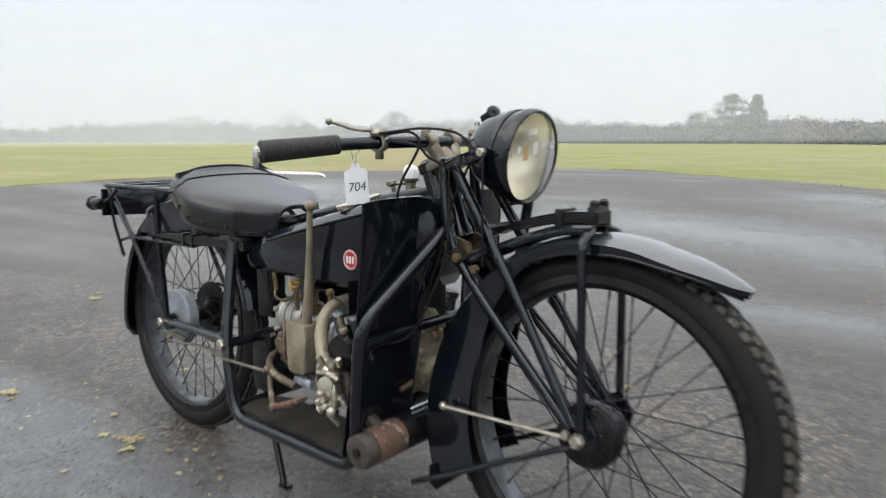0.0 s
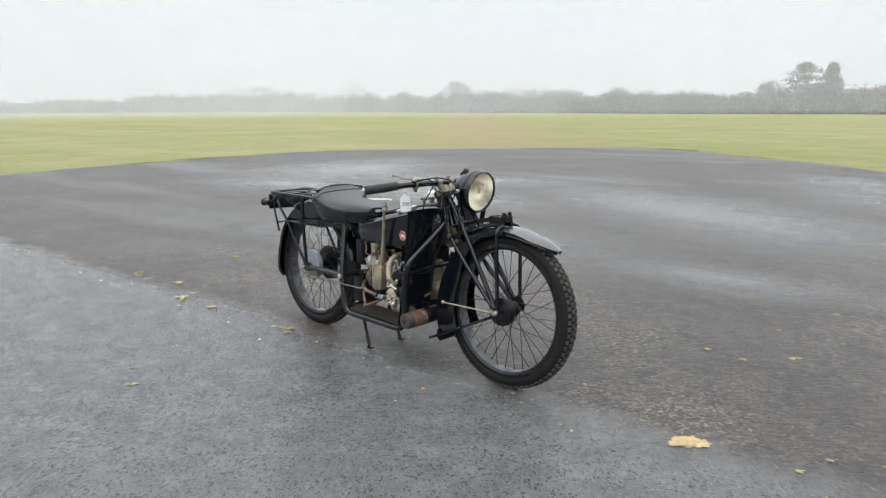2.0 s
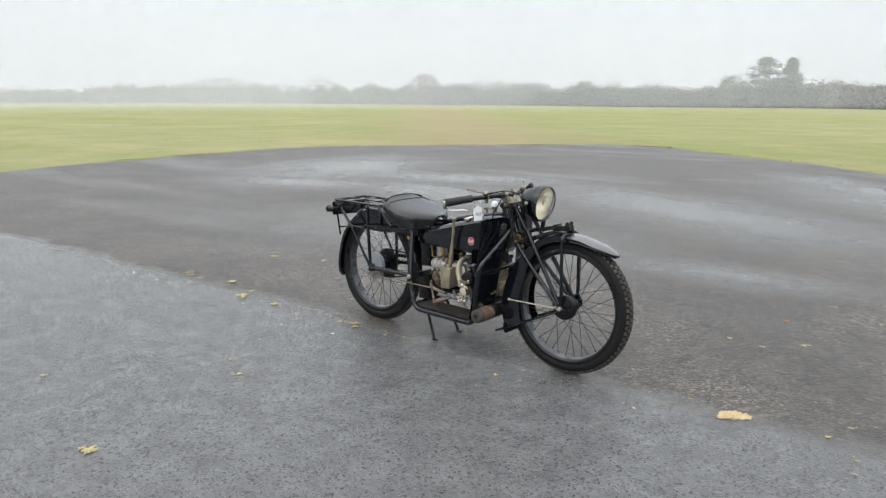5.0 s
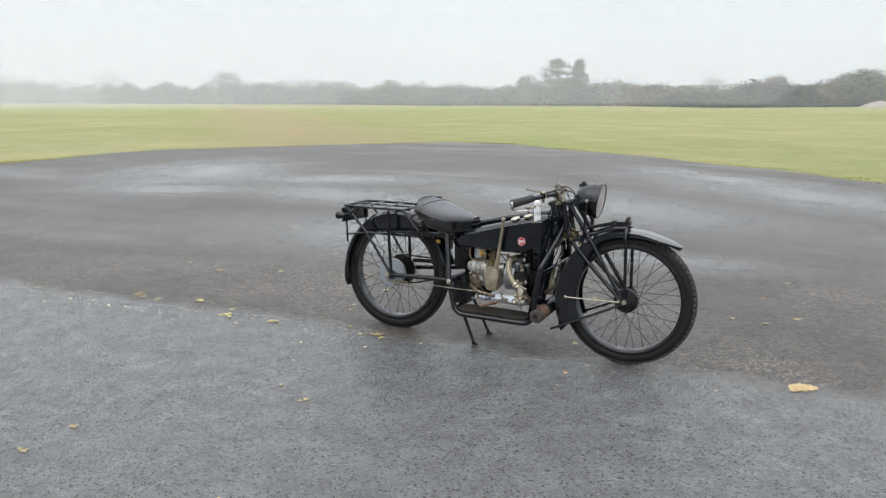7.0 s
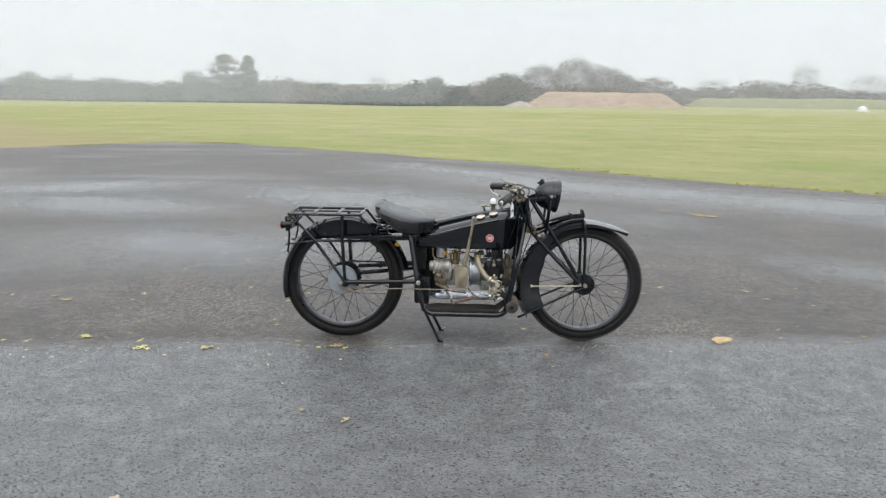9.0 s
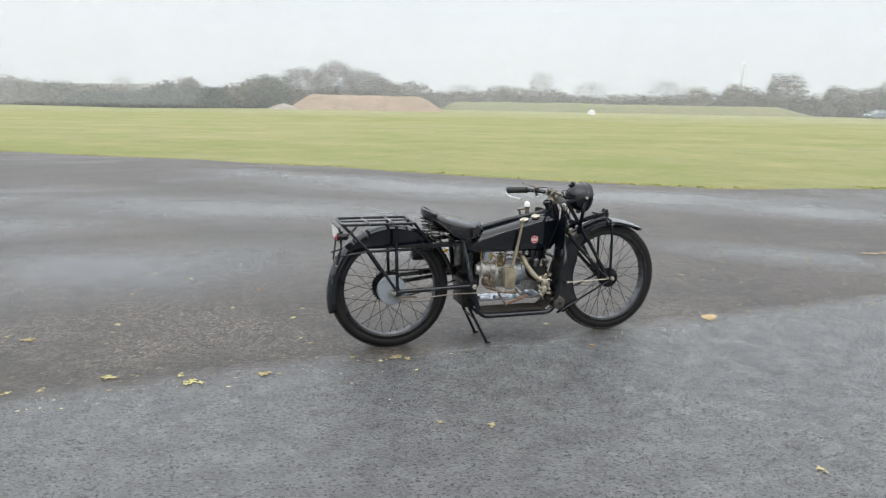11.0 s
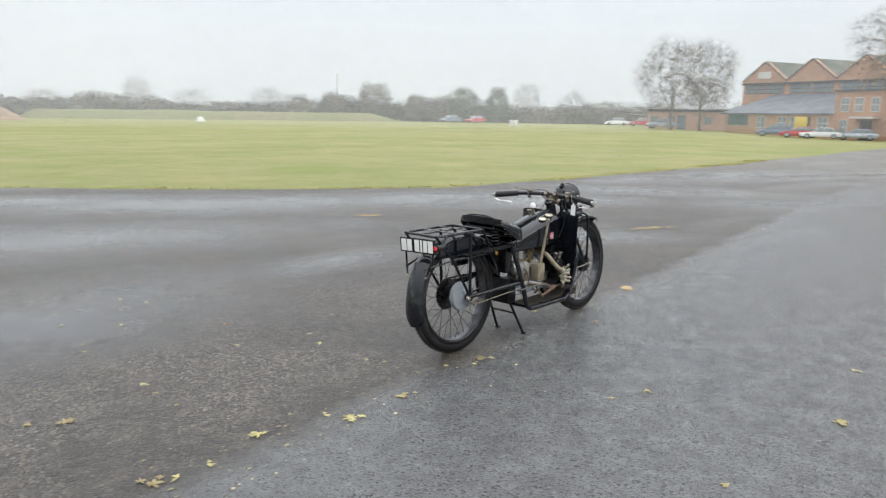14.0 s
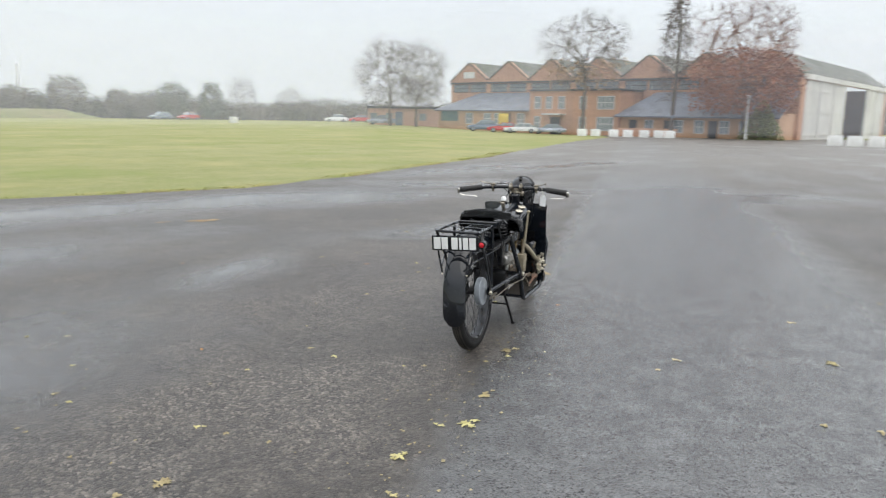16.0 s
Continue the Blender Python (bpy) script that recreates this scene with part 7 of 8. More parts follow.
def conifer(x, y, height, width, label, seed, sharp, group=""):
    """A straight trunk with tiers of level boughs, each carrying flat sprays of dark leaves."""
    rng = np.random.default_rng(seed)
    t = thing("tree", label, "tree", group, m=pose(x, y, smooth_z(x, y) - 0.1))
    v, f = limbs(rng, np.array([[0.0, 0, 0]]), np.array([[0.0, 0, height * 0.97]]), np.array([height * 0.022]), np.array([0.04]), 8)
    mesh_of("trunk", v.tolist(), f.tolist(), BARK, t)
    roots, tips = [], []
    for k in range(13):
        u = 0.10 + 0.87 * k / 12 + rng.uniform(-0.015, 0.015)
        full = width / 2 * (math.sqrt(1.02 - u * u) if sharp < 0.7 else 1.03 - u ** 1.15) * rng.uniform(0.8, 1.12)
        for a in rng.uniform(0, 6.28) + 2 * np.pi * np.arange(9) / 9 + rng.normal(size=9) * 0.25:
            r, z = full * rng.uniform(0.5, 1.15), height * min(0.96, u + rng.normal() * 0.028)
            roots.append((0, 0, z)), tips.append((r * math.cos(a), r * math.sin(a), z + r * rng.uniform(-0.12, 0.14)))
    roots, tips = np.array(roots, float), np.array(tips)
    v, f = limbs(rng, roots, tips, np.full(len(tips), 0.07), np.full(len(tips), 0.02), 4)
    mesh_of("crown", v.tolist(), f.tolist(), BARK, t)
    pick, w = rng.integers(0, len(tips), 7000), rng.random(7000)[:, None] ** 0.6
    at = roots[pick] + (tips[pick] - roots[pick]) * (0.12 + 0.93 * w) + rng.normal(size=(7000, 3)) * np.array([0.45, 0.45, 0.28])
    v, f = leaf_cloud(rng, at, (0.12, 0.28))
    mesh_of("foliage", v.tolist(), f.tolist(), CONIFER, t, "flat dark sprays of evergreen leaves", flat=True)
    return t


# hedgerows on the far side of the field: a lumpy body under a ragged skin of leaves and twigs
def hedge(line, label, material, seed, per_metre=260, size=(0.10, 0.26), deep=1.8):
    """line: x, y and height at each bend."""
    rng = np.random.default_rng(seed)
    vs, fs, cnt = [], [], 0
    for (ax, ay, ah), (bx, by, bh) in zip(line, line[1:]):
        seg = math.hypot(bx - ax, by - ay)
        nx_, ny_ = (by - ay) / seg, -(bx - ax) / seg

        def top_at(u):
            px, py = ax + (bx - ax) * u, ay + (by - ay) * u
            g1, g2, g3 = (noise.noise(Vector((px * q, py * q, seed + q))) for q in (0.05, 0.17, 0.6))
            return (ah + (bh - ah) * u) * (0.92 + 0.30 * g1 + 0.30 * g2 + 0.16 * g3)
        m_ = max(2, int(seg / 0.8))
        tops = [top_at(i / m_) for i in range(m_ + 1)]
        prof = ((1.0, -0.05), (0.95, 0.45), (0.7, 0.74), (0.3, 0.86), (-0.5, 0.80), (-1.0, -0.05))
        v, f = [], []
        for i in range(m_ + 1):
            u = i / m_
            for w_, hh in prof:
                ww = 0.55 * deep * w_ + rng.uniform(-0.3, 0.3)
                px, py = ax + (bx - ax) * u + nx_ * ww, ay + (by - ay) * u + ny_ * ww
                v.append((px, py, smooth_z(px, py) - 0.2 + tops[i] * hh * rng.uniform(0.88, 1.08)))
            if i:
                k = (i - 1) * 6
                f += [(k + j, k + j + 1, k + j + 7, k + j + 6) for j in range(5)]
        vs.append(np.array(v)), fs.extend([tuple(q + cnt for q in r) for r in f])
        cnt += len(v)
        n_ = int(seg * per_metre)
        u, w_ = rng.random(n_), rng.uniform(-1, 1, n_)
        tall = np.interp(u, np.linspace(0, 1, m_ + 1), tops)
        up = rng.random(n_) ** 0.85
        hz = tall * (up * 1.0 + 0.10 * rng.normal(size=n_) * up)
        at = np.stack([ax + (bx - ax) * u + nx_ * w_ * deep * (1.05 - 0.5 * up), ay + (by - ay) * u + ny_ * w_ * deep * (1.05 - 0.5 * up), np.maximum(hz, 0.02)], 1)
        at[:, 2] += np.array([smooth_z(p[0], p[1]) for p in at[::40]]).repeat(40)[:n_]
        v, f = leaf_cloud(rng, at, size)
        vs.append(v), fs.extend(map(tuple, (f + cnt).tolist()))
        cnt += len(v)
    return tagged(mesh_of("hedge", np.concatenate(vs).tolist(), fs, material, flat=True), label, "hedge", kind="stuff")


hedge([(-462.8, 29.2, 5.9), (-401.2, 148.2, 7.0), (-350.8, 183.2, 7.3), (-320, 211.2, 7.0)], "faint line of far trees in the mist", BARE_WOOD, 3, 90, (0.3, 0.7), 3.0)
hedge([(-444.5, 179.4, 8.7), (-360.9, 207.9, 9.9), (-290.6, 211.7, 8.2), (-222.2, 215.5, 7.4), (-153.8, 215.5, 5.9)], "misty hedge of bare and evergreen scrub", SCRUB, 4, 170, (0.18, 0.46), 3.0)
hedge([(-155.7, 215.5, 5.7), (-104.4, 202.2, 5.3), (-72.1, 204.1, 5.1), (-46.4, 195.9, 4.5), (-10.7, 135.3, 2.9), (7, 111, 2.4)], "dark evergreen scrub along the field edge", SCRUB, 6, 230, (0.16, 0.42), 2.8)
hedge([(-229.8, 245.9, 8.4), (-161.4, 242.1, 7.2), (-77.8, 230.7, 6.1), (-0.1, 128.5, 3.4), (12, 126, 3.0)], "bare treetops behind the hedge", BARE_WOOD, 7, 150, (0.18, 0.46), 2.6)
hedge([(6, 113, 2.6), (25, 121, 3.6), (45, 128, 3.7), (78, 130, 4.3), (109, 117, 4.6)], "mixed winter hedge across the field", BARE_WOOD, 9, 300)
hedge([(109, 117, 4.4), (122, 99, 4.4), (133, 83, 4.2), (147, 67, 4.0), (167, 41, 4.6)], "winter hedge beside the car park", BARE_WOOD, 12, 260)
hedge([(167, 41, 6.0), (190, 20, 7.0), (170, -40, 7.0), (140, -90, 7.0)], "bare trees behind the hangars", BARE_WOOD, 14, 60, (0.3, 0.6))

# single trees that stand out of the hedges: x, y, height, width
for i, (x, y, h, w) in enumerate(((-243.1, 215.5, 8.9, 6.1), (-131, 211.7, 8.5, 6.1), (-77.8, 202.2, 8.7, 6.8), (115, 99, 7.2, 6.3), (119, 93, 7.3, 4.4), (6, 112, 4.9, 6.8))):
    winter_tree(x, y, h, w, "dark evergreen tree standing out of the far hedge", 100 + i, 0.05, 0.5, leaves=CONIFER, leaf_count=5200, leaf_size=(0.07, 0.17), group="evergreens of the far hedge")
conifer(-69.6, 204.1, 13.4, 14.0, "tall dark evergreen with open layered boughs", 110, 0.55, "evergreens of the far hedge")
conifer(-62.6, 203.6, 13.0, 15.0, "narrow dark evergreen beside its broader twin", 111, 0.85, "evergreens of the far hedge")
for i, (x, y, h, w) in enumerate(((-214.6, 221.2, 12.7, 14.1), (-360.9, 213.6, 13.7, 36.1), (-315.3, 217.4, 10.3, 30.4), (-398.9, 202.2, 10.6, 36.1), (-163.3, 219.3, 8.5, 11.0), (-6.2, 130.1, 5.1, 4.4), (5, 114.2, 4.2, 10.0), (27, 123, 4.4, 5.8),
                                  (106, 117, 8.3, 7.8), (98, 121, 6.0, 6.2), (112, 110, 5.8, 5.3), (26, 125, 5.4, 6.4), (115, 105, 5.4, 7.5), (32, 127, 4.8, 7.3), (137, 77, 4.8, 15.0), (-159.5, 223.1, 8.4, 9.9), (19, 130, 8.0, 8.0), (13, 128, 6.8, 7.5), (24.5, 131, 6.8, 7.0))):
    winter_tree(x, y, h, w, "thick rounded winter thicket in the misty hedgerow", 130 + i, 0.05, 0.9, leaves=BARE_WOOD, leaf_count=3400, leaf_size=(0.08, 0.2), group="thickets of the hedgerow")
for i, (x, y, h, w) in enumerate(((-290.6, 225, 14.2, 14.6), (-189.9, 232.6, 9.5, 12.0), (-178.5, 232.6, 9.7, 9.5), (-205.1, 232.6, 9.3, 14.6), (-197.5, 238.3, 9.9, 14.2), (-20.8, 166.8, 6.6, 5.7), (19, 128, 8.3, 6.4), (14, 126, 6.8, 7.1), (23, 129, 7.2, 6.4),
                                  (62, 136, 8.0, 5.6), (73, 135, 6.2, 7.4), (88, 131, 6.9, 7.6), (131, 94, 8.9, 6.4), (137, 86, 7.3, 6.4), (94, 129, 5.8, 6.4), (45, 135, 5.0, 6.8), (55, 136, 5.0, 7.0))):
    winter_tree(x, y, h, w, "bare winter tree rising over the far hedge", 160 + i, 0.10, 1.0, group="bare trees of the far hedge")

# houses over the hedge
for i, (x, y, w, turn, rm) in enumerate(((-42, 282, 14, -8, "brown"), (-24, 280, 16, -12, "brown"), (-62, 290, 12, 10, "brown"))):
    h = thing("house", "distant house with a brown tiled roof above the hedge", "house", "houses beyond the hedge", m=pose(x, y, smooth_z(x, y), 0, 0, turn))
    b = bmesh.new()
    box(b, w, 7, 4.0, Matrix.Translation((0, 0, 2.0)))
    part("wall", b, PINK_BRICK, h, smooth=0)
    b = bmesh.new()
    prism(b, [(-4.1, 3.8), (4.1, 3.8), (0, 6.7)], w + 0.8, Matrix.Rotation(radians(90), 4, "Z") @ Matrix.Rotation(radians(90), 4, "X"))
    part("roof", b, OLD_ROOF, h, smooth=0)

# earth mound
rng = random.Random(4)
ML, MR = Vector((7.6, 100.0)), Vector((29.6, 96.0))
md = (MR - ML).normalized()
mn = Vector((-md.y, md.x))
mlen = (MR - ML).length
b = bmesh.new()
rows = []
for i in range(49):
    u = i / 48
    row = []
    for j in range(13):
        w = j / 12
        prof = min(1, w / 0.32, (1 - w) / 0.32)
        ends = min(1, u / 0.14, (1 - u) / 0.14)
        z = 2.15 * min(prof, ends) * (0.96 + 0.05 * noise.noise(Vector((u * 6, w * 3, 1)))) + 0.10 * noise.noise(Vector((u * 25, w * 8, 2))) * min(prof, ends)
        p = ML + md * (u * mlen) + mn * (w * 10)
        row.append(b.verts.new((p.x, p.y, z - 0.06)))
    rows.append(row)
for r0, r1 in zip(rows, rows[1:]):
    for j in range(12):
        b.faces.new((r0[j], r0[j + 1], r1[j + 1], r1[j]))
bmesh.ops.recalc_face_normals(b, faces=b.faces[:])
tagged(part("earth_mound", b, EARTH, smooth=0), "long flat-topped mound of bare brown earth", "mound")
b = bmesh.new()
rows = []
for i in range(15):
    row = []
    for j in range(11):
        u, w = i / 7 - 1, j / 5 - 1
        r = math.hypot(u, w)
        z = 0.85 * max(0, 1 - r) ** 0.8 * (1 + 0.25 * noise.noise(Vector((u * 3, w * 3, 7))))
        row.append(b.verts.new((7.6 + 2.4 * u, 101.6 + 2.6 * w, z - 0.06)))
    rows.append(row)
for r0, r1 in zip(rows, rows[1:]):
    for j in range(10):
        b.faces.new((r0[j], r0[j + 1], r1[j + 1], r1[j]))
bmesh.ops.recalc_face_normals(b, faces=b.faces[:])
tagged(part("rubble_heap", b, RUBBLE, smooth=0), "pale heap of rubble at the foot of the earth mound", "heap")
b = bmesh.new()
rows = []
for i in range(61):
    u = i / 60
    p0 = Vector((34, 124)).lerp(Vector((104, 104)), u)
    row = []
    for j in range(7):
        w = j / 6
        z = 1.75 * math.sin(math.pi * w) * min(1, u / 0.08, (1 - u) / 0.1) * (0.9 + 0.15 * noise.noise(Vector((u * 8, w, 5))))
        row.append(b.verts.new((p0.x + w * 1.5, p0.y + w * 6, z - 0.06)))
    rows.append(row)
for r0, r1 in zip(rows, rows[1:]):
    for j in range(6):
        b.faces.new((r0[j], r0[j + 1], r1[j + 1], r1[j]))
bmesh.ops.recalc_face_normals(b, faces=b.faces[:])
tagged(part("grass_bank", b, BANK), "long low bank of rough grass", "bank", kind="structure")
b = bmesh.new()
lathe(b, [(0.58, -0.05), (0.56, 0.22), (0.44, 0.46), (0.24, 0.60), (0, 0.65)], Matrix.Translation((52.0, 95.0, 0)), 20)
tagged(part("marker_dome", b, CONCRETE), "small white domed airfield marker on the grass", "marker")
b = bmesh.new()
box(b, 0.9, 0.9, 0.9, Matrix.Translation((86, 64, 0.4)), 0.05)
tagged(part("marker_block", b, CONCRETE), "white marker block beside the field", "marker")
b = bmesh.new()
tube(b, [(99, 121, -0.1), (99, 121, 9.8)], [0.30, 0.17], 10)
tagged(part("mast", b, FRAME_WHITE), "tall pale mast beyond the grass bank", "mast")
b = bmesh.new()
tube(b, [(77, -4.6, -0.8), (77, -4.6, 3.7)], [0.10, 0.07], 10)
box(b, 0.5, 0.35, 0.22, Matrix.Translation((77, -4.6, 3.8)), 0.04)
tagged(part("lamp_post", b, FRAME_WHITE), "pale lamp post at the edge of the apron", "lamp post")
b = bmesh.new()
box(b, 0.3, 8.2, 1.1, Matrix.Translation((84.0, 5.0, -0.2)) @ Matrix.Rotation(radians(4), 4, "Z"), 0.03)
tagged(part("garden_wall", b, BRICK, smooth=0), "low orange-brick wall before the lean-to", "wall")
sign = thing("sign", "square yellow sign by the parked cars", "sign")
b = bmesh.new()
box(b, 0.06, 1.3, 1.4, Matrix.Translation((88.6, 24.2, 1.15)) @ Matrix.Rotation(radians(17), 4, "Z"), 0.01)
part("board", b, YELLOW, sign)
b = bmesh.new()
tube(b, [(88.65, 24.2, -0.7), (88.65, 24.2, 0.6)], 0.05, 8)
part("post", b, DARK_TRIM, sign)

# white blocks along the far edge of the apron
proto = None
for bearing, dist, ln in ((9.35, 84, 1.0), (8.35, 84, 1.2), (7.0, 83, 1.2), (5.95, 82.5, 1.2), (4.75, 82, 1.6), (3.7, 81.5, 1.6), (2.9, 81, 1.3), (-8.1, 63, 1.4), (-9.3, 62, 1.3), (-10.6, 61, 1.5)):
    x, y = -3.93 + dist * math.cos(radians(bearing)), -1.31 + dist * math.sin(radians(bearing))
    m = pose(x, y, smooth_z(x, y), 0, 0, bearing + 90)
    if proto is None:
        b = bmesh.new()
        prism(b, [(-0.32, 0), (0.32, 0), (0.30, 0.25), (0.22, 0.78), (-0.22, 0.78), (-0.30, 0.25)], 1.05, Matrix.Rotation(radians(90), 4, "Z") @ Matrix.Rotation(radians(90), 4, "X"))
        proto = tagged(part("barrier_block", b, CONCRETE, smooth=0), "white-painted concrete barrier block on the apron", "barrier", "barrier blocks")
        proto.matrix_basis = m
    else:
        copy_thing(proto, m)


def car(x, y, turn, paint, label, low=False):
    t = thing("car", label, "car", m=pose(x, y, smooth_z(x, y), 0, 0, turn))
    hgt = 0.86 if low else 1.0
    prof = [(-2.1, 0.34), (-2.14, 0.62), (-2.0, 0.86 * hgt), (-1.5, 0.94 * hgt), (0.75, 0.94 * hgt), (1.7, 0.80 * hgt), (2.05, 0.66), (2.12, 0.42), (2.0, 0.26), (-1.95, 0.26)]
    b = bmesh.new()
    prism(b, prof, 1.68, Matrix.Rotation(radians(90), 4, "X"))
    bmesh.ops.bevel(b, geom=b.edges[:], offset=0.07, segments=2, affect="EDGES", profile=0.5)
    part("body", b, paint, t)
    b = bmesh.new()
    top = 1.22 if low else 1.42
    lo = [(-1.75, 0.93 * hgt), (0.95, 0.93 * hgt), (0.25, top), (-1.05, top)]
    for y_, k in ((0, 1),):
        prism(b, lo, 1.42, Matrix.Rotation(radians(90), 4, "X"))
    bmesh.ops.bevel(b, geom=b.edges[:], offset=0.06, segments=2, affect="EDGES", profile=0.5)
    part("window_glass", b, WINDOW, t)
    b = bmesh.new()
    box(b, 1.25, 1.36, 0.06, Matrix.Translation((-0.4, 0, top)), 0.02)
    for sx in (-1.28, -0.35, 0.62):
        for sy in (-1, 1):
            tube(b, [(sx * 1.05, sy * 0.715, 0.92 * hgt), (sx * 0.72 - 0.15, sy * 0.70, top)], 0.035, 5)
    part("roof", b, paint, t)
    for wx in (-1.3, 1.32):
        for wy in (-0.76, 0.76):
            b = bmesh.new()
            lathe(b, [(0, -0.09), (0.29, -0.09), (0.31, -0.06), (0.31, 0.06), (0.29, 0.09), (0, 0.09)], Matrix.Translation((wx, wy, 0.31)) @ SIDE_X, 18)
            w = part("wheel", b, RUBBER, t)
            b = bmesh.new()
            lathe(b, [(0, 0.10), (0.18, 0.095), (0.20, 0.088)], Matrix.Translation((wx, wy, 0.31)) @ (SIDE_X if wy < 0 else SIDE_X @ Matrix.Rotation(radians(180), 4, "X")), 14)
            part("rim", b, SILVER_CAR, w)
    for wy in (-0.6, 0.6):
        b = bmesh.new()
        box(b, 0.08, 0.26, 0.14, Matrix.Translation((2.08, wy, 0.62)), 0.03)
        part("headlight", b, FRAME_WHITE, t)
    return t


for bearing, dist, off, paint, label, low in ((17.3, 93, 92, SKY_BLUE_CAR, "blue-grey car parked before the hangar", False), (15.7, 92.6, 88, RED_CAR, "low red car parked before the hangar", True),
                                              (14.4, 92, 90, WHITE_CAR, "low white sports car parked on the grass edge", True), (12.2, 92.5, 87, SILVER_CAR, "silver-blue car parked by the offices", True),
                                              (25.2, 112, 95, SILVER_CAR, "pale car parked beside the hut", False), (26.8, 137, 100, RED_CAR, "red car parked beyond the field", False),
                                              (28.6, 138, 92, WHITE_CAR, "white car parked beyond the field", False), (41.3, 142, 130, SKY_BLUE_CAR, "blue-grey car parked by the road", False),
                                              (39.4, 144, 140, RED_CAR, "dark red car parked by the road", False), (50.2, 158, 150, WHITE_CAR, "white van near the mast", False)):
    car(-3.6 + dist * math.cos(radians(bearing)), -1.8 + dist * math.sin(radians(bearing)), bearing + off, paint, label, low)

# ---- mist over the field: its haze painted on thin upright veils added around ----
def make_mist(alpha, r):
    m, n, l, _ = nodes_of("mist")
    n.clear()
    out = n.new("ShaderNodeOutputMaterial")
    tr, df, tl = n.new("ShaderNodeBsdfTransparent"), n.new("ShaderNodeBsdfDiffuse"), n.new("ShaderNodeBsdfTranslucent")
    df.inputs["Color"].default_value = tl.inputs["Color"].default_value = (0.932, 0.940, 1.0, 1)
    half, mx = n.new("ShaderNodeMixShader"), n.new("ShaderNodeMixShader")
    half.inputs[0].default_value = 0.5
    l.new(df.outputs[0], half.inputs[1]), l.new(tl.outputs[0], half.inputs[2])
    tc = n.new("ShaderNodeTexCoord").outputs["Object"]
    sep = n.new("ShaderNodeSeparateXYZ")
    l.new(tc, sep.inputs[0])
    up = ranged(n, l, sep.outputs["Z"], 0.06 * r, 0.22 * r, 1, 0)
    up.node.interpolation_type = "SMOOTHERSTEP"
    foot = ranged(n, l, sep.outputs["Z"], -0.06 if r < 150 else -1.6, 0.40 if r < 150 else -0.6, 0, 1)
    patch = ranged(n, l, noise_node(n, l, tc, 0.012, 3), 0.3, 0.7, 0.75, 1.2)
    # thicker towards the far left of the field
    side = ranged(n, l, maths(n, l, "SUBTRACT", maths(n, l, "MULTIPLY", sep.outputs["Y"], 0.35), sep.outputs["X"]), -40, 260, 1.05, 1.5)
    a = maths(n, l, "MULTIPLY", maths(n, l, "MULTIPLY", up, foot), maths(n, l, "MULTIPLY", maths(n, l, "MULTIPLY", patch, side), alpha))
    l.new(a, mx.inputs[0])
    l.new(tr.outputs[0], mx.inputs[1]), l.new(half.outputs[0], mx.inputs[2])
    l.new(mx.outputs[0], out.inputs["Surface"])
    return m


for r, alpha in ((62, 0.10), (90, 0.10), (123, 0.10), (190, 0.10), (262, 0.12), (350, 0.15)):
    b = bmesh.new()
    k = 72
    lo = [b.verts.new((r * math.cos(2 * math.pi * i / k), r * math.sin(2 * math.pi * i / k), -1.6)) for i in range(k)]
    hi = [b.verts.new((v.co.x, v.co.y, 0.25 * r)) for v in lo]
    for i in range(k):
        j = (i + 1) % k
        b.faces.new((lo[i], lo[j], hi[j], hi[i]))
    tagged(part("mist_veil", b, make_mist(alpha, r)), "thin upright sheet painted with the pale haze of the airfield mist", "mist", kind="structure")

# ---- fallen leaves and litter on the apron ----
LEAF = mat("yellow_fallen_leaf", (0.41, 0.355, 0.165), (0.32, 0.27, 0.125), 22, (0.45, 0.7), 0, 0.3, 160, 0.002, fine=0.2, per_object=0.25)
BROWN_LEAF = mat("tan_fallen_leaf", (0.33, 0.225, 0.11), (0.45, 0.335, 0.19), 34, (0.5, 0.75), 0, 0.3, 160, 0.002, fine=0.25, per_object=0.2)
STRAW = mat("straw_leaf_crumbs", (0.33, 0.28, 0.15), (0.26, 0.21, 0.11), 3, (0.6, 0.8), fine=0.3)
OCHRE_LEAF = mat("orange_fallen_leaf", (0.42, 0.19, 0.055), (0.34, 0.15, 0.05), 25, (0.5, 0.75), 0, 0.3, 160, 0.002, fine=0.2, per_object=0.2)


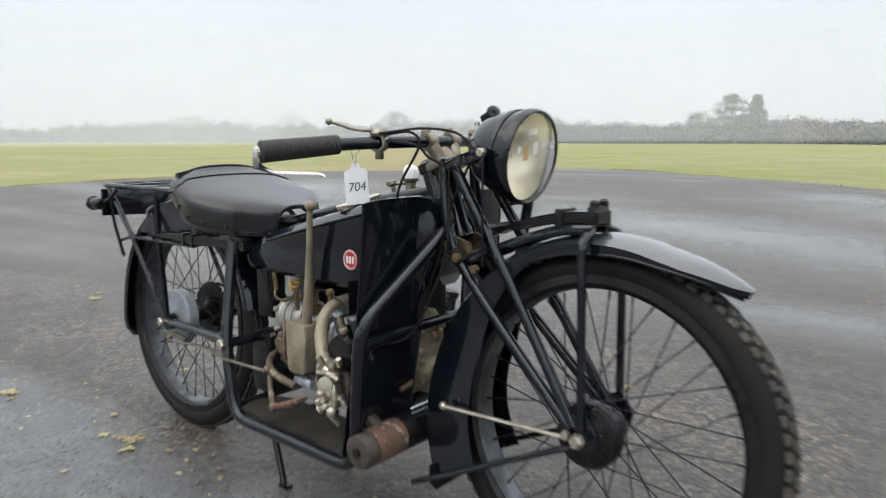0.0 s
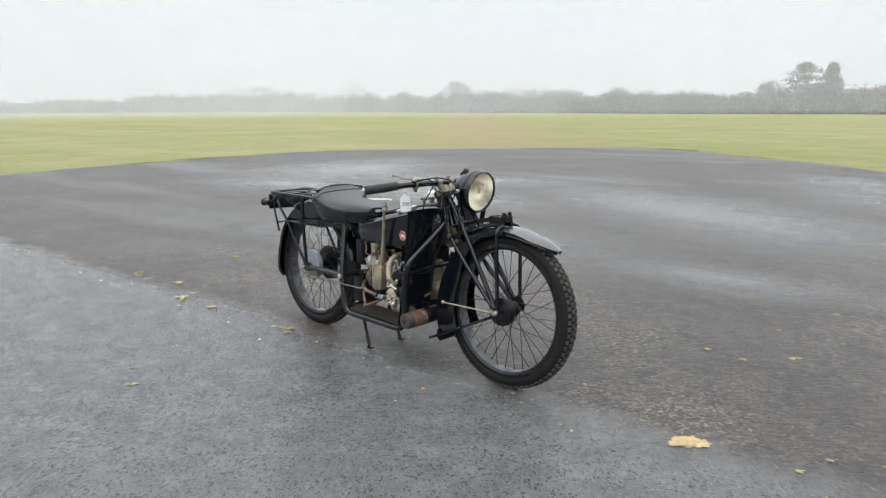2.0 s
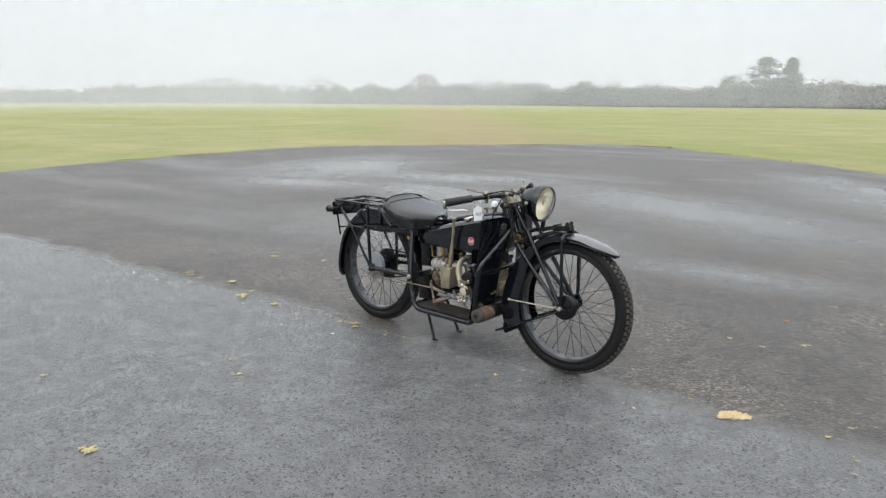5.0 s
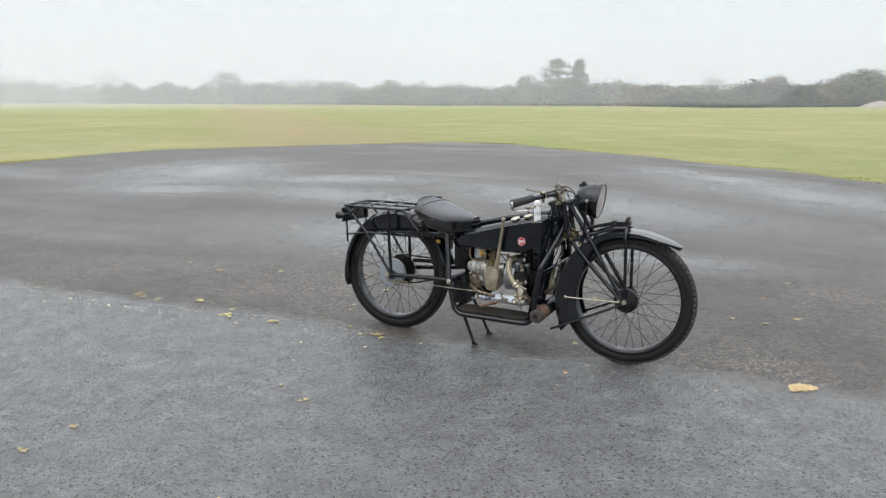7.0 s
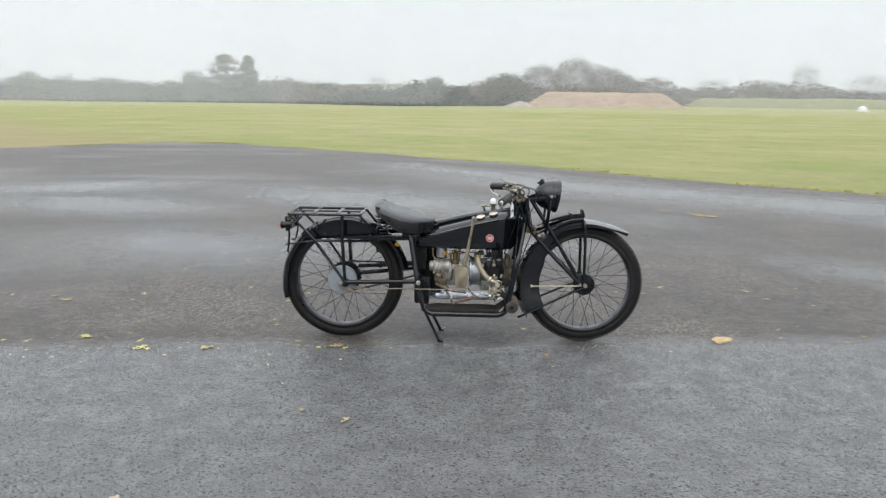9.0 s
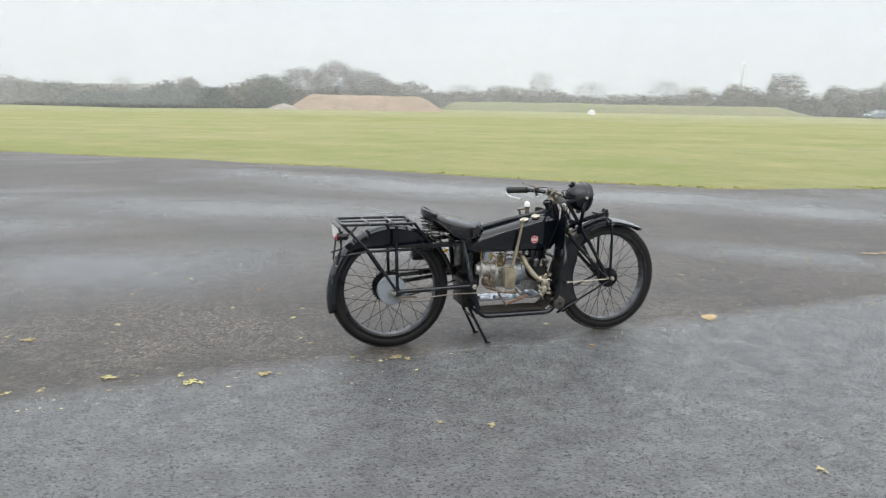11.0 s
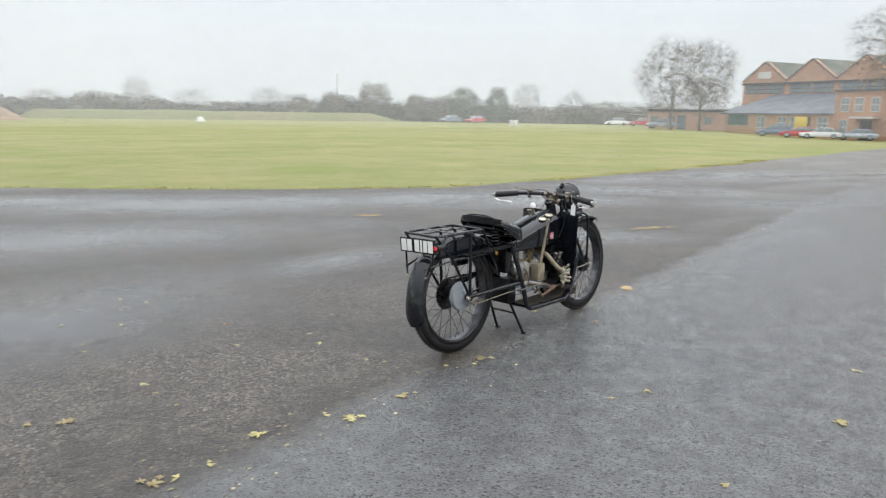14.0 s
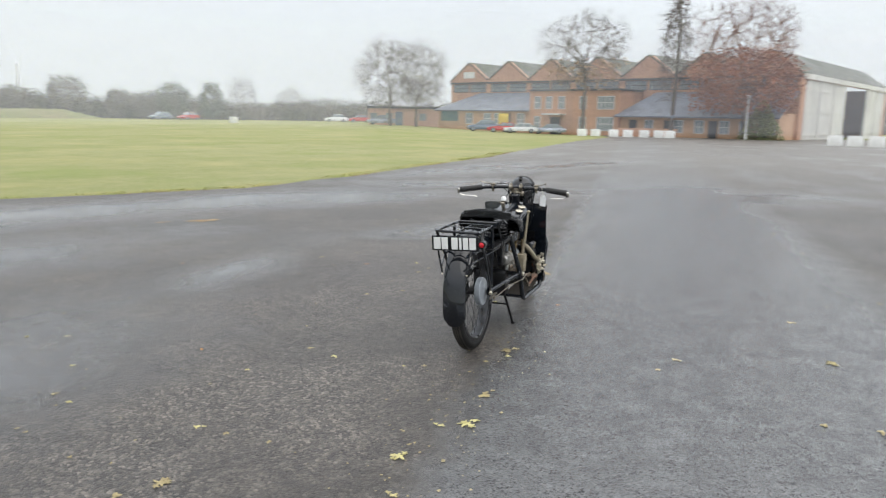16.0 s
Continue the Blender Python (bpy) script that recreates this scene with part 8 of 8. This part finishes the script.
def leaf_mesh(name, seed, size, lobes, material, scraps=0, cut=0.30, loose=0.9, egg=0.35):
    """A wet lobed leaf, or a matted scrap of several, pressed on the ground."""
    rng = random.Random(seed)
    b = bmesh.new()
    for s in range(1 + scraps):
        ox, oy = (0, 0) if s == 0 else (rng.gauss(0, size * loose), rng.gauss(0, size * loose * 0.6))
        sz = size * (1 if s == 0 else rng.uniform(0.3, 0.7))
        tilt, t0 = rng.uniform(-0.1, 0.1), rng.uniform(0, 6.28)
        c = b.verts.new((ox, oy, 0.0032 + 0.0015 * s))
        ring = []
        n = lobes * 6
        for i in range(n):
            a = 2 * math.pi * i / n
            r = sz * (0.62 + cut * math.cos(lobes * a) + rng.uniform(-0.12, 0.12)) * (1 + egg * math.cos(a))
            ring.append(b.verts.new((ox + r * math.cos(a + t0), oy + r * math.sin(a + t0) * (0.8 if egg > 0.2 else 1.0), 0.0022 + 0.0012 * s + abs(rng.gauss(0, 0.0016)) + abs(tilt) * r * 0.18)))
        for i in range(n):
            b.faces.new((c, ring[i], ring[(i + 1) % n]))
    bmesh.ops.recalc_face_normals(b, faces=b.faces[:])
    ret = bmesh.ops.extrude_face_region(b, geom=b.faces[:])
    for v in ret["geom"]:
        if isinstance(v, bmesh.types.BMVert):
            v.co.z += 0.0012
    bmesh.ops.recalc_face_normals(b, faces=b.faces[:])
    return part(name, b, material)


L_NEAR = [(-2.03, 0.55), (-1.58, 0.75), (-1.58, 0.59), (-0.43, 0.85), (-0.51, 0.66), (-0.26, -0.17), (-0.04, -0.23), (-0.74, -0.31), (-1.1, -0.33), (-1.5, -0.18), (-1.79, -0.29), (-2.02, -0.26),
          (0.45, -2.01), (-0.7, 1.41), (-0.04, 4.35), (-0.51, -1.84), (1.3, -1.86), (-0.47, 0.12), (1.04, 0.15), (1.14, -0.3), (2.56, 0.09), (3.08, 0.16), (2.83, 0.96), (3.16, 1.27), (3.76, 1.3),
          (-3.14, 8.31), (-3.67, 6.64), (-3.28, 2.13), (0.18, -1.16), (-0.03, -1.09), (-2.16, 0.63), (3.43, 1.49), (2.92, 0.04), (1.97, 1.04)]
L_MORE = [(2.76, 1.15), (1.9, 1.63), (0.11, 4.12), (1.25, 3.16), (1.09, 0.92), (1.78, 1.06), (-7.61, 0.43), (-7.11, 0.11), (-3.69, -0.61), (-2.82, -0.45), (0.7, 5.43), (-2.94, 8.7),
          (2.13, -2.57), (4.25, -2.25), (5.59, -2.08), (-0.49, -2.07), (-0.88, 0.97), (0.87, 1.12), (2.13, 1.21), (1.22, 3.47), (0.02, -0.26), (-1.16, -0.24), (-0.13, -0.26), (-2.4, -0.36), (-1.93, -0.27)]
random.seed(21)
protos = {}
for i, (x, y) in enumerate(L_NEAR + L_MORE):
    big = (x, y) in ((-0.74, -0.31), (-1.1, -0.33), (-1.5, -0.18), (-0.04, -0.23), (-2.03, 0.55), (-2.02, -0.26), (0.45, -2.01))
    kind = "orange" if (x, y) in ((1.14, -0.3), (1.9, 1.63), (-0.04, 4.35), (0.11, 4.12), (-0.7, 1.41), (1.25, 3.16)) else "yellow"
    key = (kind, big, i % 3)
    m = pose(x, y, 0, 0, 0, random.uniform(0, 360)) @ Matrix.Diagonal((1, 1, 1, 1))
    if key not in protos:
        ob = leaf_mesh("fallen_leaf", 40 + i, 0.040 if big else random.uniform(0.017, 0.027), 3 if i % 2 else 5, OCHRE_LEAF if kind == "orange" else LEAF, 3 if big else i % 2)
        tagged(ob, "wet yellow fallen leaves pressed on the asphalt" if kind == "yellow" else "wet orange fallen leaf on the asphalt", "leaf", "fallen leaves")
        ob.matrix_basis = m
        protos[key] = ob
    else:
        copy_thing(protos[key], m)
# small scraps over the worn asphalt on both sides of the machine
scraps = [o for k_, o in protos.items() if k_[0] == "yellow" and not k_[1]]
for i in range(34):
    x, y = (random.uniform(1.8, 5.0), random.uniform(0.3, 2.6)) if i % 2 else (random.uniform(-3.2, 0.2), random.uniform(0.2, 2.8))
    copy_thing(scraps[i % len(scraps)], pose(x, y, 0, 0, 0, random.uniform(0, 360)) @ Matrix.Diagonal((random.uniform(0.5, 1.1), random.uniform(0.4, 0.8), 0.8, 1)))
ob = tagged(leaf_mesh("leaf_mat", 77, 0.082, 7, BROWN_LEAF, 9, 0.10, 0.42, 0.08), "matted tan clump of fallen leaves near the front wheel", "leaf clump")
ob.matrix_basis = pose(2.195, 0.035, 0, 0, 0, 30) @ Matrix.Diagonal((0.92, 0.92, 0.45, 1))
for x, y, turn, sx in ((3.50, 4.72, -38, 5.2), (5.42, 1.44, -26, 5.6)):
    ob = tagged(leaf_mesh("leaf_drift", int(x * 10), 0.075, 4, BROWN_LEAF, 7), "long tan drift of wet leaf litter", "leaf litter", kind="stuff")
    ob.matrix_basis = pose(x, y, 0, 0, 0, turn) @ Matrix.Diagonal((2.6, 1.0, 1, 1))

# crumbs of leaf along the seam and over the worn asphalt
rng = random.Random(9)
cv, cf = [], []
for i in range(5200):
    if i < 1100:
        x = rng.uniform(-6, 7)
        y = 0.1 * x - 0.17 + rng.gauss(0.05, 0.16)
    elif i < 1180:
        x = rng.uniform(0, 9)
        y = 0.1 * x - 2.68 + rng.gauss(0, 0.15)
    else:
        x, y = rng.uniform(-9, 9), rng.uniform(-2.6, 9)
        if y > 7 - 0.2 * abs(x) or (y < 0.1 * x - 0.4 and rng.random() < 0.9):
            continue
        if noise.noise(Vector((x * 0.9, y * 0.9, 4))) < 0.02 and rng.random() < 0.7:
            continue
    s, a = 0.002 + 0.008 * rng.random() ** 3, rng.uniform(0, 6.28)
    k = len(cv)
    for e in range(4):
        t = a + 1.57 * e
        rr = s * rng.uniform(0.5, 1.3)
        cv.append((x + rr * math.cos(t) * 1.5, y + rr * math.sin(t), 0.003 + rng.uniform(0, 0.004)))
    cf.append((k, k + 1, k + 2, k + 3))
tagged(mesh_of("leaf_crumbs", cv, cf, STRAW, flat=True), "scattered crumbs of yellow leaf along the asphalt seam", "leaf litter", kind="stuff")
